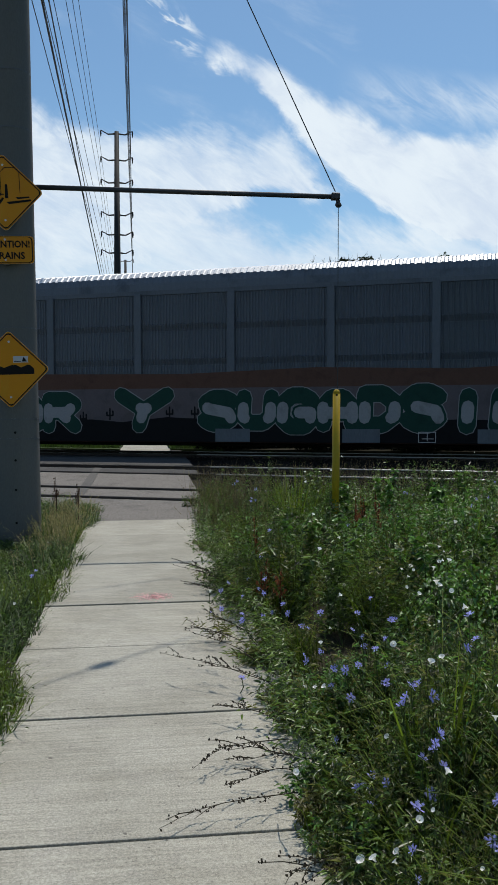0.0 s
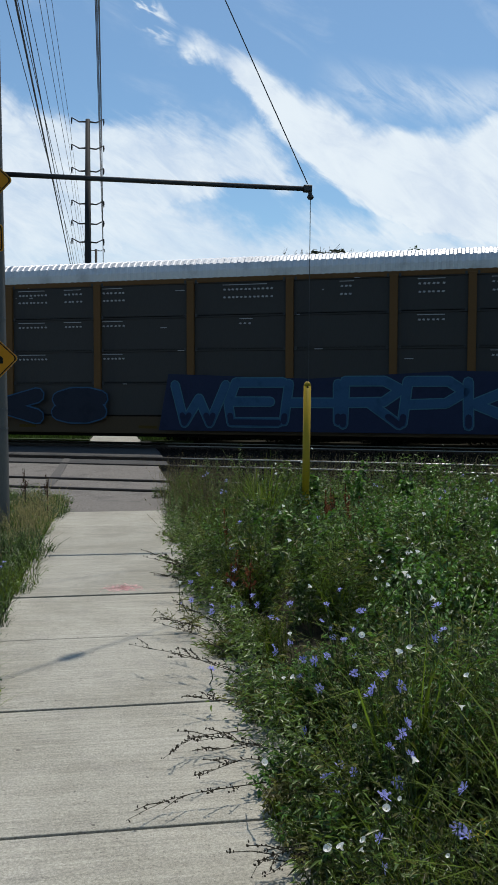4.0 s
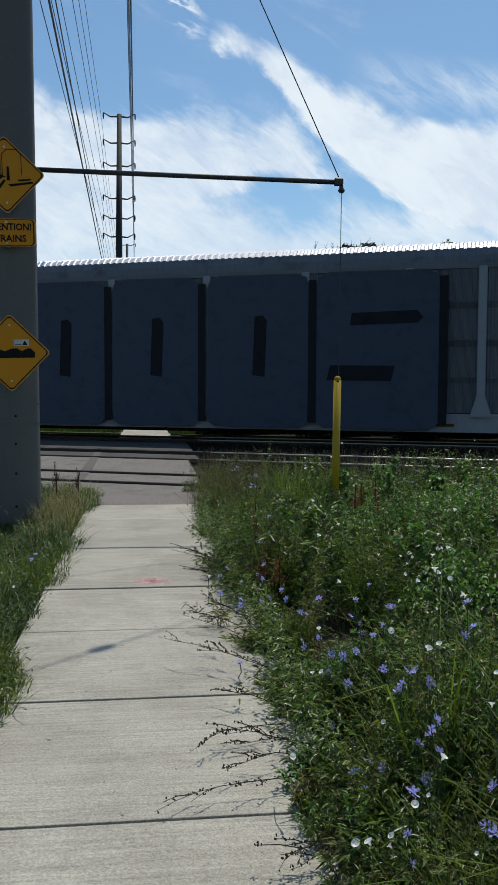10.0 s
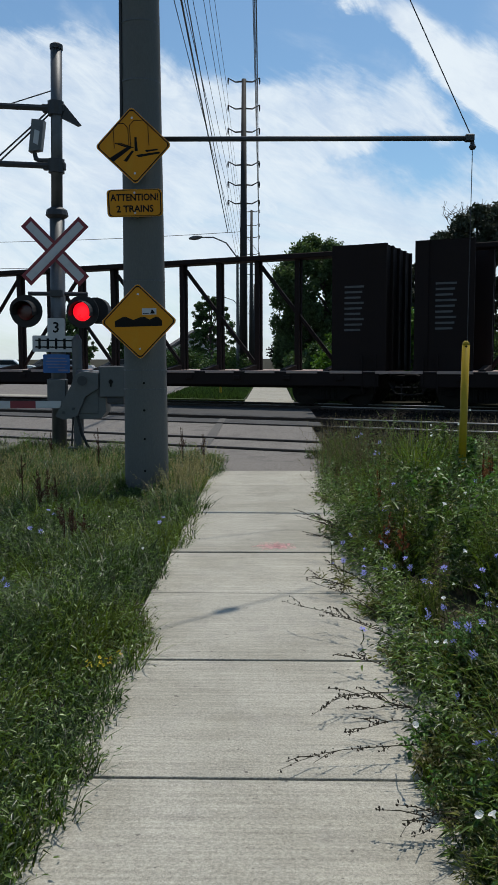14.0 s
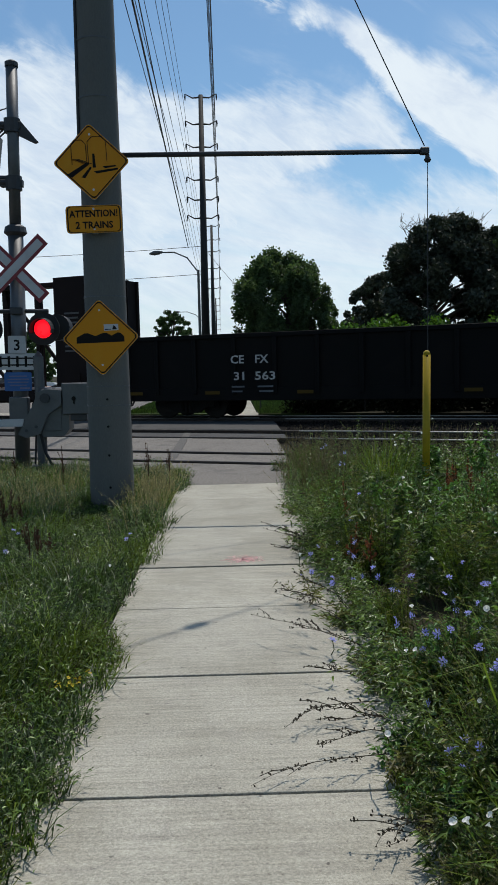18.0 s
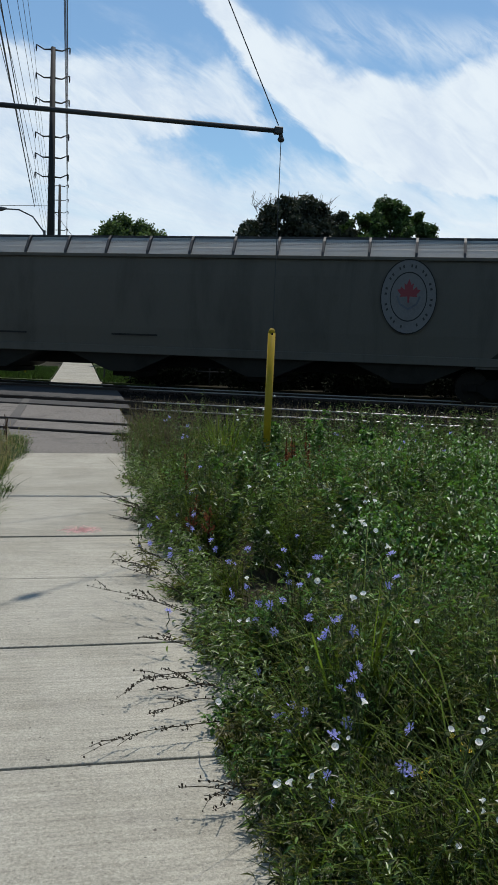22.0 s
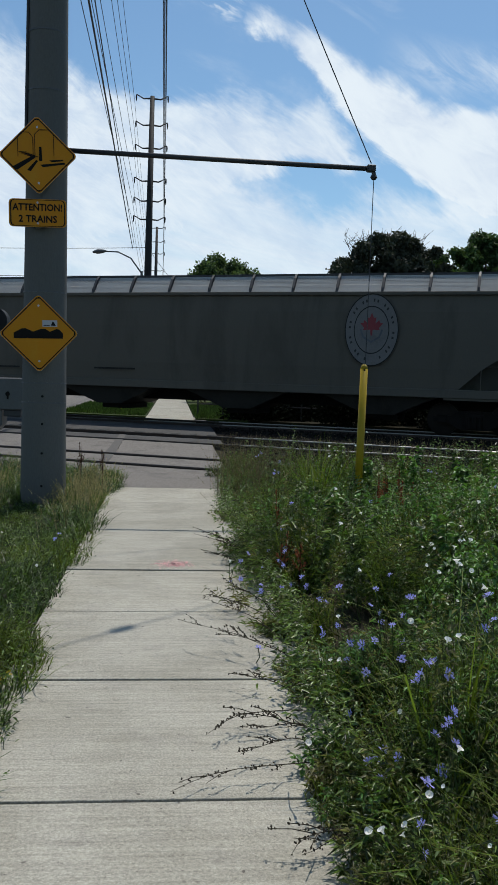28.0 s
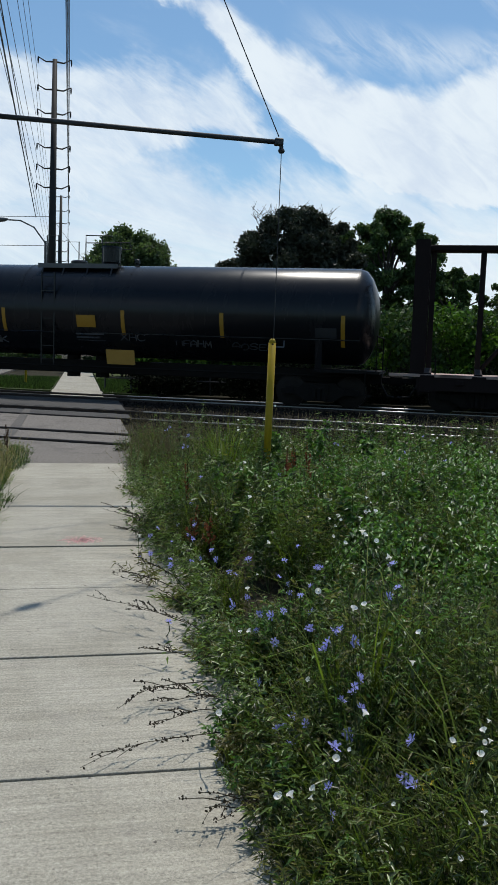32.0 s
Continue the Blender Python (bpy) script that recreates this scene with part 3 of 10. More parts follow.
def words(name, text, height, mat, parent, x, y, z, width=None, label="", stretch=1.0, bold=0.025):
    """Flat letters in the xz plane facing -y, centred on x, with their foot at z."""
    curve = bpy.data.curves.new(name, "FONT")
    curve.body, curve.size, curve.align_x, curve.extrude = text, height / 0.70, "CENTER", 0.002
    curve.offset = bold * height
    curve.resolution_u = 2
    ob = new(name, curve)
    dg = bpy.context.evaluated_depsgraph_get()
    me = bpy.data.meshes.new_from_object(ob.evaluated_get(dg))
    bpy.data.objects.remove(ob)
    xs = [v.co.x for v in me.vertices]
    k = (width / (max(xs) - min(xs))) if width else stretch
    for v in me.vertices:
        v.co = (v.co.x * k, -v.co.z, v.co.y)
    me.materials.clear()
    me.materials.append(M[mat])
    made = new(name, me)
    made.parent = parent
    made.matrix_local = pose(x, y, z)
    return tagged(made, label)


def fast_mesh(name, co, faces, mat, smooth=False):
    """A mesh out of number arrays: points (n, 3) and quads or triangles (m, k)."""
    me = bpy.data.meshes.new(name)
    k = faces.shape[1]
    me.vertices.add(len(co))
    me.vertices.foreach_set("co", np.asarray(co, np.float32).ravel())
    me.loops.add(faces.size)
    me.loops.foreach_set("vertex_index", faces.astype(np.int32).ravel())
    me.polygons.add(len(faces))
    me.polygons.foreach_set("loop_start", np.arange(0, faces.size, k, dtype=np.int32))
    me.update(calc_edges=True)
    me.materials.append(M[mat])
    return me

# ---- the ground ----
TRACK_TURN = -23.75                     # the railway lies across the path at a slant
LINE = pose(0, 0, 0, 0, 0, TRACK_TURN)  # its own space: x along the rails, y away from the viewer


def on_line(s, away, z=0.0):
    return LINE @ Vector((s, away, z))


def paved_end(away):
    """Where, along the rails, the crossing's paving gives way to ballast."""
    return (1.15 - away * 0.4027) / 0.9153


def sheet(name, outline, z0, z1, mat, label, category, kind="structure"):
    ob = part(name, Shape().prism(outline, z0, z1, "z"), mat)
    return tagged(ob, label, category, kind=kind)


def line_outline(points):
    return [tuple(on_line(s, away).xy) for s, away in points]


tagged(part("ground", Shape().prism([(-900, -900), (900, -900), (900, 900), (-900, 900)], -0.6, -0.12, "z"), "soil"), "bare brown earth reaching to the horizon", "ground", kind="structure")
# earth banks beside the pavement, up to the crossing
sheet("verge_east", [(0.78, -6), (14, -6), (14, 4.6), (0.78, 10.4)], -0.3, -0.02, "soil", "dark soil verge overgrown with weeds", "verge")
sheet("verge_west", [(-5.2, -6), (-0.83, -6), (-0.83, 11.2), (-5.2, 14.6)], -0.3, -0.02, "soil", "dark soil verge under rough grass", "verge")
# road beside the verge and the paved level crossing
sheet("road", [(-16, -40), (-5.2, -40), (-5.2, 14.6), (-0.83, 11.25), (0.9, 11.25), (0.9, 24.4), (-4.2, 27.2), (-4.2, 160), (-16, 160)], -0.3, -0.012, "asphalt", "worn grey asphalt road and level crossing", "road")
# strip by the far track: the train's shade is painted into the asphalt
sheet("crossing_strip", line_outline([(-40, 20.4), (paved_end(20.4), 20.4), (paved_end(23.0), 23.0), (-40, 23.0)]), -0.1, -0.004, "asphalt_dark", "crossing asphalt coloured dark as the train's shade", "road")
sheet("crossing_panel", line_outline([(-40, 17.95), (paved_end(17.95), 17.95), (paved_end(19.0), 19.0), (-40, 19.0)]), -0.1, -0.003, "asphalt_dark", "dark rubber crossing panel between rails", "crossing panel")
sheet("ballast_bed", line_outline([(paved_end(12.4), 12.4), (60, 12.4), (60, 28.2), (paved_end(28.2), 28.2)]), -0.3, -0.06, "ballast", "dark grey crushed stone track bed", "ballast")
# under the train: shade painted into the surface colour
sheet("ballast_far", line_outline([(-60, 23.02), (paved_end(23.02), 23.02), (paved_end(27.5), 27.5), (-60, 27.5)]), -0.3, -0.02, "asphalt_dark", "crossing surface under the far track, coloured dark as shade", "crossing")
sheet("tar_smear", [(-1.34, 22.2), (-1.18, 22.2), (-1.10, 16.4), (-1.14, 13.8), (-1.26, 13.8), (-1.30, 16.6)], -0.06, -0.0015, "asphalt_streak", "long dark streak across the crossing", "road")
# beyond the tracks
sheet("far_pavement", [(-0.95, 28.0), (0.75, 27.3), (0.75, 60), (-0.95, 60)], -0.3, -0.005, "concrete", "pale concrete pavement beyond the tracks", "pavement")
sheet("far_kerb_path", line_outline([(-60, 27.6), (paved_end(27.6), 27.6), (paved_end(28.7), 28.7), (-60, 28.7)]), -0.3, -0.01, "concrete", "pale concrete strip behind the tracks", "pavement")
sheet("far_lawn_west", [(-4.1, 31.2), (-0.98, 29.9), (-0.98, 44), (-4.1, 44)], -0.3, 0.04, "lawn", "sunlit mown lawn beyond the tracks", "lawn")
sheet("far_lawn_east", [(0.8, 29.6), (2.6, 28.9), (2.6, 60), (0.8, 60)], -0.3, 0.03, "lawn", "rough green lawn beside the far pavement", "lawn")
sheet("far_scrub_ground", [(2.6, 29.2), (60, 4.0), (90, 60), (2.6, 60)], -0.3, 0.02, "soil", "shaded dark soil under scrub", "ground")


def make_pavement():
    """Concrete slabs with tooled joints; each slab is a piece."""
    joints = [-4.6, -3.3, -2.1, -0.8, 0.45, 1.72, 2.96, 4.17, 5.39, 6.53, 8.19, 9.99, 11.3]
    bed = tagged(part("pavement", Shape().box(-0.80, 0.74, -4.6, 11.3, -0.3, -0.06), "joint"), "pale concrete pavement slabs with dark joints", "pavement", kind="structure")
    for k, (y0, y1) in enumerate(zip(joints, joints[1:])):
        wide = (1.72, 2.96, 4.17, 6.53)
        rise = {1.72: 0.004, 2.96: 0.007, 4.17: 0.012, 5.39: 0.013}.get(y0, 0.0 if y0 < 2 else 0.022)
        part("slab", Shape().box(-0.80, 0.74, y0 + (0.0065 if y0 in wide else 0.003), y1 - (0.0065 if y1 in wide else 0.003), -0.15, rise, bev=0.002), "concrete", bed)
    # thin tooled lines and a crack
    spot = Shape()
    for k in range(560):
        x, y = random.gauss(0.04, 0.065), random.gauss(6.73, 0.06)
        w = random.uniform(0.002, 0.008)
        spot.prism([(x - w, y - w * 0.6), (x + w, y - w * 0.5), (x + w * 0.8, y + w * 0.6), (x - w * 0.7, y + w * 0.5)], 0.0225, 0.0235, "z")
    tagged(part("survey_mark", spot, "pink_paint"), "faded pink survey paint sprayed on concrete", "paint mark", kind="stuff")
    tagged(part("pavement_ramp", Shape().box(-0.80, 0.95, 11.3, 13.0, -0.3, -0.004), "asphalt"), "asphalt apron between pavement and rails", "pavement", kind="structure")


make_pavement()


def make_track(name, away, zn, zf, s0, s1):
    """Two rails with polished heads on ties."""
    bed = thing(name, "railway track with polished steel rails on dark ties", "railway track", LINE.copy(), "railway tracks")
    for side, z in ((-0.755, zn), (0.755, zf)):
        y = away + side
        part("rail", Shape().prism([(y - 0.07, z - 0.16), (y + 0.07, z - 0.16), (y + 0.012, z - 0.12), (y + 0.012, z - 0.045), (y + 0.034, z - 0.034), (y + 0.034, z - 0.027), (y - 0.034, z - 0.027), (y - 0.034, z - 0.034), (y - 0.012, z - 0.045), (y - 0.012, z - 0.12)], s0, s1, "x"), "rail", bed)
        head = [(y - 0.038, z - 0.026), (y - 0.036, z - 0.005), (y - 0.030, z - 0.001), (y, z), (y + 0.030, z - 0.001), (y + 0.036, z - 0.005), (y + 0.038, z - 0.026)]
        # darker head on the crossing: the absent glint is put into its colour
        part("rail_head", Shape().prism(head, s0, paved_end(y) + 0.4, "x"), "rail_road", bed, "dull darker running surface on the crossing")
        part("rail_head", Shape().prism(head, paved_end(y) + 0.4, s1, "x"), "rail_top", bed, "bright polished running surface")
        # flangeway grooves through the paving
        part("flangeway", Shape().box(s0, paved_end(y), y + 0.04, y + 0.11, -0.1, min(z - 0.035, 0.004)), "joint", bed)
    tie = Shape().box(-0.11, 0.11, away - 1.3, away + 1.3, -0.2, min(zn, zf) - 0.14, bev=0.012).mesh("tie")
    for k in range(64):
        piece("tie", tie, "tie", bed, pose(paved_end(away) + 0.9 + 0.53 * k, 0, random.uniform(-0.008, 0.008), 0, 0, random.uniform(-1.2, 1.2)))


make_track("railway_track", 13.62, 0.03, 0.03, -45, 55)
make_track("railway_track", 18.45, 0.025, 0.075, -45, 55)
make_track("railway_track", 24.95, 0.06, 0.06, -70, 80)


def make_lawn_blades():
    """Short mown grass on the lawns beyond the tracks."""
    rng = np.random.default_rng(19)
    n = 16000
    x = np.concatenate([rng.uniform(-4.1, -1.0, n // 2), rng.uniform(0.8, 2.6, n - n // 2)])
    y = rng.uniform(29.4, 41.0, n) ** 1.0 + np.where(x < 0, 1.0, 0.2)
    keep = np.where(x < 0, y > 30.2 - (x + 0.98) * 0.42, y > 29.6 - (x - 0.8) * 0.39)
    x, y = x[keep], y[keep]
    n = len(x)
    base = np.stack([x, y, np.full(n, 0.03)], -1)
    tip = base + np.stack([rng.normal(0, 0.04, n), rng.normal(0, 0.04, n), rng.uniform(0.04, 0.16, n)], -1)
    side = np.stack([rng.uniform(0.012, 0.03, n), np.zeros(n), np.zeros(n)], -1)
    co = np.stack([base - side, base + side, tip], 1).reshape(-1, 3)
    ob = new("lawn_blades", fast_mesh("lawn_blades", co, np.arange(3 * n).reshape(-1, 3), "weed_deep"))
    tagged(ob, "short green grass on the far lawns", "grass", kind="stuff")


make_lawn_blades()


def make_stones():
    """Loose ballast stones, joined."""
    rng = np.random.default_rng(3)
    count = 16000
    a = rng.uniform(12.5, 26.5, count)
    s = rng.uniform(0, 24, count) + (1.25 - a * 0.4027) / 0.9153
    r = rng.uniform(0.018, 0.042, count)
    shape = rng.uniform(0.6, 1.25, (count, 6, 1))
    octa = np.array([[1, 0, 0], [0, 1, 0], [-1, 0, 0], [0, -1, 0], [0, 0, 0.9], [0, 0, -0.8]])
    spin = rng.uniform(0, 6.28, count)
    c, n = np.cos(spin), np.sin(spin)
    pts = octa[None] * shape * r[:, None, None]
    x = pts[..., 0] * c[:, None] - pts[..., 1] * n[:, None] + s[:, None]
    y = pts[..., 0] * n[:, None] + pts[..., 1] * c[:, None] + a[:, None]
    z = pts[..., 2] - 0.05 + rng.uniform(0, 0.05, count)[:, None]
    faces = np.array([[0, 1, 4], [1, 2, 4], [2, 3, 4], [3, 0, 4], [1, 0, 5], [2, 1, 5], [3, 2, 5], [0, 3, 5]])
    faces = (faces[None] + 6 * np.arange(count)[:, None, None]).reshape(-1, 3)
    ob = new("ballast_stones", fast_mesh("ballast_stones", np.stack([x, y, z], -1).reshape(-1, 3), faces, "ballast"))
    ob.matrix_world = LINE
    tagged(ob, "loose dark grey crushed stone between the rails", "ballast", kind="stuff")


make_stones()

# ---- poles, signs and wires ----
def diamond(half, corner=0.05):
    """A square on its corner, with rounded corners."""
    pts = []
    for k in range(4):
        a = math.pi / 2 * k
        for d in (-0.5, 0, 0.5):
            b = a + d * 0.9
            c = half - corner * 1.414
            pts.append((c * math.cos(a) + corner * math.cos(b), c * math.sin(a) + corner * math.sin(b)))
    return pts


def plate(width, height, corner=0.04):
    pts = []
    for sx, sz, a in ((1, 1, 0), (-1, 1, 90), (-1, -1, 180), (1, -1, 270)):
        for d in (0, 45, 90):
            pts.append((sx * (width / 2 - corner) + corner * math.cos(radians(a + d)), sz * (height / 2 - corner) + corner * math.sin(radians(a + d))))
    return pts


def sign(name, label, outline, place, face="sign_yellow", rim="sign_black", rim_at=0.92):
    ob = thing(name, label, "road sign", place)
    part("backing", Shape().prism(outline, 0.0, 0.006), "sign_back", ob)
    part("bracket", Shape().box(-0.03, 0.03, 0.006, 0.13, -0.15, 0.15), "sign_back", ob)
    part("face", Shape().prism([(x * 0.995, z * 0.995) for x, z in outline], -0.003, 0.0), face, ob)
    ring = Shape()
    outer, inner = [(x * (rim_at + 0.04), z * (rim_at + 0.04)) for x, z in outline], [(x * rim_at, z * rim_at) for x, z in outline]
    n = len(outline)
    for k in range(n):
        j = (k + 1) % n
        ring.prism([outer[k], outer[j], inner[j], inner[k]], -0.005, -0.003)
    part("border", ring, rim, ob)
    for z in (0.42, -0.42):
        h = max(b for a, b in outline) * 1.75 * z
        part("bolt", Shape().tube([(0, -0.010, h), (0, -0.003, h)], 0.012, 8), "sign_back", ob)
    return ob


def make_utility_pole():
    pole = thing("utility_pole", "tall grey tapered concrete utility pole in grass", "utility pole", pose(-1.48, 9.85, 0, 0, 0, 0))
    part("shaft", Shape().tube([(0, 0, -0.3), (0.0, 0, 0.0), (0.005, 0, 6.0), (0.01, 0, 12.5)], [0.262, 0.26, 0.212, 0.17], 16), "pole", pole, smooth=True)
    for z in (5.25, 4.62, 2.42, 1.40, 1.18):
        r = 0.262 - 0.008 * z + 0.002
        part("steel_band", Shape().tube([(0, 0, z), (0, 0, z + 0.016)], r, 20), "galv", pole, "thin steel strap round the pole")
    part("cable_riser", Shape().tube([(-0.215, -0.10, 3.9), (-0.18, -0.08, 8), (-0.15, -0.07, 12.3)], 0.018, 8), "wire", pole, "black cable running up the pole")
    for z in (0.25, 0.62, 0.95, 1.26):
        part("bolt_hole", Shape().tube([(0.02, -0.268 + 0.008 * z, z), (0.02, -0.2, z)], 0.014, 8), "sign_black", pole)
    part("pale_tag", Shape().prism([(-0.03, 0.0), (0.03, 0.01), (0.035, 0.03), (-0.02, 0.035)], -0.272, -0.255), "sign_white", pole)
    return pole


make_utility_pole()


def make_signs():
    # sliding-feet warning: two engines and rails; the walker is a plain bar
    a = sign("trains_warning_sign", "yellow diamond warning sign with train outlines strapped to the pole", diamond(0.425, 0.05), pose(-1.525, 9.53, 3.876, 0, -2.5, 6))
    ink = Shape()
    for x0, w, top in ((-0.13, 0.16, 0.24), (0.07, 0.20, 0.27)):
        ink.stroke([(x0 - w / 2, -0.02), (x0 - w / 2, top - 0.05), (x0 - w / 4, top), (x0 + w / 4, top), (x0 + w / 2, top - 0.05), (x0 + w / 2, 0.0)], 0.006, -0.003)
    for k in range(5):
        ink.stroke([(-0.20 + 0.03 * k, 0.03 - 0.012 * k), (-0.12 + 0.03 * k, 0.03 - 0.012 * k)], 0.008, -0.003)
    part("train_outline", ink, "sign_black", a)
    rails = Shape()
    rails.prism([(-0.28, -0.13), (-0.05, 0.0), (-0.02, -0.02), (-0.22, -0.16)], -0.005, -0.003).prism([(-0.12, -0.16), (-0.02, -0.05), (0.0, -0.06), (-0.08, -0.17)], -0.005, -0.003)
    rails.prism([(0.02, -0.10), (0.28, -0.07), (0.29, -0.09), (0.05, -0.125)], -0.005, -0.003).prism([(0.12, -0.05), (0.26, -0.04), (0.27, -0.055), (0.14, -0.07)], -0.005, -0.003)
    part("rail_drawing", rails, "sign_black", a)
    part("plain_bar", Shape().prism([(0.01, -0.06), (0.045, -0.06), (0.04, 0.09), (0.015, 0.09)], -0.005, -0.003), "sign_black", a)
    # tab below
    b = sign("attention_tab_sign", "yellow tab sign reading attention two trains", plate(0.615, 0.30), pose(-1.52, 9.53, 3.26, 0, -1.5, 4), rim_at=0.91)
    words("lettering", "ATTENTION!", 0.072, "sign_black", b, 0, -0.004, 0.026, width=0.53, bold=0.04)
    words("lettering", "2 TRAINS", 0.072, "sign_black", b, 0, -0.004, -0.098, width=0.41, bold=0.04)
    # bump sign
    c = sign("bump_warning_sign", "yellow diamond bump warning sign with a white sticker", diamond(0.435, 0.05), pose(-1.495, 9.53, 1.955, 0, -1.5, 4))
    bumps = [(-0.27, -0.055)] + [(x, z) for x, z in ((-0.27, 0.01), (-0.18, 0.055), (-0.14, 0.055), (-0.06, 0.02), (0.02, 0.05), (0.07, 0.05), (0.12, 0.02), (0.19, 0.05), (0.22, 0.045), (0.26, 0.005), (0.26, -0.055))]
    part("bump_drawing", Shape().prism(bumps, -0.005, -0.003), "sign_black", c)
    st = part("sticker", Shape().prism([(0.04, 0.075), (0.2, 0.075), (0.2, 0.145), (0.04, 0.145)], -0.0065, -0.003), "sign_white", c, "white rectangular sticker")
    part("sticker_print", Shape().prism([(0.13, 0.085), (0.185, 0.085), (0.165, 0.12), (0.15, 0.135)], -0.0085, -0.0065).prism([(0.05, 0.085), (0.12, 0.085), (0.12, 0.093), (0.05, 0.093)], -0.0085, -0.0065), "sign_black", st)


make_signs()


def make_sidewalk_guy():
    tip = Vector((2.20, 9.72, 3.967))
    arm = thing("guy_strut", "grey steel guy strut reaching over the pavement", "guy strut", pose(0, 0, 0))
    part("bar", Shape().tube([(-1.26, 9.83, 4.02), tip], 0.028, 10), "dark_steel", arm, smooth=True)
    part("clamp", Shape().box(2.15, 2.25, 9.68, 9.76, 3.93, 4.01, bev=0.01).box(2.21, 2.255, 9.70, 9.74, 3.85, 3.937, bev=0.01), "dark_steel", arm)
    part("insulator", Shape().tube([(2.235, 9.72, 3.897), (2.235, 9.72, 3.872), (2.235, 9.72, 3.847)], [0.03, 0.042, 0.025], 10), "dark_steel", arm)
    part("upper_wire", Shape().tube([(2.2, 9.72, 4.027), (-1.42, 9.85, 11.65)], 0.0065, 6), "wire", arm)
    part("lower_wire", Shape().tube([(2.235, 9.72, 3.86), (2.225, 9.72, 1.66)], 0.0045, 6), "wire", arm)
    g = thing("guy_guard", "yellow plastic guy wire guard standing in weeds", "guy guard", pose(2.19, 9.70, 0, 0, 0.6, 0))
    part("half_tube", Shape().tube([(0, 0, -0.2), (0, 0, 1.68)], 0.045, 12), "guard_yellow", g, smooth=True)
    part("rounded_top", Shape().tube([(0, 0, 1.68), (0, 0, 1.713), (0, 0, 1.731)], [0.045, 0.036, 0.016], 12), "guard_yellow", g, smooth=True)
    part("fixing_hole", Shape().tube([(-0.005, -0.047, 1.665), (-0.005, -0.03, 1.665)], 0.012, 8), "sign_black", g)


make_sidewalk_guy()


def make_crossing_signal():
    X, Y = -3.62, 14.2
    s = thing("crossing_signal", "grey steel level crossing signal mast with flashing lamps", "crossing signal", pose(X, Y, 0, 0, 0.8, 0))
    part("mast", Shape().tube([(0, 0, -0.3), (0, 0, 3.95)], 0.125, 14), "galv", s, smooth=True)
    part("upper_mast", Shape().tube([(0, 0, 3.95), (0.02, 0, 6.55)], 0.095, 14), "galv", s, smooth=True)
    part("mast_cap", Shape().tube([(0.02, 0, 6.55), (0.02, 0, 6.62), (0.02, 0, 6.65)], [0.108, 0.108, 0.06], 14), "dark_steel", s)
    part("collar", Shape().tube([(0, 0, 3.85), (0, 0, 3.9), (0, 0, 3.99), (0, 0, 4.03)], [0.13, 0.19, 0.17, 0.11], 14), "dark_steel", s)
    for z in (5.62, 4.70):
        part("cantilever_arm", Shape().tube([(-0.05, -0.02, z), (-9.0, -0.5, z + 0.25)], 0.05, 8), "dark_steel", s)
        part("arm_clamp", Shape().tube([(0, 0, z - 0.11), (0, 0, z + 0.11)], 0.135, 12).box(-0.22, 0.15, -0.06, 0.06, z - 0.06, z + 0.06, bev=0.01), "dark_steel", s)
    part("brace_wire", Shape().tube([(-0.1, 0, 5.6), (-2.6, -0.15, 3.35)], 0.014, 6).tube([(-0.12, 0, 5.52), (-2.6, -0.15, 3.2)], 0.014, 6), "dark_steel", s)
    part("stay_bracket", Shape().prism([(0.02, 5.72), (0.12, 5.72), (0.42, 5.36), (0.36, 5.34), (0.03, 5.5)], -0.04, 0.04), "dark_steel", s)
    part("upper_stay", Shape().tube([(-0.08, 0, 5.9), (-2.4, -0.1, 5.15)], 0.010, 6), "dark_steel", s)
    bell = part("bell_housing", Shape().prism([(-0.44, 4.92), (-0.24, 4.95), (-0.18, 5.42), (-0.38, 5.44)], -0.08, 0.08), "galv", s, "small grey weatherproof housing")
    part("housing_window", Shape().prism([(-0.36, 5.06), (-0.28, 5.02), (-0.25, 5.24), (-0.33, 5.27)], -0.09, -0.08), "sign_white", bell)
    part("housing_bracket", Shape().tube([(-0.36, 0, 4.92), (-0.34, 0, 4.82), (-0.28, 0, 4.79), (-0.02, 0, 4.79)], 0.04, 8), "dark_steel", s)
    # crossbuck: two blades, white with a red edge
    for k, turn in enumerate((45, -45)):
        blade = part("crossbuck_blade", Shape().box(-0.68, 0.68, 0, 0.012, -0.115, 0.115), "sign_red", s, "white blade with a red border", place=pose(0.0, -0.16 - 0.016 * k, 3.30, 0, turn, 0))
        part("white_strip", Shape().box(-0.62, 0.62, -0.004, 0.0, -0.065, 0.065), "sign_white", blade)
    # lamps
    part("lamp_crossarm", Shape().tube([(-0.5, 0, 2.62), (0.5, 0, 2.62)], 0.035, 8).box(-0.10, 0.10, -0.16, 0.02, 2.56, 2.68, bev=0.01), "dark_steel", s)
    for side, lit in ((-1, False), (1, True)):
        x = 0.47 * side - 0.03
        lamp = part("lamp_target", Shape().tube([(x, -0.12, 2.32), (x, -0.14, 2.32)], 0.27, 24), "black_paint", s, "round black lamp background")
        part("housing", Shape().tube([(x, -0.12, 2.32), (x, 0.12, 2.32), (x, 0.18, 2.32)], [0.17, 0.16, 0.08], 16), "black_paint", lamp)
        part("lens", Shape().tube([(x, -0.141, 2.32), (x, -0.165, 2.32), (x, -0.175, 2.32)], [0.155, 0.145, 0.09], 20), "lamp_red" if lit else "lens_dark", lamp, "glowing red lens" if lit else "unlit dark red lens", smooth=True)
        hood = Shape()
        arc = [radians(d) for d in range(-20, 201, 20)]
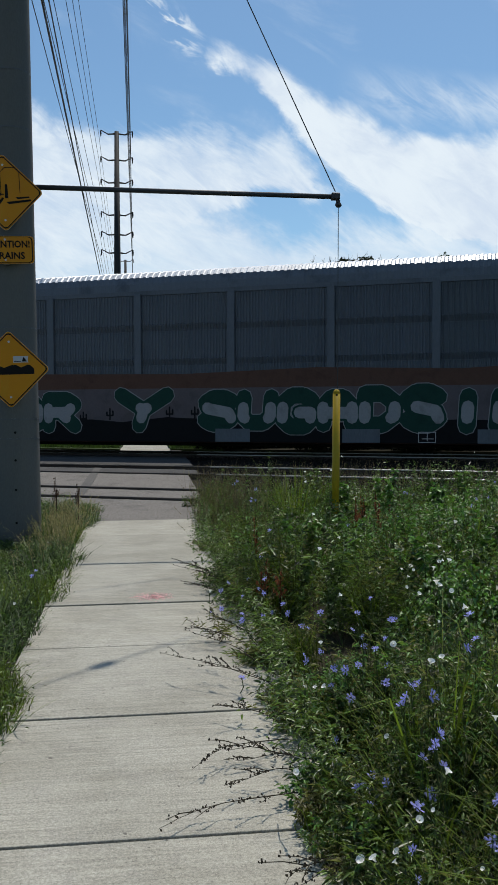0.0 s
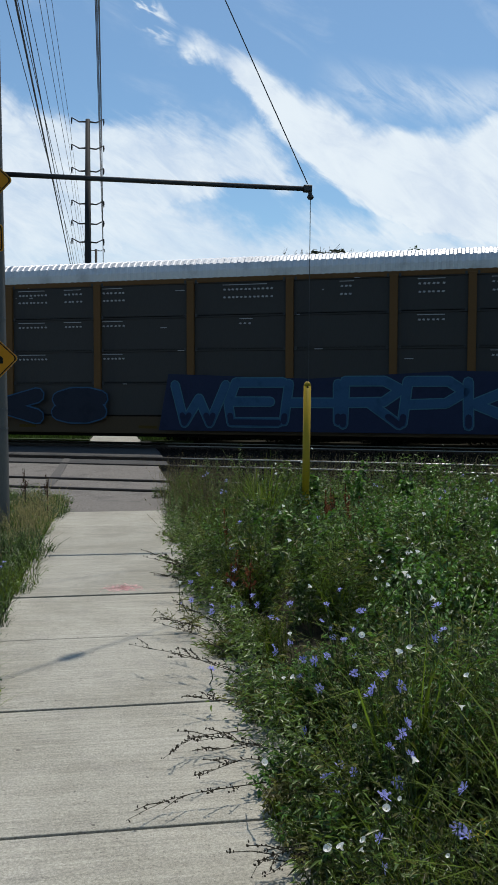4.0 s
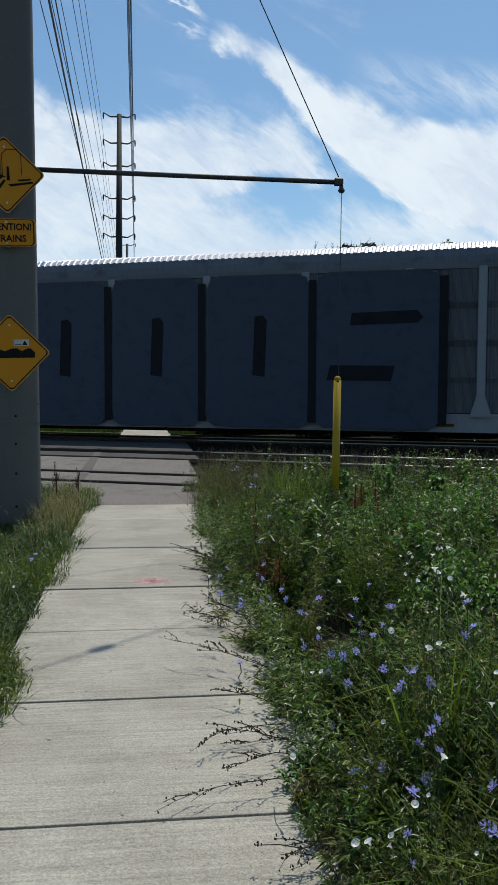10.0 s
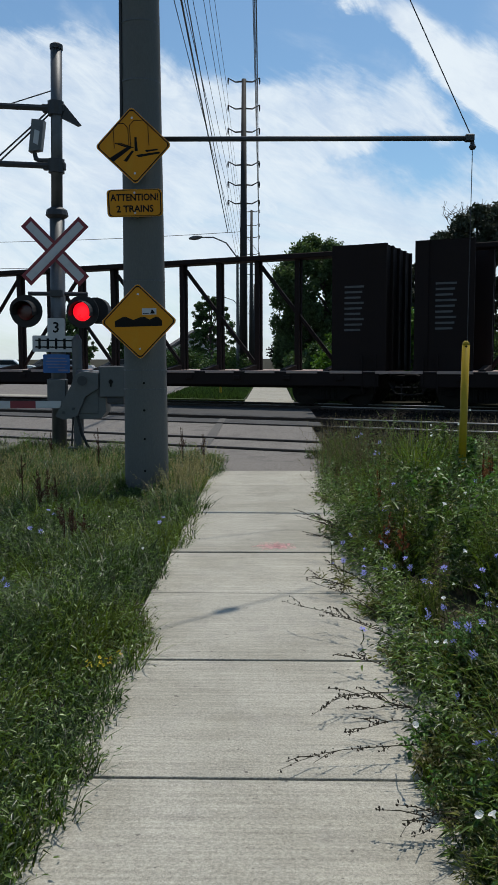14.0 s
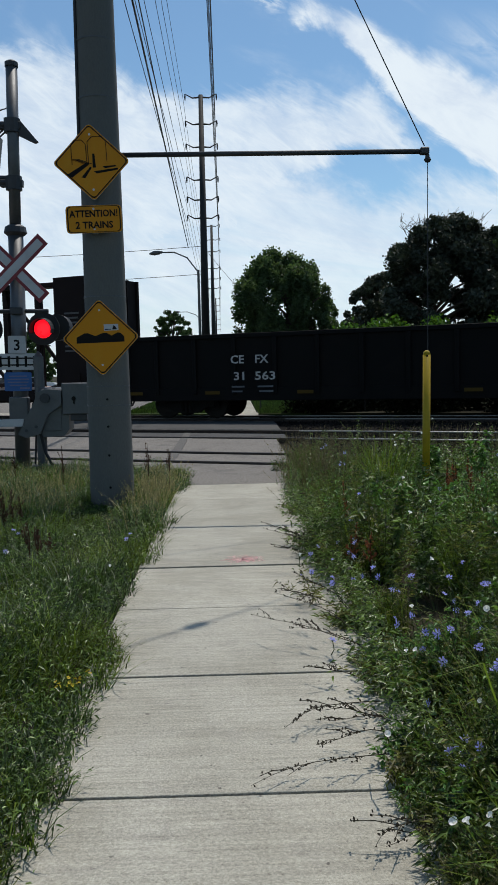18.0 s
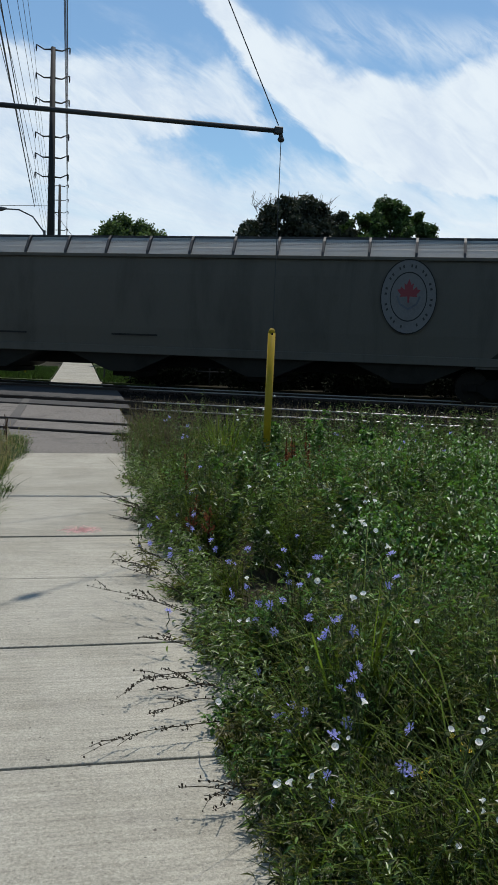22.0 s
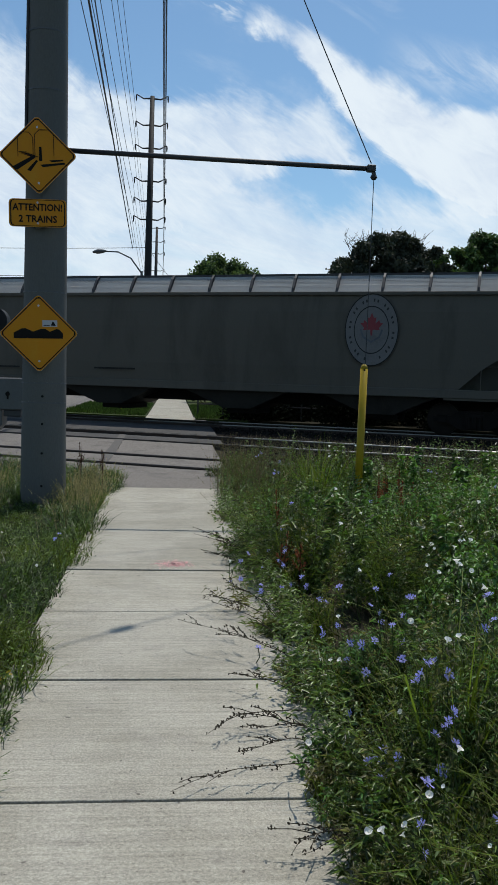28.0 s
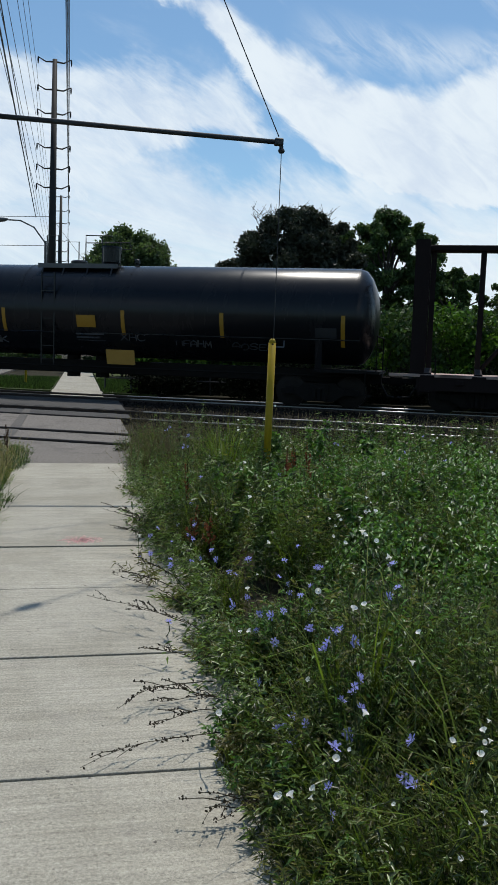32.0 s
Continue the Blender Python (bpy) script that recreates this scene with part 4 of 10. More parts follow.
        ring = [(x + r * math.cos(a), y, 2.32 + r * math.sin(a) - (0.02 if y < -0.2 else 0)) for r, y in ((0.175, -0.14), (0.175, -0.40), (0.182, -0.40), (0.182, -0.14)) for a in arc]
        m = len(arc)
        hood.add(ring, [(r * m + j, r * m + j + 1, (r + 1) * m + j + 1, (r + 1) * m + j) for r in range(3) for j in range(m - 1)])
        part("visor", hood, "black_paint", lamp)
        part("back_lamp", Shape().tube([(x + 0.26 * side * 0.6, 0.16, 2.36), (x + 0.26 * side * 0.6, 0.46, 2.36)], 0.22, 18), "black_paint", lamp)
    # plates on the mast
    p3 = part("track_count_plate", Shape().prism(plate(0.29, 0.30, 0.02), -0.156, -0.150), "sign_white", s, "white plate with the number of tracks", place=pose(0, 0, 2.06))
    words("numeral", "3", 0.17, "sign_black", p3, 0, -0.158, -0.085)
    pr = part("track_plate", Shape().prism(plate(0.80, 0.27, 0.02), -0.156, -0.150), "sign_white", s, "white plate with a drawn railway track", place=pose(0, 0, 1.785))
    ladder = Shape()
    for z in (-0.055, 0.055):
        ladder.prism([(-0.35, z - 0.012), (0.35, z - 0.012), (0.35, z + 0.012), (-0.35, z + 0.012)], -0.160, -0.156)
    for k in range(5):
        x = -0.28 + 0.14 * k
        ladder.prism([(x - 0.02, -0.09), (x + 0.02, -0.09), (x + 0.02, 0.09), (x - 0.02, 0.09)], -0.161, -0.156)
    part("track_drawing", ladder, "sign_black", pr)
    blue = part("notice_plate", Shape().prism(plate(0.45, 0.31, 0.02), -0.156, -0.150), "sign_blue", s, "blue emergency notice plate", place=pose(0, 0, 1.455))
    lines = Shape()
    for z, w in ((0.09, 0.30), (0.04, 0.36), (-0.01, 0.34), (-0.06, 0.28)):
        lines.prism([(-w / 2, z - 0.009), (w / 2, z - 0.009), (w / 2, z + 0.009), (-w / 2, z + 0.009)], -0.159, -0.156)
    lines.prism([(0.03, -0.125), (0.19, -0.125), (0.19, -0.095), (0.03, -0.095)], -0.159, -0.156)
    tagged(part("small_lettering", lines, "spray_lilac", blue), kind="stuff")
    part("mast_junction_box", Shape().box(-0.16, 0.16, -0.18, -0.02, 0.76, 1.2, bev=0.015), "galv", s)
    # gate machine on its own post
    g = thing("crossing_gate", "grey crossing gate machine with a lowered red and white arm", "crossing gate", pose(-3.25, 14.05, 0))
    part("gate_post", Shape().tube([(0, 0, -0.3), (0, 0, 1.85)], 0.085, 12).tube([(0, 0, 1.85), (0, 0, 1.95)], [0.085, 0.01], 12), "galv", g)
    part("machine", Shape().prism([(0.0, 0.60), (0.10, 0.54), (0.44, 0.56), (0.52, 0.66), (0.52, 1.18), (0.40, 1.24), (0.10, 1.22), (0.0, 1.05)], -0.28, 0.12), "galv", g, "grey cast metal gate mechanism")
    part("machine_lid", Shape().tube([(0.02, -0.08, 1.16), (0.52, -0.08, 1.16)], 0.19, 20), "galv", g, "rounded grey cover")
    part("lid_strap", Shape().tube([(0.24, -0.08, 1.16), (0.29, -0.08, 1.16)], 0.197, 20), "dark_steel", g)
    part("machine_door", Shape().box(0.06, 0.40, -0.296, -0.28, 0.64, 0.98, bev=0.01), "galv", g)
    part("door_hinge", Shape().tube([(0.08, -0.30, 0.72), (0.08, -0.30, 0.90)], 0.014, 6), "dark_steel", g)
    part("counterweight", Shape().box(0.42, 0.90, -0.33, -0.26, 0.90, 1.42, bev=0.02), "galv", g)
    part("counterweight_bolt", Shape().tube([(0.62, -0.35, 1.16), (0.62, -0.33, 1.16)], 0.035, 10).tube([(0.62, -0.342, 1.08), (0.62, -0.342, 1.2)], 0.014, 6), "sign_black", g)
    part("counterweight_foot", Shape().box(0.55, 0.82, -0.31, -0.1, 0.80, 0.90, bev=0.01), "dark_steel", g)
    part("arm_bracket", Shape().prism([(-0.30, 0.60), (-0.16, 0.54), (0.06, 0.60), (0.20, 0.92), (0.42, 1.06), (0.42, 1.30), (0.16, 1.33), (0.03, 1.26), (-0.02, 1.12)], -0.36, -0.30), "galv", g, "bent grey arm casting")
    part("pivot", Shape().tube([(0.16, -0.39, 1.18), (0.16, -0.26, 1.18)], 0.08, 16), "dark_steel", g)
    part("arm_bolt", Shape().tube([(-0.16, -0.375, 0.66), (-0.16, -0.35, 0.66)], 0.025, 8).tube([(0.0, -0.375, 0.72), (0.0, -0.35, 0.72)], 0.025, 8), "dark_steel", g)
    part("conduit", Shape().tube([(0.05, -0.3, 0.6), (0.12, -0.31, 0.3), (0.26, -0.3, 0.0)], 0.025, 8).tube([(-0.02, -0.3, 0.6), (-0.05, -0.31, 0.1)], 0.016, 6), "black_paint", g)
    part("base_flange", Shape().box(-0.18, 0.22, -0.25, 0.15, -0.05, 0.06, bev=0.01), "dark_steel", g)
    for k in range(16):
        x1 = -0.2 - 0.42 * k
        part("arm_band", Shape().box(x1 - 0.42, x1, -0.36, -0.33, 0.73, 0.85), "sign_red" if k % 3 == 1 else "sign_white", g)


make_crossing_signal()


def make_tower(y, x, height, label):
    t = thing("transmission_pole", label, "power pole", pose(x, y, 0, 0, 0.35, 0), "transmission poles")
    part("shaft", Shape().tube([(0, 0, -0.5), (0, 0, height)], [0.34, 0.16], 10), "black_paint", t, smooth=True)
    for k, z in enumerate((height - 0.15, height - 2.0, height - 3.6, height - 5.9, height - 7.3, height - 8.6)):
        for side in (1, -1):
            a = part("crossarm", Shape().tube([(0, 0, z), (side * 0.6, 0, z - 0.05), (side * 1.12, 0, z + 0.22)], [0.07, 0.05, 0.035], 6), "black_paint", t)
            part("insulator", Shape().tube([(side * 1.12, 0, z + 0.22), (side * 1.12, 0, z + 0.02), (side * 1.12, 0, z - 0.22)], [0.035, 0.06, 0.03], 6), "black_paint", a)
    return t


make_tower(62, -2.1, 21.2, "tall slim dark steel transmission pole with paired arms")
make_tower(118, -2.9, 21.6, "distant dark steel transmission pole with paired arms")
make_tower(235, -5.0, 21.6, "far dark steel transmission pole with paired arms")


def make_wires():
    w = thing("power_lines", "black overhead power lines running above the road", "power line", pose(0, 0, 0))
    for k, z in enumerate((21.05, 19.2, 17.6, 15.3, 13.9, 12.6)):
        for side in (-1, 1):
            line = Shape()
            pts = [(-62, -0.6), (62, -2.1), (118, -2.9), (235, -5.0)]
            for (y0, x0), (y1, x1) in zip(pts, pts[1:]):
                sag = 0.9 if y1 < 70 else 0.6
                span = [(x0 + (x1 - x0) * q + side * 1.12, y0 + (y1 - y0) * q, z - 0.2 - 4 * sag * q * (1 - q)) for q in [j / 14 for j in range(15)]]
                line.tube(span, 0.013, 5, caps=False)
            part("conductor", line, "wire", w)
    for dx, z0, r in ((0.0, 10.5, 0.026), (0.10, 10.75, 0.016)):
        cable = Shape().tube([(-1.68 - 0.024 * y + dx, y, z0 - 0.35 * math.sin(math.pi * (y + 40) / 102)) for y in range(-40, 63, 6)], r, 6)
        part("thick_cable", cable, "wire", w, "thick black bundled cable")
    low = Shape()
    for z, dz in ((10.6, 0.9), (8.6, 0.8)):
        low.tube([(-40 + 38 * q, 62 + 3 * (1 - q), z - dz * 4 * q * (1 - q) * 0.5) for q in [j / 12 for j in range(13)]], 0.02, 5)
    part("cross_street_wire", low, "wire", w)
    drop = Shape().tube([(-2.1 + 9 * q, 62 + 20 * q, 10.6 - 5.6 * q - 1.2 * 4 * q * (1 - q)) for q in [j / 10 for j in range(11)]], 0.015, 5)
    part("service_drop", drop, "wire", w)
    # unseen spliced cable, added for the shadow across the pavement, slanted out of view
    h = 7.5
    k = h / sun_way.z
    c = Vector((-0.28, 5.0, 0)) + Vector((sun_way.x, sun_way.y, sun_way.z)) * k
    way = (Vector((0.72, 0.70, 0.0)).normalized() + sun_way).normalized()
    over = thing("shadow_cable", "unseen black cable with a splice case, there for its shadow", "cable", pose(0, 0, 0))
    part("cable", Shape().tube([c - way * (c.z + 0.1) / way.z, c, c + way * 26], 0.009, 6), "wire", over)
    part("splice_case", Shape().tube([c - way * 0.13, c - way * 0.10, c + way * 0.10, c + way * 0.13], [0.02, 0.045, 0.045, 0.02], 10), "black_paint", over)


make_wires()


def make_street_lamp(x, y, z, reach, scale):
    lamp = thing("street_lamp", "grey cobra-head street lamp on a curved arm", "street lamp", pose(x, y, 0), "street lamps")
    part("arm", Shape().tube([(0, 0, z - 0.8 * scale), (-0.3 * reach, 0, z - 0.15 * scale), (-0.65 * reach, 0, z + 0.1 * scale), (-reach, 0, z + 0.1 * scale)], 0.05, 8), "galv", lamp)
    part("lamp_head", Shape().tube([(-reach + 0.1, 0, z + 0.12 * scale), (-reach - 0.15, 0, z + 0.1 * scale), (-reach - 0.5, 0, z + 0.08 * scale), (-reach - 0.85, 0, z + 0.05 * scale)], [0.06, 0.14, 0.17, 0.06], 8), "galv", lamp)
    part("lamp_pole", Shape().tube([(0, 0, -0.2), (0, 0, z - 0.7 * scale)], [0.12, 0.09], 8), "galv", lamp)


make_street_lamp(-2.45, 61.0, 9.9, 2.6, 1.6)
make_street_lamp(-4.3, 117.0, 9.6, 3.2, 1.6)

# ---- the train ----
AWAY, RAIL_Z, SPEED, SIZE = 24.95, 0.06, 14.8, 0.967
TRAIN = []


def on_pose(s):
    p = on_line(s, AWAY, RAIL_Z)
    return pose(p.x, p.y, p.z, 0, 0, TRACK_TURN)


def couple(car, s0, s1):
    """Puts a car between two coupling points, given for the clip's start."""
    TRAIN.append((car, (s0 + s1) / 2))
    for item in car.children:
        item.matrix_basis = Matrix.Scale(SIZE, 4) @ item.matrix_basis
    car.matrix_world = on_pose((s0 + s1) / 2)


WHEEL = Shape().tube([(0, -0.07, 0), (0, -0.045, 0), (0, -0.045, 0), (0, 0.05, 0), (0, 0.05, 0), (0, 0.08, 0)], [0.30, 0.44, 0.455, 0.46, 0.49, 0.49], 24).tube([(0, -0.12, 0), (0, -0.05, 0)], 0.11, 12).mesh("wheel")
FRAME = Shape().prism([(-1.15, 0.42), (-1.15, 0.56), (-0.62, 0.60), (-0.45, 0.74), (0.45, 0.74), (0.62, 0.60), (1.15, 0.56), (1.15, 0.42), (0.75, 0.40), (0.40, 0.20), (-0.40, 0.20), (-0.75, 0.40)], -0.10, 0.08).box(-0.28, 0.28, -0.14, 0.10, 0.26, 0.68, bev=0.02).mesh("side_frame")
SPRING = Shape().tube([(0, 0, 0.24), (0, 0, 0.58)], 0.06, 8).mesh("spring")
AXLE = Shape().tube([(0, -1.0, 0.455), (0, 1.0, 0.455)], 0.08, 10).box(-0.15, 0.15, -1.12, -1.0, 0.34, 0.58, bev=0.03).mesh("axle")
BOLSTER = Shape().box(-0.2, 0.2, -1.1, 1.1, 0.45, 0.74, bev=0.03).mesh("bolster")


def bogies(car, half):
    for at in (-half, half):
        b = thing("bogie", "", "")
        b.parent = car
        b.matrix_local = pose(at, 0, 0)
        piece("bolster", BOLSTER, "truck", b, pose(0, 0, 0))
        for side in (-1, 1):
            piece("side_frame", FRAME, "truck", b, pose(0, 1.0 * side, 0))
            for x in (-0.15, 0, 0.15):
                piece("spring", SPRING, "truck", b, pose(x, 1.14 * side, 0))
            for x in (-0.89, 0.89):
                piece("wheel", WHEEL, "wheel", b, pose(x, 0.755 * side, 0.49 - 0.0, 0, 0, 0 if side < 0 else 180))
        for x in (-0.89, 0.89):
            piece("axle", AXLE, "truck", b, pose(x, 0, 0.035))


def couplers(car, half, over):
    for side in (-1, 1):
        a, b = half * side, over * side
        part("coupler", Shape().box(min(a, b), max(a, b), -0.11, 0.11, 0.78, 0.98, bev=0.03).box(b - 0.16, b + 0.16, -0.2, 0.2, 0.72, 1.03, bev=0.05), "truck", car)
        part("air_hose", Shape().tube([(a, -0.35, 0.75), (a + 0.2 * side, -0.35, 0.42), (b, -0.3, 0.38)], 0.03, 6), "black_paint", car)


def ladder(car, x, y, z0, z1, mat, width=0.42, face="y"):
    s = Shape()
    for d in (-width / 2, width / 2):
        if face == "y":
            s.box(x + d - 0.02, x + d + 0.02, y - 0.02, y + 0.02, z0, z1)
        else:
            s.box(x - 0.02, x + 0.02, y + d - 0.02, y + d + 0.02, z0, z1)
    z = z0 + 0.15
    while z < z1:
        if face == "y":
            s.box(x - width / 2, x + width / 2, y - 0.018, y + 0.012, z - 0.013, z + 0.013)
        else:
            s.box(x - 0.018, x + 0.012, y - width / 2, y + width / 2, z - 0.013, z + 0.013)
        z += 0.42
    part("ladder", s, mat, car)


def tag(parent, x0, x1, z0, z1, y, fill, line, count, seed, slant=0.15, hollow=None):
    """Sprayed lettering too stylised to read: puffy shapes with an outline."""
    rng = random.Random(seed)
    w = (x1 - x0) / count
    for k in range(count):
        cx, cz = x0 + w * (k + 0.5), (z0 + z1) / 2 + rng.uniform(-0.06, 0.06) * (z1 - z0)
        hw, hh = w * rng.uniform(0.48, 0.6), (z1 - z0) / 2 * rng.uniform(0.88, 1.05)
        lean = slant * rng.uniform(-0.5, 1.5)
        arms = rng.choice((5, 6, 7))
        ring = []
        for j in range(22):
            a = 2 * math.pi * j / 22
            c, s = math.cos(a), math.sin(a)
            q = 3.5
            r = 1 / ((abs(c) ** q + abs(s) ** q) ** (1 / q))
            r *= 0.90 + 0.12 * math.sin(arms * a + k) + rng.uniform(-0.05, 0.05)
            ring.append((c * r, s * r))
        bite = rng.choice((4, 5, 6, 15, 16, 17))
        ring[bite] = (ring[bite][0] * 0.35, ring[bite][1] * 0.35)
        place = lambda p, m: (cx + p[0] * hw * m + lean * p[1] * hh * 0.5, cz + p[1] * hh * m)
        lift = 0.002 * (k % 4)
        letter = part("graffiti_letter", Shape().prism([place(p, 1.0) for p in ring], y - 0.004 - lift, y), line, parent)
        part("letter_fill", Shape().prism([place(p, 0.88) for p in ring], y - 0.010 - lift, y - 0.006 - lift), fill, letter)
        ox, oz = rng.uniform(-0.3, 0.3), rng.uniform(-0.45, 0.1)
        lw, lh = rng.uniform(0.10, 0.26), rng.uniform(0.18, 0.4)
        part("letter_core", Shape().prism([place((ox - lw, oz - lh), 1), place((ox + lw, oz - lh * 0.6), 1), place((ox + lw * 0.9, oz + lh), 1), place((ox - lw * 0.8, oz + lh * 0.8), 1)], y - 0.016 - lift, y - 0.012 - lift), hollow or line, letter)


def bars(parent, x0, z0, rows, mat, y, gap=0.11, height=0.05):
    """Small lettering too small to read, as bars."""
    s = Shape()
    for k, (a, b) in enumerate(rows):
        s.prism([(x0 + a, z0 - gap * k), (x0 + b, z0 - gap * k), (x0 + b, z0 - gap * k + height), (x0 + a, z0 - gap * k + height)], y - 0.004, y)
    tagged(part("small_lettering", s, mat, parent), kind="stuff")


GLYPHS = {
    "S": [[(1, .85), (.7, 1), (.3, 1), (0, .8), (.1, .58), (.9, .42), (1, .2), (.7, 0), (.3, 0), (0, .15)]],
    "U": [[(0, 1), (0, .25), (.25, 0), (.75, 0), (1, .25), (1, 1)]],
    "G": [[(1, .85), (.7, 1), (.3, 1), (0, .75), (0, .25), (.3, 0), (.8, 0), (1, .2), (1, .45), (.6, .45)]],
    "C": [[(1, .85), (.7, 1), (.3, 1), (0, .75), (0, .25), (.3, 0), (.7, 0), (1, .15)]],
    "A": [[(0, 0), (0, .65), (.3, 1), (.7, 1), (1, .65), (1, 0)], [(0, .42), (1, .42)]],
    "D": [[(0, 0), (0, 1), (.6, 1), (1, .7), (1, .3), (.6, 0), (0, 0)]],
    "I": [[(.5, 0), (.5, 1)]],
    "L": [[(.1, 1), (0, 0), (1, .05)]],
    "R": [[(0, 0), (0, 1), (.7, 1), (1, .8), (.7, .52), (.05, .5)], [(.45, .5), (1, 0)]],
    "Y": [[(0, 1), (.5, .5), (1, 1)], [(.5, .5), (.4, 0)]],
    "N": [[(0, 0), (0, 1), (1, 0), (1, 1)]],
    "K": [[(0, 0), (0, 1)], [(1, 1), (.1, .5), (1, 0)]],
    "E": [[(1, 1), (.1, 1), (0, .5), (.1, 0), (1, 0)], [(0, .52), (.8, .52)]],
    "P": [[(0, 0), (0, 1), (.7, 1), (1, .75), (.7, .48), (.05, .45)]],
    "B": [[(0, 0), (0, 1), (.7, 1), (.95, .78), (.6, .54), (1, .3), (.7, 0), (0, 0)]],
    "O": [[(.3, 0), (0, .3), (0, .7), (.3, 1), (.7, 1), (1, .7), (1, .3), (.7, 0), (.3, 0)]],
    "H": [[(0, 0), (.05, 1)], [(1, 0), (.95, 1)], [(.05, .5), (.95, .5)]],
    "M": [[(0, 0), (.1, 1), (.5, .35), (.9, 1), (1, 0)]],
    "W": [[(0, 1), (.25, 0), (.5, .65), (.75, 0), (1, 1)]],
    "T": [[(0, 1), (1, 1)], [(.5, 1), (.45, 0)]],
    "F": [[(0, 0), (0, 1), (1, 1)], [(0, .52), (.75, .52)]],
    "X": [[(0, 0), (1, 1)], [(0, 1), (1, 0)]],
    "!": [[(.5, 1), (.5, .35)], [(.5, .05), (.5, .0)]],
}


def brush(strokes, width, y):
    """Round-ended flat brush strokes, each laid a hair above the last."""
    s = Shape()
    lift = 0.0
    for pts in strokes:
        for (a, b), (c, d) in zip(pts, pts[1:]):
            length = math.hypot(c - a, d - b) or 0.01
            along = math.atan2(d - b, c - a)
            r = width / 2
            ring = [(a + r * math.cos(along + math.pi / 2 + q * math.pi / 4), b + r * math.sin(along + math.pi / 2 + q * math.pi / 4)) for q in range(5)]
            ring += [(c + r * math.cos(along - math.pi / 2 + q * math.pi / 4), d + r * math.sin(along - math.pi / 2 + q * math.pi / 4)) for q in range(5)]
            s.prism(ring, y - lift - 0.002, y)
            lift += 0.0004
    return s


def clip_low(strokes, lo, hi):
    """The parts of the strokes between two heights."""
    out = []
    for pts in strokes:
        for (a, b), (c, d) in zip(pts, pts[1:]):
            t0, t1 = 0.0, 1.0
            if abs(d - b) < 1e-6:
                if not lo <= b <= hi:
                    continue
            else:
                u, v = sorted(((lo - b) / (d - b), (hi - b) / (d - b)))
                t0, t1 = max(t0, u), min(t1, v)
            if t0 < t1:
                out.append([(a + (c - a) * t0, b + (d - b) * t0), (a + (c - a) * t1, b + (d - b) * t1)])
    return out


def spray(parent, text, x0, x1, z0, z1, y, fill, line, pen=0.3, edge=0.05, slant=0.1, band=None, seed=1, lead=0.82):
    """Sprayed letters: a fat fill inside an outline, each letter one part; band colours a height of them."""
    rng = random.Random(seed)
    w = (x1 - x0) / len(text)
    rim = pen / 2 + edge
    for k, ch in enumerate(text):
        a, b = x0 + w * (k + (1 - lead) / 2) + rim * 0.7, x0 + w * (k + 1 - (1 - lead) / 2) - rim * 0.7
        if b - a < 0.1:
            a, b = (a + b) / 2 - 0.05, (a + b) / 2 + 0.05
        lo, hi = z0 + rim + rng.uniform(0, 0.08) * (z1 - z0), z1 - rim - rng.uniform(0, 0.1) * (z1 - z0)
        lean = slant * rng.uniform(-0.3, 1.6) * (hi - lo)
        shape = [[(a + (b - a) * p + lean * (q - 0.5), lo + (hi - lo) * q) for p, q in pts] for pts in GLYPHS[ch]]
        up = 0.0012 * (k % 2)
        letter = part("graffiti_letter", brush(shape, pen + 2 * edge, y - up), line, parent)
        part("letter_fill", brush(shape, pen, y - 0.010 - up), fill, letter)
        if band:
            mat, b0, b1 = band
            low = clip_low(shape, b0, b1)
            if low:
                part("letter_band", brush(low, pen * 0.72, y - 0.020 - up), mat, letter)


def marker(parent, text, x0, x1, z0, z1, y, mat, pen=0.035, slant=0.15, seed=1):
    """A quick thin tag in marker strokes."""
    rng = random.Random(seed)
    w = (x1 - x0) / len(text)
    strokes = []
    for k, ch in enumerate(text):
        a, b = x0 + w * (k + 0.08), x0 + w * (k + 0.9)
        up = rng.uniform(-0.08, 0.08) * (z1 - z0)
        for pts in GLYPHS[ch]:
            strokes.append([(a + (b - a) * p + slant * (q - 0.5) * (z1 - z0), z0 + up + (z1 - z0) * q) for p, q in pts])
    return part("marker_tag", brush(strokes, pen, y), mat, parent)


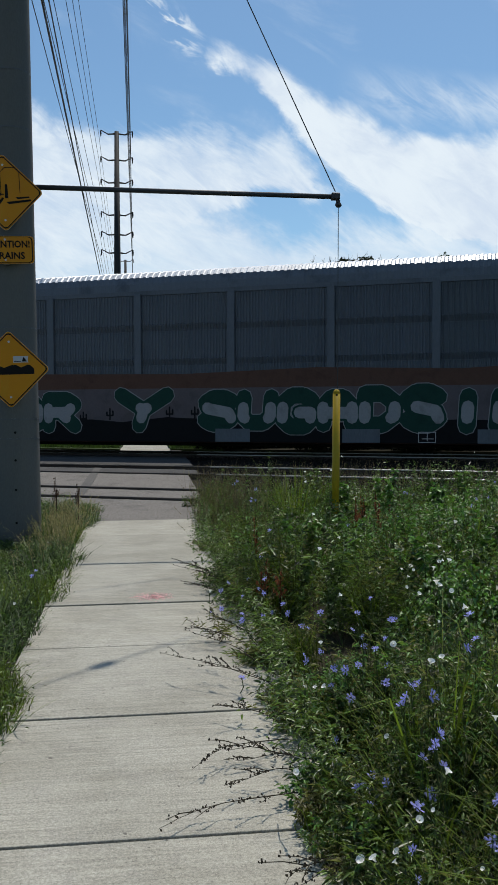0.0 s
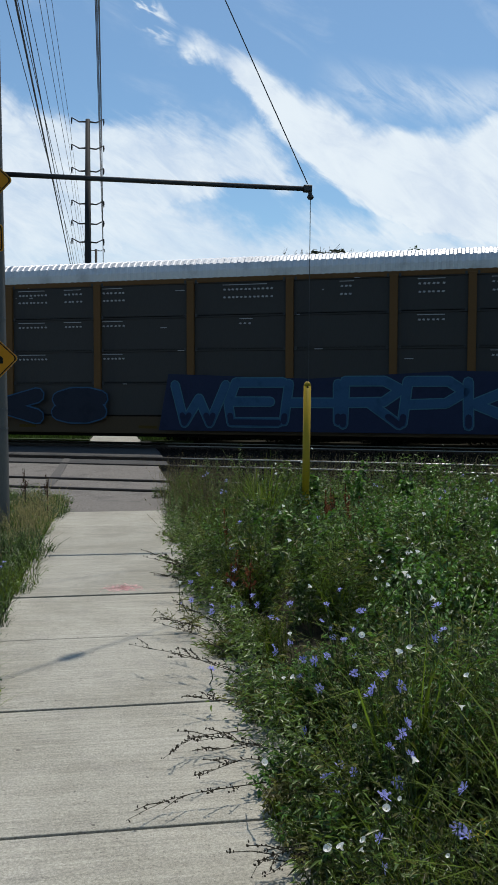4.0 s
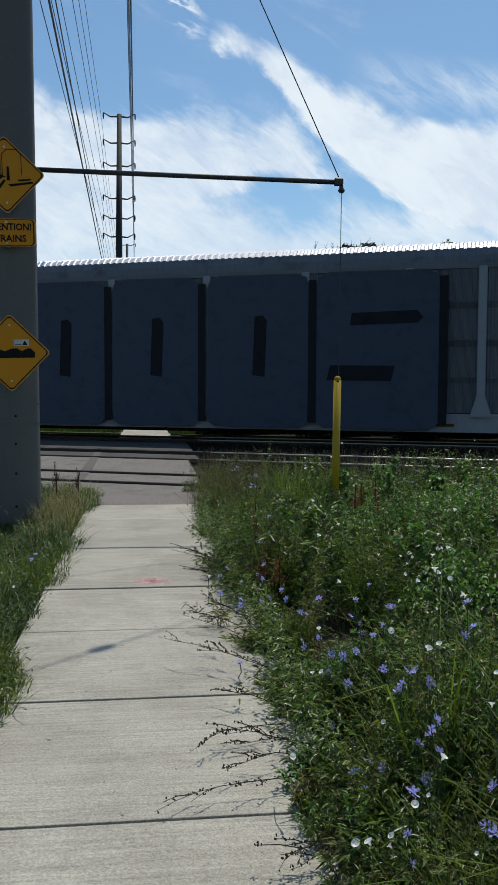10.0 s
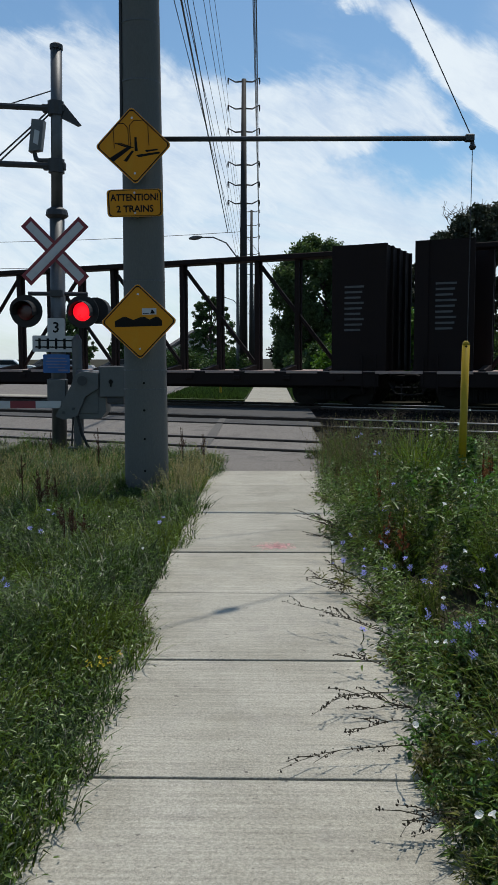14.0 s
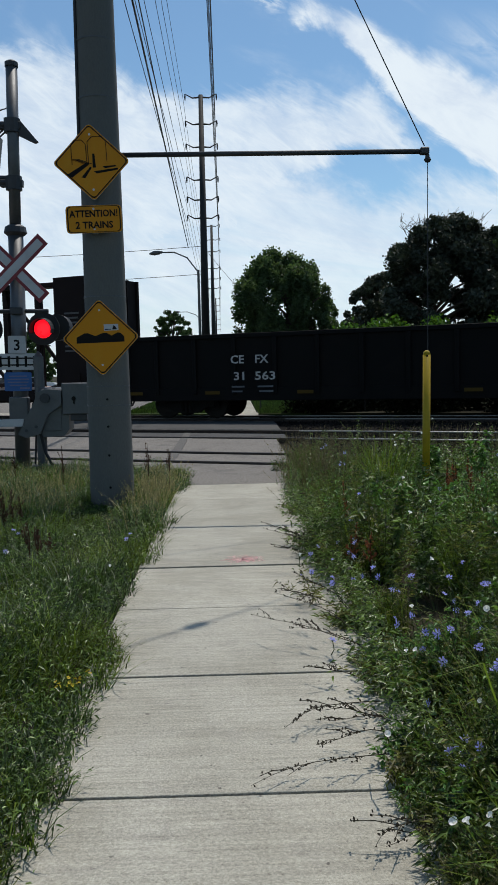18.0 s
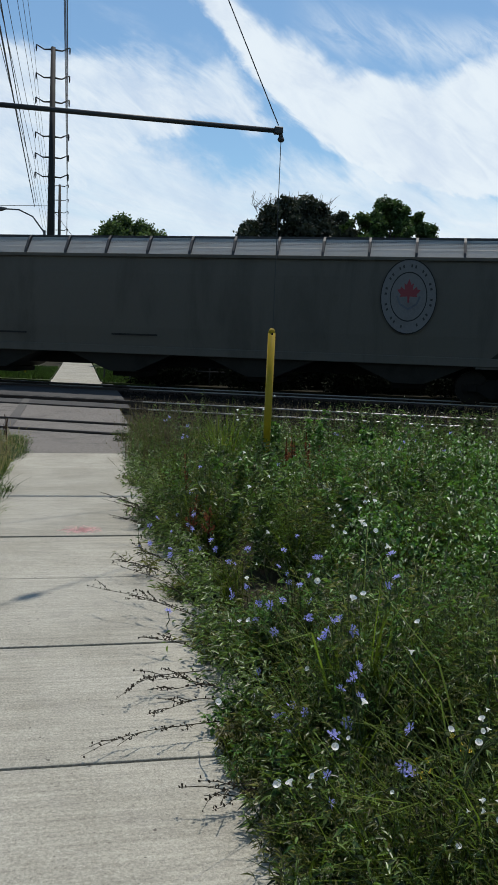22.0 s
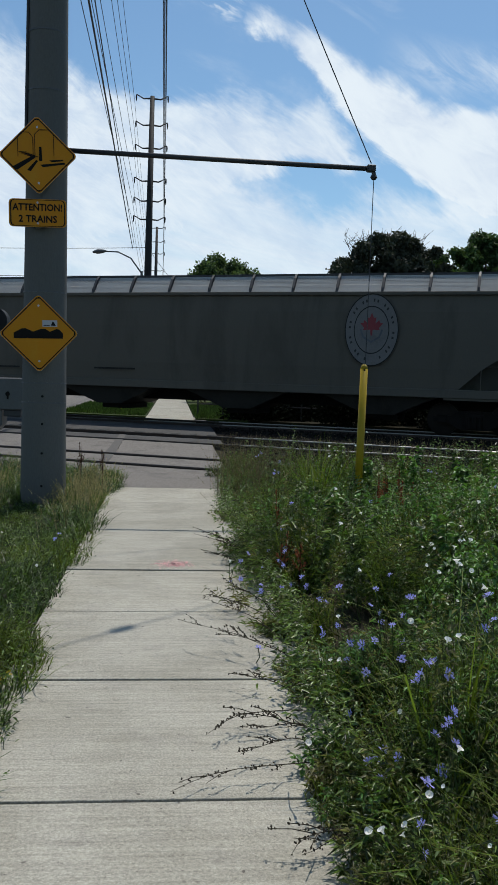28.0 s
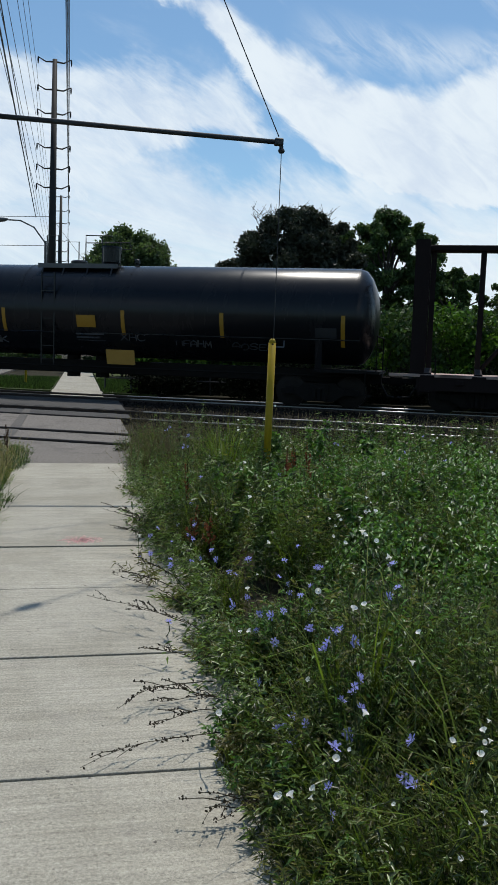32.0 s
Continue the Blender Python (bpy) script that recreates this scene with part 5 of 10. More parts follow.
def autorack(label, s0, s1, panel, post, end, roof="roof_steel", sill="rack_brown", ribs="v", bays=None, smooth_roof=False, posts=(-12.5, -9.75, -7.6, -4.6, -1.55, 1.5, 4.55, 7.55, 9.7, 12.5), ladders=False, rib_paint=None, hoods=None, cap=None, depth=1.0, gaps=False):
    """A closed car carrier: posts, panels, corrugated roof, end doors."""
    car = thing("autorack_car", label, "railway car", group="train cars")
    half = (s1 - s0) / 2 / SIZE - 0.52
    W = 1.56
    part("underframe", Shape().box(-half, half, -W + 0.06, W - 0.06, 0.5, 0.95, bev=0.03), "truck", car)
    part("side_sill", Shape().box(-half, half, -W - 0.02, -W + 0.06, 0.40, 0.93, bev=0.012), sill, car)
    part("centre_sill", Shape().box(-half, half, -0.45, 0.45, 0.26, 0.6, bev=0.03), "truck", car)
    part("brake_rigging", Shape().box(-half * 0.55, half * 0.5, -1.1, -0.5, 0.28, 0.55, bev=0.05), "truck", car)
    part("far_wall", Shape().box(-half, half, W - 0.05, W, 0.9, 5.1), panel, car)
    part("deck", Shape().box(-half, half, -W + 0.06, W - 0.06, 2.9, 3.0), "rack_dark", car)
    door = half - 12.5
    n = len(posts) - 1
    lo, hi = -1.36, 1.36
    prof = Shape()
    if ribs == "h":        # horizontal corrugation
        pts = []
        z = 0.95
        while z < 4.9:
            if 2.24 < z < 2.3 or 3.9 < z < 3.98:      # plain lapped belts that lean outwards
                pts += [(0.035, z), (-0.012, z + 0.36), (-0.03, z + 0.40)]
                z += 0.44
            elif any(abs(z - f) < 0.11 for f in (1.06, 1.74, 3.12, 3.78, 4.42, 4.82)):   # punched strips
                pts += [(0.0, z), (0.0, z + 0.15)]
                z += 0.16
            else:
                pts += [(0.0, z), (0.0, z + 0.06), (-0.028, z + 0.085), (-0.028, z + 0.125)]
                z += 0.15
        pts = [q for q in pts if q[1] < 4.97]
        pts.append((0.0, 4.98))
        m = len(pts)
        prof.add([(lo, d, z) for d, z in pts] + [(hi, d, z) for d, z in pts], [(a, a + 1, m + a + 1, m + a) for a in range(m - 1)])
    elif ribs == "v":      # fine upright ribs with three belts
        xs = []
        for k in range(30):
            a = lo + (hi - lo) * k / 30
            w = (hi - lo) / 30
            xs += [(a, 0.0), (a + w * 0.3, 0.0), (a + w * 0.5, -0.026 * depth), (a + w * 0.8, -0.026 * depth)]
        xs.append((hi, 0.0))
        levels = ((0.95, 0.0), (1.76, 0.0), (1.77, 0.03), (1.93, -0.02), (1.95, 0.0), (2.78, 0.0), (2.79, 0.045), (2.98, -0.03), (3.0, 0.0), (3.84, 0.0), (3.85, 0.045), (4.04, -0.03), (4.06, 0.0), (4.98, 0.0))
        m = len(xs)
        prof.add([(x, d + e, z) for z, e in levels for x, d in xs], [(r * m + a, r * m + a + 1, (r + 1) * m + a + 1, (r + 1) * m + a) for r in range(len(levels) - 1) for a in range(m - 1)])
    else:                  # plain tiers with lap seams
        prof.prism([(0.02, 0.02), (-0.012, 0.02), (-0.012, 0.94), (-0.032, 0.96), (-0.032, 1.0), (0.02, 1.0)], lo, hi, "x")
    mesh = prof.mesh("side_panel")
    gap_mesh = Shape().box(lo, lo + 0.03, -0.034, 0.0, 0.98, 4.93).box(hi - 0.03, hi, -0.034, 0.0, 0.98, 4.93).box(lo, hi, -0.034, 0.0, 4.90, 4.93).mesh("panel_gap") if gaps else None
    for k in range(n):
        x = (posts[k] + posts[k + 1]) / 2
        use, mat = mesh, panel
        if bays and k in bays:
            use, mat = mesh.copy(), bays[k]
            if gaps:
                use = Shape().box(lo, hi, -0.03, 0.0, 0.95, 4.98, bev=0.01).box(lo * 0.5 - 0.012, lo * 0.5 + 0.012, -0.036, -0.03, 1.0, 4.9).box(0.2, 0.224, -0.036, -0.03, 1.0, 4.9).mesh("bay_panel")
            use.materials.clear()
        wide = Matrix.Diagonal(((posts[k + 1] - posts[k] - 0.2) / (hi - lo), 1, 1, 1))
        for tier in (range(4) if ribs == "p" else (0,)):
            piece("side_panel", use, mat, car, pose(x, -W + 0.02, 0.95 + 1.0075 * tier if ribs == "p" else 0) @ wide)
        if gaps and k not in bays:
            piece("panel_gap", gap_mesh, "letter_black", car, pose(x, -W, 0) @ wide)
    brace = Shape().box(-0.115, 0.115, -0.09, 0.06, 0.88, 5.0, bev=0.012).prism([(-0.115, 1.45), (0.115, 1.45), (0.30, 0.84), (-0.30, 0.84)], -0.10, 0.0)
    post_mesh = brace.mesh("side_post")
    for k in range(n + 1):
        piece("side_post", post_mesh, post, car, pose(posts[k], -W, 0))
    part("top_rail", Shape().box(-half, half, -W - 0.03, -W + 0.08, 4.95, 5.10, bev=0.01), post if ribs == "p" or post in ("rack_yellow", "rack_brown") else panel, car)
    if ribs == "p":
        rng = random.Random(int(s0))
        bolts, slit_light = Shape(), Shape()
        for x in posts:
            for tier in range(5):
                z = 0.95 + 1.0075 * tier
                for d in (-0.17, 0.17):
                    bolts.box(x + d - 0.03, x + d + 0.03, -W - 0.05, -W - 0.01, z - 0.05, z + 0.05)
        # white-painted dashes imitate daylight through slits and glints at the seams
        for k in range(26):
            x, tier, w = rng.uniform(-12.2, 12.0), rng.randint(1, 4), rng.uniform(0.04, 0.3)
            z = 0.95 + 1.0075 * tier + rng.choice((-0.04, -0.25, -0.35))
            slit_light.box(x, x + w, -W - 0.024, -W - 0.014, z, z + 0.022)
        for x0, w, tiers in ((-10.8, 1.1, (4, 3)), (-7.0, 0.8, (4,)), (-4.3, 1.1, (4, 3, 2)), (-2.7, 0.7, (4, 3)), (-1.4, 0.8, (4, 3, 2)), (2.5, 1.6, (4,)), (3.0, 0.5, (3,)), (6.0, 0.5, (4,)), (8.2, 0.9, (4, 3)), (10.2, 1.2, (4, 2))):
            for tier in tiers:
                z = 0.95 + 1.0075 * tier
                slit_light.box(x0, x0 + w * 0.85, -W - 0.024, -W - 0.014, z - 0.13, z - 0.11)
                for row in (0.27, 0.5)[:tier - 2 if tier > 2 else 1]:
                    for j in range(int(w / 0.13)):
                        a = x0 + 0.13 * j + rng.uniform(0, 0.03)
                        slit_light.prism([(a, z - row), (a + 0.07, z - row - 0.02), (a + 0.09, z - row + 0.03), (a + 0.03, z - row + 0.045)], -W - 0.024, -W - 0.014)
        tagged(part("panel_bolts", bolts, "dark_steel", car), kind="stuff")
        tagged(part("pale_scuffs", slit_light, "letter_white", car, "white paint dashes for daylight through slits along the seams"), kind="stuff")
    # roof: curved, corrugated across
    curve = [(-1.58, 5.06), (-1.60, 5.30), (-1.56, 5.50), (-1.38, 5.66), (-0.9, 5.77), (0, 5.83), (0.9, 5.77), (1.38, 5.66), (1.56, 5.50), (1.60, 5.30), (1.58, 5.06)]
    s = Shape()
    cuts = 2 if smooth_roof else int(half * 2 / 0.21)
    xs = []
    for k in range(cuts):
        a = -half + 2 * half * k / cuts
        w = 2 * half / cuts
        xs += [(a, 0.0), (a + w * 0.35, 0.0), (a + w * 0.5, 0.02), (a + w * 0.85, 0.02)]
    if smooth_roof:
        xs = [(-half, 0)]
    xs.append((half, 0.0))
    def sheet(bow):
        m = len(bow)
        return Shape().add([(x, y * (1 + d * 0.3), z + d) for x, d in xs for y, z in bow], [(i * m + j, i * m + j + 1, (i + 1) * m + j + 1, (i + 1) * m + j) for i in range(len(xs) - 1) for j in range(m - 1)])

    low = 1 if smooth_roof else 2
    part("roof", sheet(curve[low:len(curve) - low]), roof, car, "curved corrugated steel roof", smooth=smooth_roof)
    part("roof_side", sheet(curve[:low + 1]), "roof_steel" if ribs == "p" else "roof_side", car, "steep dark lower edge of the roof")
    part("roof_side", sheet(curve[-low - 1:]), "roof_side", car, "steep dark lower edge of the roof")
    # end sections
    for side in (-1, 1):
        x0, x1 = sorted((half * side, (half - door) * side))
        e = part("end_panel", Shape().box(x0, x1 - 0.0, -W - 0.015, -W + 0.03, 0.93, 4.98, bev=0.01), end, car)
        mid = (x0 + x1) / 2
        for x in (mid - 0.38, mid + 0.38, mid + 0.02):
            part("seam", Shape().box(x - 0.012, x + 0.012, -W - 0.028, -W - 0.015, 1.0, 4.9), "dark_steel" if x < mid + 0.3 else end, e)
        hub = [(y * 1.012, z + 0.045) for y, z in curve]
        m = len(hub)
        long = 1.0 if smooth_roof else 0.75
        c0, c1 = sorted((half * side, (half - long) * side))
        part("roof_end_cap", Shape().add([(x, y, z) for x in (c0, c1) for y, z in hub], [(j, j + 1, m + j + 1, m + j) for j in range(m - 1)]), cap or end, car, "plain cap over the end of the roof")
        if hoods:
            h0, h1 = sorted(((half - 0.05) * side, (half - 2.45) * side))
            part("door_hood", Shape().box(h0, h1, -W - 0.14, -W, 4.93, 5.03, bev=0.01), hoods, car)
        part("sill_step", Shape().box(x0 + 0.1, x1 - 0.1, -W - 0.10, -W - 0.02, 0.86, 0.93, bev=0.01), end, car)
        part("end_door", Shape().prism([(-W, 1.1)] + [(y, z) for y, z in curve] + [(W, 1.1)], half * side - 0.06 * side, half * side, "x"), end, car)
        for y in (-1.1, -0.55, 0.0, 0.55, 1.1):
            part("end_rib", Shape().box(min(half * side, (half + 0.09) * side), max(half * side, (half + 0.09) * side), y - 0.08, y + 0.08, 1.15, 5.35, bev=0.02), rib_paint or end, car)
        if ladders:
            ladder(car, (half - 0.3) * side, -W - 0.07, 0.45, 4.9, end)
    for x in (-9.0, -4.0, 0.1, 3.3, 8.6):
        part("yellow_edge", Shape().box(x - 0.3, x + 0.3, -W - 0.028, -W - 0.02, 0.56, 0.65), "stripe_dim", car)
    for side in (-1, 1):
        part("yellow_edge", Shape().box(min((half - 1.9) * side, (half - 0.9) * side), max((half - 1.9) * side, (half - 0.9) * side), -W - 0.028, -W - 0.02, 0.55, 0.64), "stripe_dim", car)
    bogies(car, half - 2.7)
    couplers(car, half, half + 0.50)
    couple(car, s0, s1)
    return car, half, W


def hopper(label, s0, s1, paint, kinds=4, cut=1.9, top=2.75, foot=1.10):
    """A covered hopper: slightly bulging sides, running boards on the roof, sloped ends in open frames, bottom chutes."""
    car = thing("covered_hopper_car", label, "railway car", group="train cars")
    half = (s1 - s0) / 2 / SIZE - 0.42
    W = 1.55
    body = half - 0.15
    # cross-section of the bin side: bulged
    sec = [(-W + 0.03, foot + 0.20), (-W - 0.02, 1.9), (-W - 0.028, 2.35), (-W - 0.028, top), (-W - 0.026, 3.05 if top < 3.0 else 3.3), (-W + 0.0, 3.5), (-W + 0.07, 4.02)]
    s = Shape()
    for x0, x1 in ((-body, body),):
        for (y0, z0), (y1, z1) in zip(sec, sec[1:]):
            # the lower ends are cut back on a slope
            c0 = max(0.0, cut * min(1.0, (top - z0) / (top - 1.45)))
            c1 = max(0.0, cut * min(1.0, (top - z1) / (top - 1.45)))
            s.add([(x0 + c0, y0, z0), (x1 - c0, y0, z0), (x1 - c1, y1, z1), (x0 + c1, y1, z1)], [(0, 1, 2, 3)])
            s.add([(x0 + c0, -y0, z0), (x1 - c0, -y0, z0), (x1 - c1, -y1, z1), (x0 + c1, -y1, z1)], [(0, 3, 2, 1)])
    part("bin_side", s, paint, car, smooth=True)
    for side in (-1, 1):
        # end recess: grime, with the recess's shade put into the colour as well
        part("slope_sheet", Shape().add([((body - cut - 0.7) * side, -W + 0.06, 1.3), (body * side, -W + 0.06, top), (body * side, W - 0.06, top), ((body - cut - 0.7) * side, W - 0.06, 1.3)], [(0, 1, 2, 3)]), "slope_shade_grime", car)
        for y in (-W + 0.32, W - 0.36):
            part("bay_partition", Shape().prism([((body - cut - 0.75) * side, foot + 0.2), ((body - 0.62) * side, foot + 0.2), ((body - 0.62) * side, top + 0.1), ((body - 1.0) * side, top + 0.1)], y, y + 0.04), "slope_shade_grime", car)
        part("end_wall", Shape().box(min(body * side, (body - 0.04) * side), max(body * side, (body - 0.04) * side), -W + 0.02, W - 0.02, min(top, 2.7), 4.05), paint, car)
    roof = [(-W + 0.05, 4.0), (-W + 0.04, 4.08), (-1.2, 4.298), (-0.7, 4.466), (0, 4.517), (0.7, 4.466), (1.2, 4.298), (W - 0.04, 4.08), (W - 0.05, 4.0)]
    part("roof", Shape().prism(roof, -body - 0.03, body + 0.03, "x"), "hopper_roof", car)
    part("eave_angle", Shape().box(-body, body, -W - 0.02, -W + 0.08, 3.98, 4.08, bev=0.01), paint, car)
    part("side_sill", Shape().box(-half, half, -W - 0.04, -W + 0.10, foot, foot + 0.24, bev=0.015), paint, car)
    part("centre_sill", Shape().box(-half, half, -0.35, 0.35, 0.72, 1.10, bev=0.02), "truck", car)
    # running boards with open grating
    for y, w, z in ((-0.62, 0.30, 4.630), (0.0, 0.30, 4.630), (0.62, 0.30, 4.630), (-1.08, 0.05, 4.567), (1.08, 0.05, 4.567)):
        part("running_board", Shape().box(-half + 0.1, half - 0.1, y - w, y + w, z, 4.655), "galv" if w > 0.1 else "dark_steel", car)
    mesh_side = Shape()
    k = -half + 0.2
    while k < half - 0.2:
        mesh_side.add([(k, -1.10, 4.618), (k + 0.022, -1.10, 4.618), (k + 0.022, -1.50, 4.097), (k, -1.50, 4.097)], [(0, 1, 2, 3)])
        k += 0.05
    for j in range(13):
        y, z = -1.495 + 0.0315 * j, 4.104 + 0.0411 * j
        mesh_side.add([(-half + 0.2, y, z), (half - 0.2, y, z), (half - 0.2, y + 0.018, z + 0.028), (-half + 0.2, y + 0.018, z + 0.028)], [(0, 1, 2, 3)])
    tagged(part("grating_edge", mesh_side, "hopper_roof", car, "fine steel mesh below the running board"), kind="stuff")
    bracket = Shape().prism([(-1.14, 4.651), (-1.05, 4.651), (-1.08, 4.534), (-1.22, 4.433), (-1.45, 4.130), (-1.56, 4.08), (-1.52, 4.198), (-1.30, 4.517)], -0.035, 0.035, "x").mesh("board_bracket")
    count = int(half * 2 / 1.32)
    for k in range(count + 1):
        # brackets share the car's paint; dark steel colour paints in their shade
        piece("board_bracket", bracket, "dark_steel", car, pose(-half + 0.25 + (2 * half - 0.5) * k / count, 0, 0))
    # ends: posts, ladders, platforms
    for side in (-1, 1):
        x = half * side
        for y in (-W + 0.05, W - 0.05):
            part("corner_post", Shape().box(x - 0.06, x + 0.06, y - 0.06, y + 0.06, 1.1, 4.1), paint, car)
        part("end_platform", Shape().box(min(x, x - 2.4 * side), max(x, x - 2.4 * side), -W, W, 1.04, 1.12), paint, car)
        part("end_beam", Shape().box(x - 0.06, x + 0.06, -W, W, 2.7, 2.82).box(x - 0.06, x + 0.06, -W, W, 3.95, 4.07), paint, car)
        ladder(car, x - 0.32 * side, -W - 0.03, 1.1, 4.62, paint)
        ladder(car, x + 0.06 * side, -W + 0.45, 0.9, 4.62, paint, face="x")
        part("hand_rail", Shape().tube([(x - 0.7 * side, -W, 1.12), (x - 0.7 * side, -W, 2.0), (x - 1.4 * side, -W, 2.0), (x - 1.4 * side, -W, 1.12)], 0.018, 6), paint, car)
        part("brake_gear", Shape().box(min(x - 0.9 * side, x - 1.5 * side), max(x - 0.9 * side, x - 1.5 * side), -0.6, 0.2, 1.12, 1.7, bev=0.05).tube([(x - 0.4 * side, 0.5, 1.2), (x - 0.4 * side, 0.5, 2.4)], 0.25, 12), "truck", car)
        part("step", Shape().box(x - 0.45 * side - 0.2, x - 0.45 * side + 0.2, -W, -W + 0.2, 0.46, 0.50).tube([(x - 0.45 * side - 0.2, -W, 1.1), (x - 0.45 * side - 0.2, -W, 0.46)], 0.015, 5).tube([(x - 0.45 * side + 0.2, -W, 1.1), (x - 0.45 * side + 0.2, -W, 0.46)], 0.015, 5), paint, car)
        if paint == "hopper_grey":
            part("yellow_edge", Shape().box(min(x - 0.4 * side, x - 1.5 * side), max(x - 0.4 * side, x - 1.5 * side), -W - 0.048, -W - 0.04, foot + 0.07, foot + 0.16), "stripe_faded", car)
    # chutes under the bins; their shade is painted in as near-black
    pitch = (2 * (body - cut)) / kinds
    for k in range(kinds):
        x = -(body - cut) + pitch * (k + 0.5)
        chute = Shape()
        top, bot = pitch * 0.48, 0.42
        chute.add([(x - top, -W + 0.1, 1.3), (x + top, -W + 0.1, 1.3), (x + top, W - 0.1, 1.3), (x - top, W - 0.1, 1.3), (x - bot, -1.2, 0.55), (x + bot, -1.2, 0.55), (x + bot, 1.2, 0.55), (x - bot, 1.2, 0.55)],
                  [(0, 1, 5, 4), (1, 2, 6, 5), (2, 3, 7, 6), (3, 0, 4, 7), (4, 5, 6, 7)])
        c = part("chute", chute, "chute_shade_and_marks", car)
        part("chute_gate", Shape().box(x - 0.5, x + 0.5, -0.7, 0.7, 0.38, 0.55, bev=0.02), "truck", c)
    for x in (-body * 0.5, -body * 0.1, body * 0.26, body * 0.56) if paint == "hopper_grey" else ():
        part("yellow_edge", Shape().box(x - 0.45, x + 0.45, -W - 0.048, -W - 0.04, foot + 0.07, foot + 0.16), "stripe_dim", car)
    bogies(car, half - 1.55)
    couplers(car, half, half + 0.40)
    couple(car, s0, s1)
    return car, half, W


def on_drum(x0, x1, z0, z1, lift=0.012):
    """A plate that hugs the near side of the drum."""
    s = Shape()
    steps = 4
    ring = []
    for k in range(steps + 1):
        z = z0 + (z1 - z0) * k / steps - 0.10
        ring.append((-math.sqrt(1.45 ** 2 - (z - 2.72) ** 2), z))
    for (a, b), (c, d) in zip(ring, ring[1:]):
        s.add([(x0, a - lift, b), (x1, a - lift, b), (x1, c - lift, d), (x0, c - lift, d)], [(0, 1, 2, 3)])
    return s


def tilt_on(ob, z, lift=0.016):
    """Leans flat lettering against the drum at the height z."""
    z -= 0.10
    y = -math.sqrt(1.45 ** 2 - (z - 2.72) ** 2)
    ob.matrix_local = pose(ob.location.x, y - lift, z, math.degrees(math.asin((2.72 - z) / 1.45)))
    return ob


def tank(label, s0, s1, paint):
    """A tank car: a long drum with dished ends, dome platform, sill, stripes."""
    car = thing("tank_car", label, "railway car", group="train cars")
    half = (s1 - s0) / 2 / SIZE - 0.42
    R, CZ = 1.45, 2.72
    L = half - 0.75
    ends = [(L - 0.02 + 0.62 * math.sin(a), R * math.cos(a)) for a in [radians(d) for d in (0, 18, 36, 54, 70, 82, 90)]]
    path = [(-x, r) for x, r in ends[::-1]] + [(-L / 3, R), (L / 3, R)] + ends
    part("drum", Shape().tube([(x, 0, CZ) for x, r in path], [max(r, 0.02) for x, r in path], 40), paint, car, "round black tank shell", smooth=True)
    for x in (-L, -L * 0.6, -L * 0.2, L * 0.2, L * 0.6, L):
        part("weld_band", Shape().tube([(x - 0.03, 0, CZ), (x + 0.03, 0, CZ)], R + 0.008, 40, caps=False), paint, car, smooth=True)
    part("centre_sill", Shape().box(-half, half, -0.33, 0.33, 0.74, 1.15, bev=0.02), "truck", car)
    for side in (-1, 1):
        x = half * side
        part("end_platform", Shape().box(min(x, x - 1.9 * side), max(x, x - 1.9 * side), -1.5, 1.5, 1.06, 1.14), "truck", car)
        part("saddle", Shape().prism([(-1.25, 1.1), (1.25, 1.1), (1.35, 2.0), (0.9, 1.55), (0, 1.35), (-0.9, 1.55), (-1.35, 2.0)], (x - 1.9 * side), (x - 1.7 * side), "x"), paint, car)
        part("end_rail", Shape().tube([(x - 0.1 * side, -1.5, 1.1), (x - 0.1 * side, -1.5, 2.15), (x - 0.1 * side, 1.5, 2.15), (x - 0.1 * side, 1.5, 1.1)], 0.022, 6), "truck", car)
        part("hand_rail", Shape().tube([(x - 0.6 * side, -1.58, 2.0), (0.8 * side, -1.60, 2.0)], 0.016, 5), paint, car)
        part("corner_step", Shape().box(x - 0.4 * side - 0.2, x - 0.4 * side + 0.2, -1.5, -1.3, 0.42, 0.46).tube([(x - 0.4 * side, -1.5, 1.1), (x - 0.4 * side, -1.5, 0.44)], 0.02, 5), "truck", car)
    # valve housing, platform and rails
    top = CZ + R
    part("platform", Shape().box(-1.35, 1.25, -0.82, 0.82, top - 0.10, top - 0.06), "dark_steel", car)
    for x in (-1.2, -0.5, 0.3, 1.1):
        part("platform_bracket", Shape().tube([(x, -0.80, top - 0.1), (x, -1.0, top - 0.42)], 0.025, 5), "dark_steel", car)
    part("platform_edge", Shape().box(-1.38, 1.28, -0.86, -0.82, top - 0.16, top - 0.02), "galv", car, "grey platform edge")
    part("dome", Shape().tube([(0.75, 0, top - 0.08), (0.75, 0, top + 0.06), (0.75, 0, top + 0.10), (0.75, 0, top + 0.55)], [0.2, 0.26, 0.30, 0.31], 18), paint, car, "flared valve housing")
    part("dome_lid", Shape().tube([(0.75, 0, top + 0.55), (0.75, 0, top + 0.60)], [0.33, 0.31], 18), paint, car)
    part("manway", Shape().tube([(-0.35, 0, top - 0.05), (-0.35, 0, top + 0.12), (-0.35, 0, top + 0.16)], [0.28, 0.28, 0.2], 14), paint, car)
    part("vent_valve", Shape().tube([(1.62, 0, top - 0.04), (1.62, 0, top + 0.05), (1.62, 0, top + 0.08), (1.62, 0, top + 0.18), (1.62, 0, top + 0.22)], [0.06, 0.06, 0.10, 0.10, 0.06], 10), paint, car)
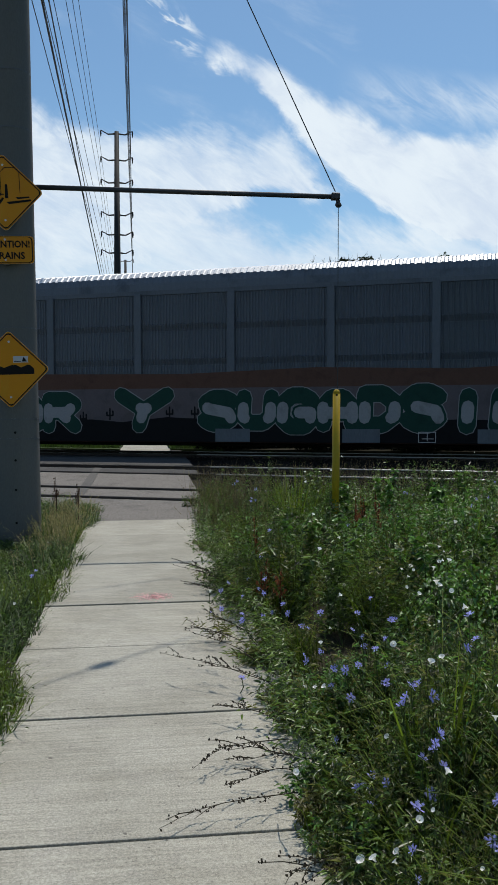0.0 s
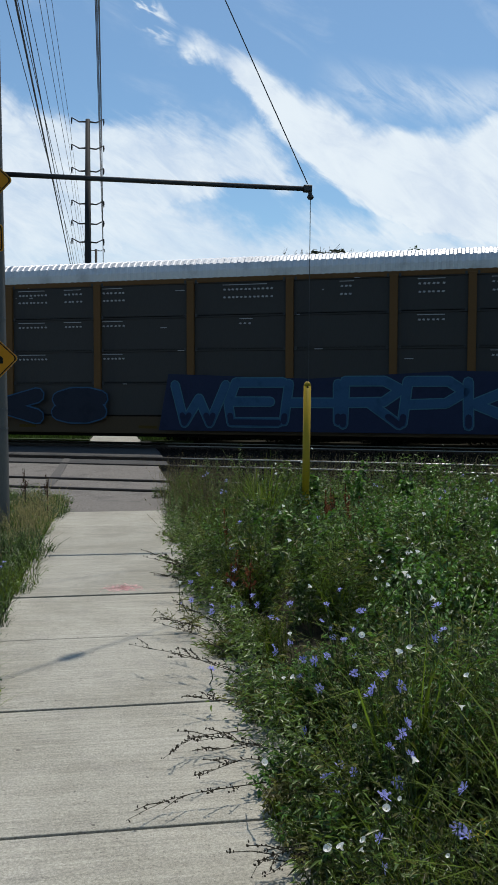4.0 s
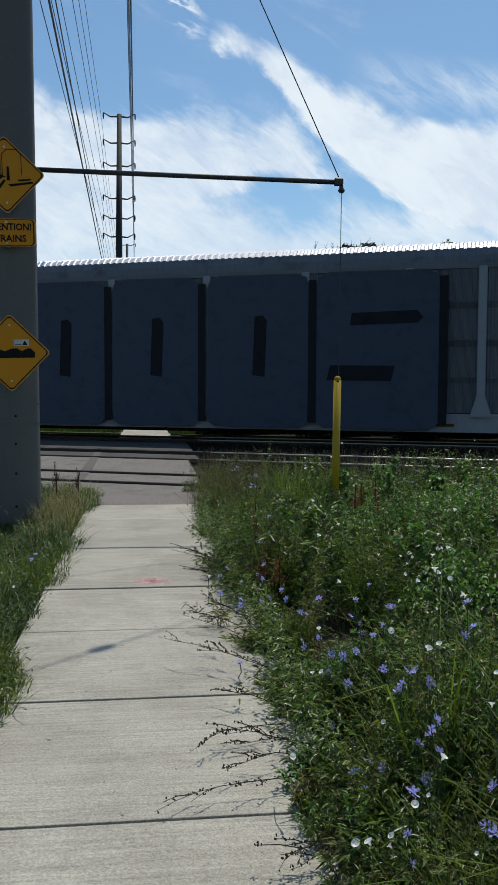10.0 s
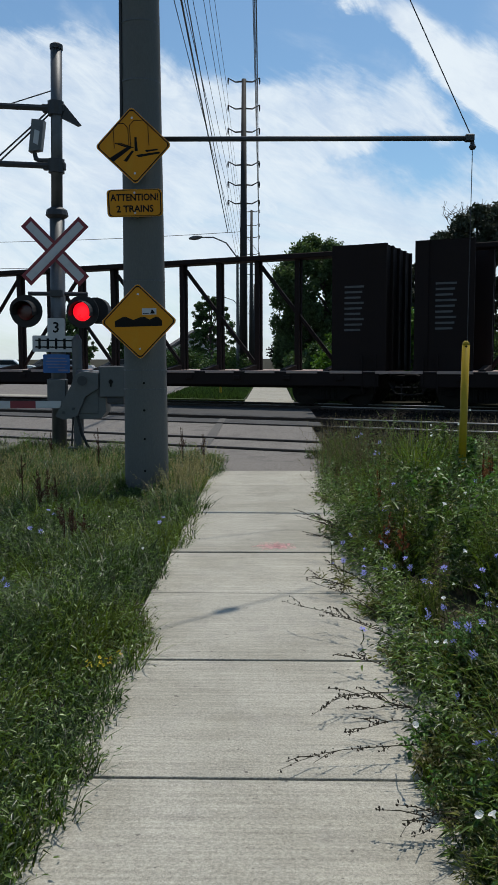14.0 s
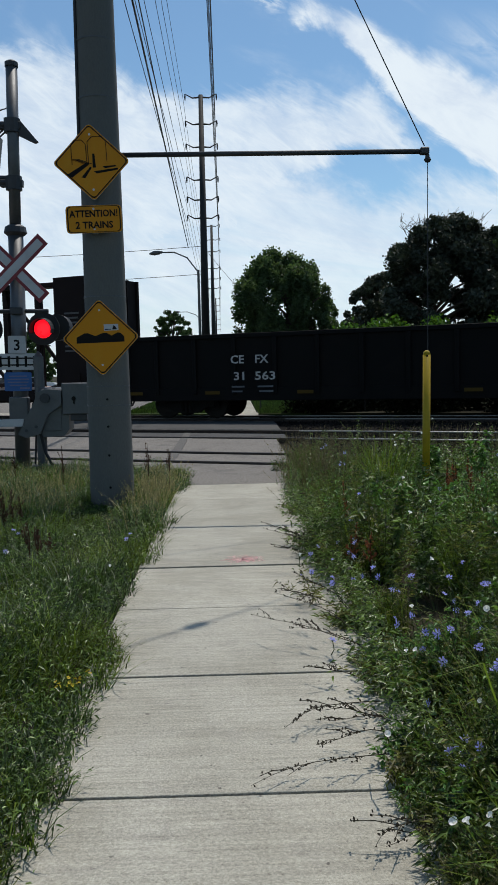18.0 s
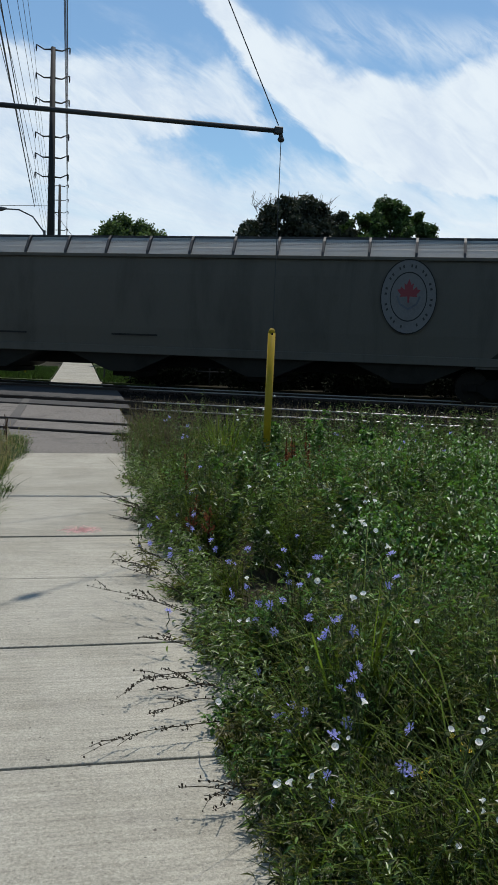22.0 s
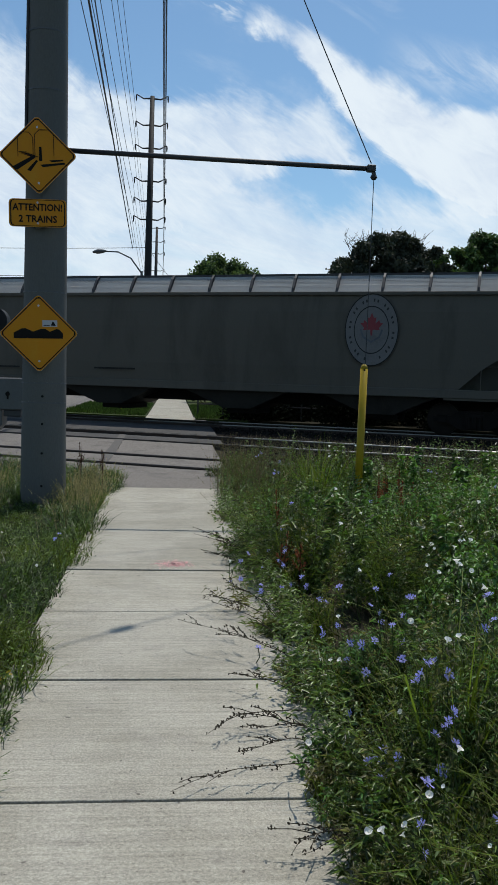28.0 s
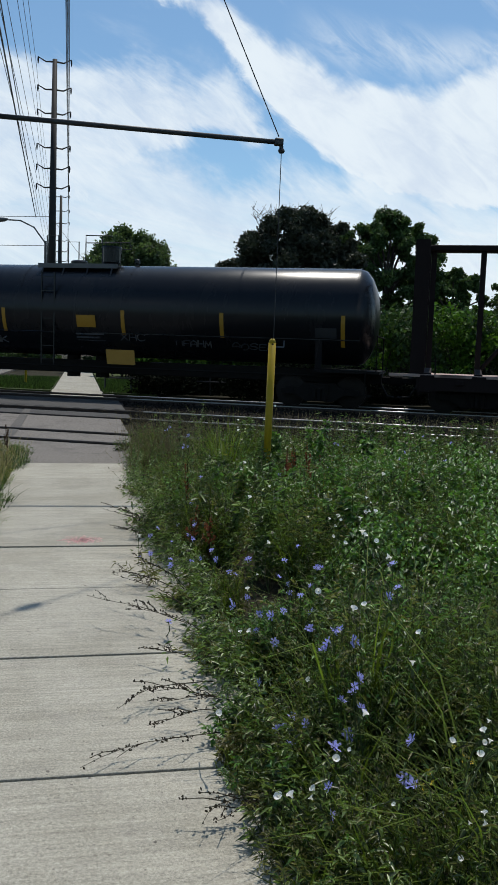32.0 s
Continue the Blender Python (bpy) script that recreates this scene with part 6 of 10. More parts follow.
    for y in (-0.78, 0.78):
        rail = Shape().tube([(-1.1, y, top - 0.08), (-1.1, y, top + 0.85), (-0.72, y, top + 0.85), (-0.72, y, top - 0.08)], 0.02, 5)
        rail.tube([(0.2, y, top + 0.62), (0.2, y, top + 0.85), (1.05, y, top + 0.83), (1.15, y, top + 0.62), (0.2, y, top + 0.62)], 0.018, 5).tube([(0.75, y, top + 0.84), (0.75, y, top - 0.08)], 0.018, 5).tube([(0.2, y, top + 0.62), (0.2, y, top - 0.08)], 0.018, 5)
        part("platform_rail", rail, "dark_steel", car)
    ladder(car, -0.75, -1.42, 1.0, CZ + R - 0.35, paint)
    for x in (-8.6, -5.0, -2.25, 1.7, 4.8, 8.4):
        part("yellow_stripe", on_drum(x - 0.06, x + 0.06, 2.08 if abs(x) < 8 else 1.9, 2.8), "stripe_yellow", car)
    for k in range(2):
        part("bottom_valve", Shape().tube([(-0.5 + k, 0, 0.6), (-0.5 + k, 0, 1.4)], 0.22, 10), "truck", car)
    part("brake_pipe", Shape().tube([(-half + 1, -0.9, 0.95), (half - 1, -0.9, 0.95)], 0.03, 5), "truck", car)
    bogies(car, half - 1.75)
    couplers(car, half, half + 0.40)
    couple(car, s0, s1)
    return car, half, R


def gondola(label, s0, s1, paint, top=2.62, inset=1.7, stripes=(-10.4, -7.6, -4.6, -2.5, 0.9, 3.8, 6.7, 9.7)):
    car = thing("gondola_car", label, "railway car", group="train cars")
    half = (s1 - s0) / 2 / SIZE - 0.42
    W = 1.5
    part("side_sheet", Shape().box(-half, half, -W, -W + 0.03, 1.0, top), paint, car)
    part("side_sheet", Shape().box(-half, half, W - 0.03, W, 1.0, top), paint, car)
    part("side_sheet", Shape().box(-half, -half + 0.04, -W + 0.03, W - 0.03, 1.0, top), paint, car)
    part("side_sheet", Shape().box(half - 0.04, half, -W + 0.03, W - 0.03, 1.0, top), paint, car)
    part("floor", Shape().box(-half, half, -W + 0.03, W - 0.03, 1.0, 1.08), paint, car)
    part("top_chord", Shape().box(-half, half, -W - 0.07, -W + 0.05, top - 0.1, top + 0.04, bev=0.015), paint, car)
    part("top_chord", Shape().box(-half, half, W - 0.05, W + 0.07, top - 0.1, top + 0.04, bev=0.015), paint, car)
    part("side_sill", Shape().box(-half, half, -W - 0.05, -W + 0.04, 0.60, 1.0, bev=0.015), paint, car)
    part("centre_sill", Shape().box(-half, half, -0.35, 0.35, 0.7, 1.0), "truck", car)
    rib = Shape().box(-0.07, 0.07, -0.09, 0.0, 0.8, top - 0.1, bev=0.015).mesh("side_rib")
    n = 13
    for k in range(n + 1):
        piece("side_rib", rib, paint, car, pose(-half + 0.1 + (2 * half - 0.2) * k / n, -W, 0))
    for x in stripes:
        if abs(x) < half:
            part("yellow_stripe", Shape().box(x - 0.05, x + 0.05, -W - 0.1, -W - 0.092, 0.75 if abs(x) > 9 else 0.72, 1.65 if abs(x) > 9 else 1.1), "stripe_yellow", car)
    for side in (-1, 1):
        ladder(car, (half - 0.3) * side, -W - 0.1, 0.5, top, paint)
    bogies(car, half - inset)
    couplers(car, half, half + 0.40)
    couple(car, s0, s1)
    return car, half, W


def centerbeam(label, s0, s1, paint, solid=True):
    """An empty centre-beam flat car: deck, a tall open truss along the middle, end bulkheads."""
    car = thing("centerbeam_flat_car", label, "railway car", group="train cars")
    half = (s1 - s0) / 2 / SIZE - 0.62
    top = 4.86
    part("deck", Shape().box(-half, half, -1.45, 1.45, 1.02, 1.12), "deck", car, "pale worn deck boards")
    part("side_sill", Shape().box(-half, half, -1.5, -1.38, 0.66, 1.10, bev=0.015), paint, car)
    part("side_sill", Shape().box(-half, half, 1.38, 1.5, 0.66, 1.10, bev=0.015), paint, car)
    part("centre_sill", Shape().box(-half, half, -0.35, 0.35, 0.55, 1.02), paint, car)
    part("top_chord", Shape().box(-half, half, -0.32, 0.32, top - 0.16, top, bev=0.02), paint, car)
    n = 17
    inner = half - 0.3
    pitch = 2 * inner / n
    at = [-inner + pitch * k for k in range(n + 1)]
    board = Shape().box(-0.44, 0.44, -0.03, 0.02, 0.0, 0.085, bev=0.006).mesh("deck_edge_board")
    for k, x in enumerate(at):
        for y in (-0.11, 0.11):
            part("truss_post", Shape().box(x - 0.075, x + 0.075, y - 0.05, y + 0.05, 1.1, top - 0.1), paint, car)
        part("deck_riser", Shape().prism([(-1.3, 1.12), (-0.35, 1.12), (-0.35, 1.3), (-1.3, 1.16)], x - 0.10, x + 0.10, "x"), paint, car)
        for d in (-0.45, 0.45):
            piece("deck_edge_board", board, "deck", car, pose(x + d * pitch, -1.5, 1.045))
    low, high = 1.18, top - 0.2
    runs = [((at[k], low), (at[k + 2], high)) for k in (1, 3, 5, 7)] + [((at[k], high), (at[k + 2], low)) for k in (8, 10, 12, 14)]
    for (x0, z0), (x1, z1) in runs:
        part("truss_diagonal", Shape().tube([(x0, 0, z0), (x1, 0, z1)], 0.07, 6), paint, car)
    for side in (-1, 1):
        x = half * side
        b = part("bulkhead", Shape().box(x - 0.12, x + 0.12, -1.45, 1.45, 1.12 if solid else top - 0.2, top), paint, car)
        for y in (-1.4, -0.7, 0.0, 0.7, 1.4) if solid else (-1.4, 1.4):
            part("bulkhead_rib", Shape().box(x - 0.2, x + 0.2, y - 0.06, y + 0.06, 1.12, top), paint, b)
        ladder(car, x - 0.3 * side, -1.5, 0.5, 1.6, paint)
        for y in (-1.42, 1.38) if solid else ():
            part("bulkhead_side", Shape().box(min(x, x - 1.5 * side), max(x, x - 1.5 * side), y, y + 0.04, 1.12, top), paint, b)
        panel_at = x - 0.75 * side
        for k in range(9 if solid else 0):
            tagged(part("small_lettering", Shape().box(panel_at - 0.35, panel_at + 0.25 - 0.05 * (k % 3), -1.426, -1.42, 3.6 - 0.16 * k, 3.66 - 0.16 * k), "flat_lettering", b), kind="stuff")
    winch = Shape().box(-0.12, 0.12, -0.08, 0.0, 0.84, 0.98, bev=0.02).mesh("strap_winch")
    for k in range(14):
        piece("strap_winch", winch, paint, car, pose(-half + 1.2 + (2 * half - 2.4) * k / 13, -1.5, 0))
    bogies(car, half - 1.7)
    couplers(car, half, half + 0.60)
    couple(car, s0, s1)
    return car, half, 1.5


GAPS = (-23.8, 5.65, 35.07, 64.46, 93.95, 123.32, 152.86, 175.5, 200.8, 226.1, 251.55, 269.85, 287.55, 307.8, 329.4, 351.4, 372.9, 392.9, 414.8, 433.8, 453.3, 472.5, 497.5)


def make_train():
    g = GAPS
    # first autorack: dusk scene with cacti behind fat letters
    c, h, W = autorack("grey steel autorack car, lower side covered in green graffiti", g[0], g[1], "rack_grey", "rack_grey", "rack_grey", sill="rack_maroon", hoods="rack_white")
    F = -W - 0.105
    part("painted_band", Shape().box(-12.4, h - 0.15, F, F + 0.006, 0.95, 2.0), "spray_dusk", c, "sprayed dusty pink-grey backdrop")
    part("painted_glow", Shape().prism([(-12.4, 2.0), (h - 0.15, 2.0), (h - 0.15, 2.3), (13.4, 2.5), (11, 2.6), (8, 2.45), (4, 2.55), (0, 2.42), (-6, 2.5), (-12.4, 2.4)], F, F + 0.006), "spray_sky", c, "sprayed dull red evening sky")
    part("stencil_box", brush([[(13.0, 3.2), (13.45, 3.2), (13.45, 3.52), (13.0, 3.52), (13.0, 3.2)]], 0.025, -W - 0.03), "letter_black", c)
    bars(c, 13.15, 2.99, [(0, 0.26)], "letter_white", -W - 0.03, height=0.1)
    part("painted_ridge", Shape().prism([(-12.4, 0.42), (h - 0.2, 0.42), (h - 0.2, 0.95), (14.1, 1.42), (13.3, 0.95), (12.9, 1.0), (12.2, 1.5), (11.2, 0.98), (8, 1.08), (5, 0.98), (0, 1.12), (-0.5, 1.15), (-2, 1.0), (-3, 1.08), (-12.4, 1.0)], F - 0.008, F - 0.002), "spray_black", c)
    cactus = [[(0, 0), (0, 0.32)], [(-0.1, 0.22), (-0.1, 0.12), (0.1, 0.12), (0.1, 0.25)]]
    for x, z in ((-2.4, 1.08), (-0.45, 1.12), (-3.3, 0.98), (0.35, 1.12), (12.3, 1.5), (13.1, 1.3)):
        part("painted_cactus", brush([[(x + a, z + b) for a, b in q] for q in cactus], 0.05, F - 0.004), "spray_black", c)
    for word, a, b, seed in (("MAR", -7.2, -3.4, 3), ("Y", -2.2, -0.35, 4), ("SUGADSIL", 0.5, 9.9, 5)):
        spray(c, word, a, b, 0.62, 2.08, F - 0.012, "spray_green", "spray_white", 0.46, 0.025, 0.05, ("spray_white", 1.12, 1.42), seed, lead=1.0)
    for x in (1.0, 4.75, 8.4):
        part("dull_plate", Shape().box(x, x + 1.05, F - 0.045, F - 0.04, 0.43, 0.81), "rack_grey", c)
    part("data_box", brush([[(6.85, 0.45), (7.3, 0.45), (7.3, 0.73), (6.85, 0.73), (6.85, 0.45)], [(7.08, 0.5), (7.08, 0.73)], [(6.95, 0.55), (7.25, 0.55)]], 0.02, F - 0.04), "letter_white", c)
    part("rust_plate", Shape().box(-12.1, -10.9, -W - 0.03, -W - 0.02, 3.9, 4.6), "sign_red", c)
    marker(c, "DUHERIK", 10.3, 12.1, 2.08, 2.32, F - 0.004, "spray_white", 0.025)

    # second autorack: striped shield, slogan, blue letters along its foot
    c, h, W = autorack("yellow and grey autorack car with blue graffiti along its foot", g[1], g[2], "rack_steel", "rack_yellow", "rack_yellow", sill="rack_brown", ribs="h", smooth_roof=True, posts=(-12.62, -9.61, -7.53, -4.5, -1.5, 1.5, 4.5, 7.53, 9.61, 12.62))
    F = -W - 0.105
    holes = Shape()
    for post, end in ((-12.62, -9.61), (-9.61, -7.53), (-7.53, -4.5), (-4.5, -1.5), (-1.5, 1.5), (1.5, 4.5), (4.5, 7.53), (7.53, 9.61), (9.61, 12.62)):
        for z in (1.01, 1.70, 2.10, 2.77, 3.08, 3.74, 4.38, 4.76):
            for group in range(3):
                x0 = post + 0.3 + (end - post - 0.5) * group / 3
                for k in range(5):
                    x = x0 + 0.13 * k
                    if x < end - 0.25:
                        for r in (0, 0.07):
                            holes.box(x, x + 0.05, -W - 0.014, -W - 0.012, z + r, z + r + 0.035)
    tagged(part("vent_holes", holes, "spray_black", c, "rows of small punched vent holes"), kind="stuff")
    shield = [(-0.55, 0.55), (-0.35, 0.68), (0, 0.80), (0.35, 0.68), (0.55, 0.55), (0.48, 0.3), (0.60, -0.3), (0.5, -0.62), (0, -0.85), (-0.5, -0.62), (-0.60, -0.3), (-0.48, 0.3)]
    x = -8.55
    part("shield_field", Shape().box(x - 0.9, x + 0.9, -W - 0.03, -W - 0.02, 3.02, 4.95), "rack_yellow", c)
    e = part("shield_emblem", Shape().prism([(x + a * 1.2, 3.97 + b) for a, b in shield], -W - 0.04, -W - 0.03), "sign_white", c, "striped shield emblem without lettering")
    part("shield_top", Shape().prism([(x - 0.6, 3.96), (x - 0.53, 4.28), (x - 0.59, 4.48), (x - 0.4, 4.6), (x, 4.72), (x + 0.4, 4.6), (x + 0.59, 4.48), (x + 0.53, 4.28), (x + 0.6, 3.96)], -W - 0.046, -W - 0.04), "navy_paint", e)
    for k in range(6):
        a = x - 0.60 + 0.224 * k
        part("shield_stripe", Shape().box(a, a + 0.085, -W - 0.046, -W - 0.04, 3.2 + 0.2 * (abs(k - 2.5) / 2.5) ** 2, 3.91), "sign_red", e)
    words("lettering", "BUILDING", 0.34, "letter_black", c, -5.65, -W - 0.045, 4.33, width=2.0)
    words("lettering", "AMERICA", 0.34, "letter_black", c, -3.3, -W - 0.045, 4.30, width=1.75)
    words("lettering", "ETTX  716645", 0.19, "spray_grey", c, -6.7, -W - 0.024, 0.57, width=2.85, bold=0.0)
    part("stencil_plate", Shape().box(-13.78, -12.84, -W - 0.036, -W - 0.03, 4.24, 4.47), "sign_white", c, "small white plate on the end panel")
    bars(c, -13.7, 4.34, [(0, 0.3), (0, 0.3)], "letter_black", -W - 0.037, gap=0.1, height=0.05)
    part("stencil_plate", Shape().box(-13.75, -13.42, -W - 0.036, -W - 0.03, 4.56, 4.74), "sign_white", c, "small white plate on the end panel")
    part("spray_splash", brush([[(-14.15, 1.55), (-14.0, 1.75), (-13.9, 1.5), (-14.1, 1.6)]], 0.05, -W - 0.036), "spray_grey", c)
    part("teal_haze", Shape().prism([(0.9, 0.95), (11, 0.95), (11.0, 1.7), (9.0, 1.75), (7.5, 2.0), (5, 1.75), (3, 1.85), (0.9, 1.4)], F, F + 0.004), "spray_teal", c, "thin teal overspray")
    part("blue_haze", Shape().prism([(-5.6, 0.45), (0.6, 0.45), (0.8, 1.4), (-1.2, 1.6), (-3.3, 2.0), (-5.4, 1.6)], F, F + 0.004), "spray_navyblue", c)
    for x in (0.17, 3.2, 6.9, 9.9):
        part("yellow_stripe", Shape().box(x - 0.27, x + 0.27, -W - 0.028, -W - 0.02, 0.56, 0.68), "stripe_yellow", c)
    spray(c, "CGNKE", -5.7, 0.9, 0.45, 2.2, F - 0.006, "spray_navyblue", "spray_grey", 0.46, 0.026, 0.2, None, 8, lead=1.02)
    spray(c, "KTN", 1.5, 4.8, 0.5, 1.75, F - 0.006, "spray_violetdark", "spray_black", 0.32, 0.045, 0.15, None, 18, lead=1.1)
    spray(c, "CO", 4.9, 8.7, 0.5, 1.65, F - 0.006, "spray_violetdark", "spray_black", 0.42, 0.05, 0.05, None, 19, lead=1.1)
    part("pale_bubble", Shape().prism([(6.9 + 0.42 * math.cos(k * 0.35), 1.25 + 0.36 * math.sin(k * 0.35)) for k in range(18)], F - 0.034, F - 0.03), "spray_violet", c)
    marker(c, "SRLHIDC", -7.3, -4.8, 1.15, 1.5, -W - 0.036, "spray_black", 0.04, seed=5)

    # third autorack: dark panels, bright blue letters
    c, h, W = autorack("yellow autorack car with dark panels and blue graffiti", g[2], g[3], "rack_dark", "rack_yellow", "rack_tan", ribs="p", sill="rack_brown", hoods="rack_tan", cap="roof_steel")
    F = -W - 0.105
    part("blue_haze", Shape().prism([(0.5, 0.5), (13.3, 0.5), (13.1, 1.7), (12.4, 2.1), (9, 2.2), (5, 2.0), (0.8, 2.15)], F, F + 0.004), "spray_navyblue", c, "dark blue sprayed ground")
    spray(c, "WEHRPKN", 0.9, 12.6, 0.55, 2.08, F - 0.006, "spray_blue", "spray_cyan", 0.24, 0.03, 0.1, ("spray_navyblue", 0.6, 0.95), 21, lead=1.05)
    spray(c, "DYNKS", -11.5, -1.0, 0.6, 1.9, F - 0.006, "spray_navy", "spray_blue", 0.42, 0.04, 0.1, None, 22)
    part("pale_plate", Shape().box(13.05, 13.75, -W - 0.04, -W - 0.03, 2.2, 2.9), "rack_brown", c)

    # fourth autorack
    c, h, W = autorack("yellow autorack car with dark panels and pale blue graffiti", g[3], g[4], "rack_dark", "rack_yellow", "rack_yellow", ribs="p", sill="rack_brown", hoods="rack_yellow", cap="roof_steel")
    F = -W - 0.105
    x = -6.1
    e = part("railway_logo_panel", Shape().box(x - 1.3, x + 1.3, -W - 0.04, -W - 0.02, 3.0, 4.0), "rack_yellow", c, "yellow panel with a black worm-shaped emblem")
    part("emblem", brush([[(x - 0.7, 3.36), (x - 0.45, 3.36), (x - 0.3, 3.7), (x - 0.05, 3.7), (x + 0.1, 3.36), (x + 0.35, 3.36), (x + 0.5, 3.7), (x + 0.72, 3.7)]], 0.13, -W - 0.04), "letter_black", e, "plain black wavy emblem")
    bars(c, x - 1.6, 0.66, [(0, 1.6)], "letter_black", -W - 0.024, height=0.14)
    marker(c, "ESE", -6.9, -4.9, 1.0, 1.7, -W - 0.036, "spray_grey", 0.035, seed=32)
    marker(c, "OUI", -4.3, -3.3, 1.05, 1.6, -W - 0.036, "spray_grey", 0.04, seed=33)
    part("blue_haze", Shape().prism([(-3.0, 0.85), (1.5, 0.85), (1.45, 1.9), (-2.9, 1.85)], F, F + 0.004), "spray_navyblue", c)
    spray(c, "NAS", -3.0, 1.5, 0.82, 2.03, F - 0.006, "spray_lagoon", "spray_black", 0.30, 0.04, 0.1, ("spray_cyan", 0.95, 1.15), 31, lead=1.05)
    part("grey_haze", Shape().prism([(1.7, 0.85), (7.2, 0.75), (7.6, 0.95), (6.4, 1.85), (2.6, 1.9)], F, F + 0.004), "spray_dim", c, "worn dull grey overspray")
    spray(c, "HSK", 1.9, 6.9, 0.82, 1.9, F - 0.006, "spray_dim", "spray_slate", 0.22, 0.04, 0.5, None, 36, lead=1.0)
    part("blue_foot", Shape().prism([(5.9, 0.8), (7.3, 0.42), (7.5, 0.5), (6.8, 0.95)], F - 0.012, F - 0.008), "spray_slate", c)
    marker(c, "XHEKSA", 7.8, 12.0, 1.0, 1.9, -W - 0.036, "spray_dim", 0.04, seed=35)

    # fifth autorack: grey panels, brown bays, a big word
    c, h, W = autorack("brown autorack car with grey panels and white lettered graffiti", g[4], g[5], "rack_grey", "rack_yellow", "rack_yellow", sill="rack_brown", bays={1: "rack_yellow", 7: "rack_yellow"}, rib_paint="rack_white", depth=0.4, gaps=True)
    F = -W - 0.105
    spray(c, "BRBB", -12.4, -10.5, 0.75, 1.88, F, "spray_pale", "spray_black", 0.2, 0.04, 0.05, None, 41, lead=1.05)
    part("teal_haze", Shape().prism([(-8.2, 0.9), (-6.5, 0.6), (-6.4, 1.5), (-7.2, 1.75)], F, F + 0.004), "spray_teal", c)
    shards = ([(-7.9, 0.75), (-7.2, 1.1), (-6.9, 0.8), (-6.4, 1.2), (-6.5, 1.7), (-7.0, 1.5), (-7.3, 1.75), (-7.45, 1.3)], [(-6.6, 1.5), (-5.9, 1.7), (-5.6, 2.0), (-6.3, 1.9)],
              [(-2.9, 1.55), (-2.3, 1.9), (-2.2, 1.6), (-1.6, 2.0), (-1.75, 1.5), (-1.2, 2.0), (-0.95, 1.7), (-0.9, 1.3), (-0.3, 1.25), (-0.75, 0.9), (-0.2, 0.75), (-1.2, 0.55), (-1.6, 0.95), (-2.2, 1.2)])
    for k, pts in enumerate(shards):
        e = part("green_shards", Shape().prism(pts, F - 0.002 - 0.002 * k, F), "spray_green", c, "dark green sprayed shards")
        part("pale_edge", brush([pts[len(pts) // 2:] + pts[:1]], 0.035, F - 0.012), "spray_grey", e)
    spray(c, "COLS", -6.5, -2.7, 0.72, 1.95, F - 0.014, "spray_pale", "spray_black", 0.36, 0.05, 0.05, None, 45, lead=1.0)
    e = part("round_tag", Shape().prism([(-2.35 + 0.42 * math.cos(k * 0.3927), 1.1 + 0.42 * math.sin(k * 0.3927)) for k in range(16)], F - 0.04, F - 0.036), "spray_pale", c, "round pale tag with a dark rim")
    part("tag_rim", brush([[(-2.35 + 0.42 * math.cos(k * 0.3927), 1.1 + 0.42 * math.sin(k * 0.3927)) for k in range(17)]], 0.045, F - 0.044), "spray_black", e)
    part("tag_scribble", brush([[(-2.6, 1.2), (-2.5, 1.3), (-2.45, 1.15), (-2.35, 1.3), (-2.25, 1.16), (-2.1, 1.28)], [(-2.58, 0.92), (-2.45, 1.04), (-2.4, 0.9), (-2.25, 1.04), (-2.1, 0.92)]], 0.04, F - 0.044), "spray_black", e)
    part("teal_haze", Shape().prism([(1.8, 0.6), (3.2, 0.75), (3.3, 1.6), (2.2, 1.7), (1.75, 1.2)], F, F + 0.004), "spray_teal", c)
    part("teal_haze", Shape().prism([(5.7, 0.8), (6.9, 0.95), (6.7, 1.5), (5.9, 1.6)], F, F + 0.004), "spray_teal", c)
    marker(c, "MTXHS", -0.2, 1.3, 0.95, 1.6, F - 0.006, "spray_black", 0.05, seed=46)
    big = [[(2.5, 2.05), (2.32, 0.95), (1.95, 0.78)], [(2.32, 0.95), (3.1, 0.85), (3.9, 0.72)],
           [(3.9, 1.5), (3.35, 1.45), (3.2, 1.1), (3.6, 0.95), (3.95, 1.25)], [(4.0, 1.55), (3.95, 0.95)],
           [(4.85, 1.3), (4.45, 1.42), (4.25, 1.1), (4.6, 0.93), (4.9, 1.15)], [(5.12, 1.98), (4.88, 0.98)],
           [(5.35, 1.5), (5.4, 1.08), (5.75, 1.05)], [(5.95, 1.5), (5.75, 0.7), (5.55, 0.42)]]
    e = part("graffiti_word", brush(big, 0.50, F - 0.01), "spray_white", c, "big dark word with a white outline")
    part("word_fill", brush(big, 0.36, F - 0.03), "spray_browndark", e)
    part("orange_emblem", Shape().prism([(4.75, 3.35), (6.9, 3.42), (7.2, 3.62), (5.0, 3.6)], -W - 0.036, -W - 0.03), "spray_flame", c)
    part("emblem_underline", Shape().prism([(4.7, 3.2), (6.9, 3.3), (7.0, 3.36), (4.7, 3.3)], -W - 0.036, -W - 0.03), "letter_black", c)
    marker(c, "SOMMKN", 10.8, 12.3, 1.35, 1.75, -W - 0.036, "spray_black", 0.04, seed=43)
    marker(c, "SHMRM", 10.9, 12.2, 1.0, 1.35, -W - 0.036, "spray_black", 0.04, seed=47)
    bars(c, 7.15, 0.95, [(0, 0.7), (0, 0.9)], "letter_white", -W - 0.036, gap=0.1, height=0.06)
    words("lettering", "CTTX", 0.18, "flat_lettering", c, -5.75, -W - 0.024, 0.5, width=0.95)
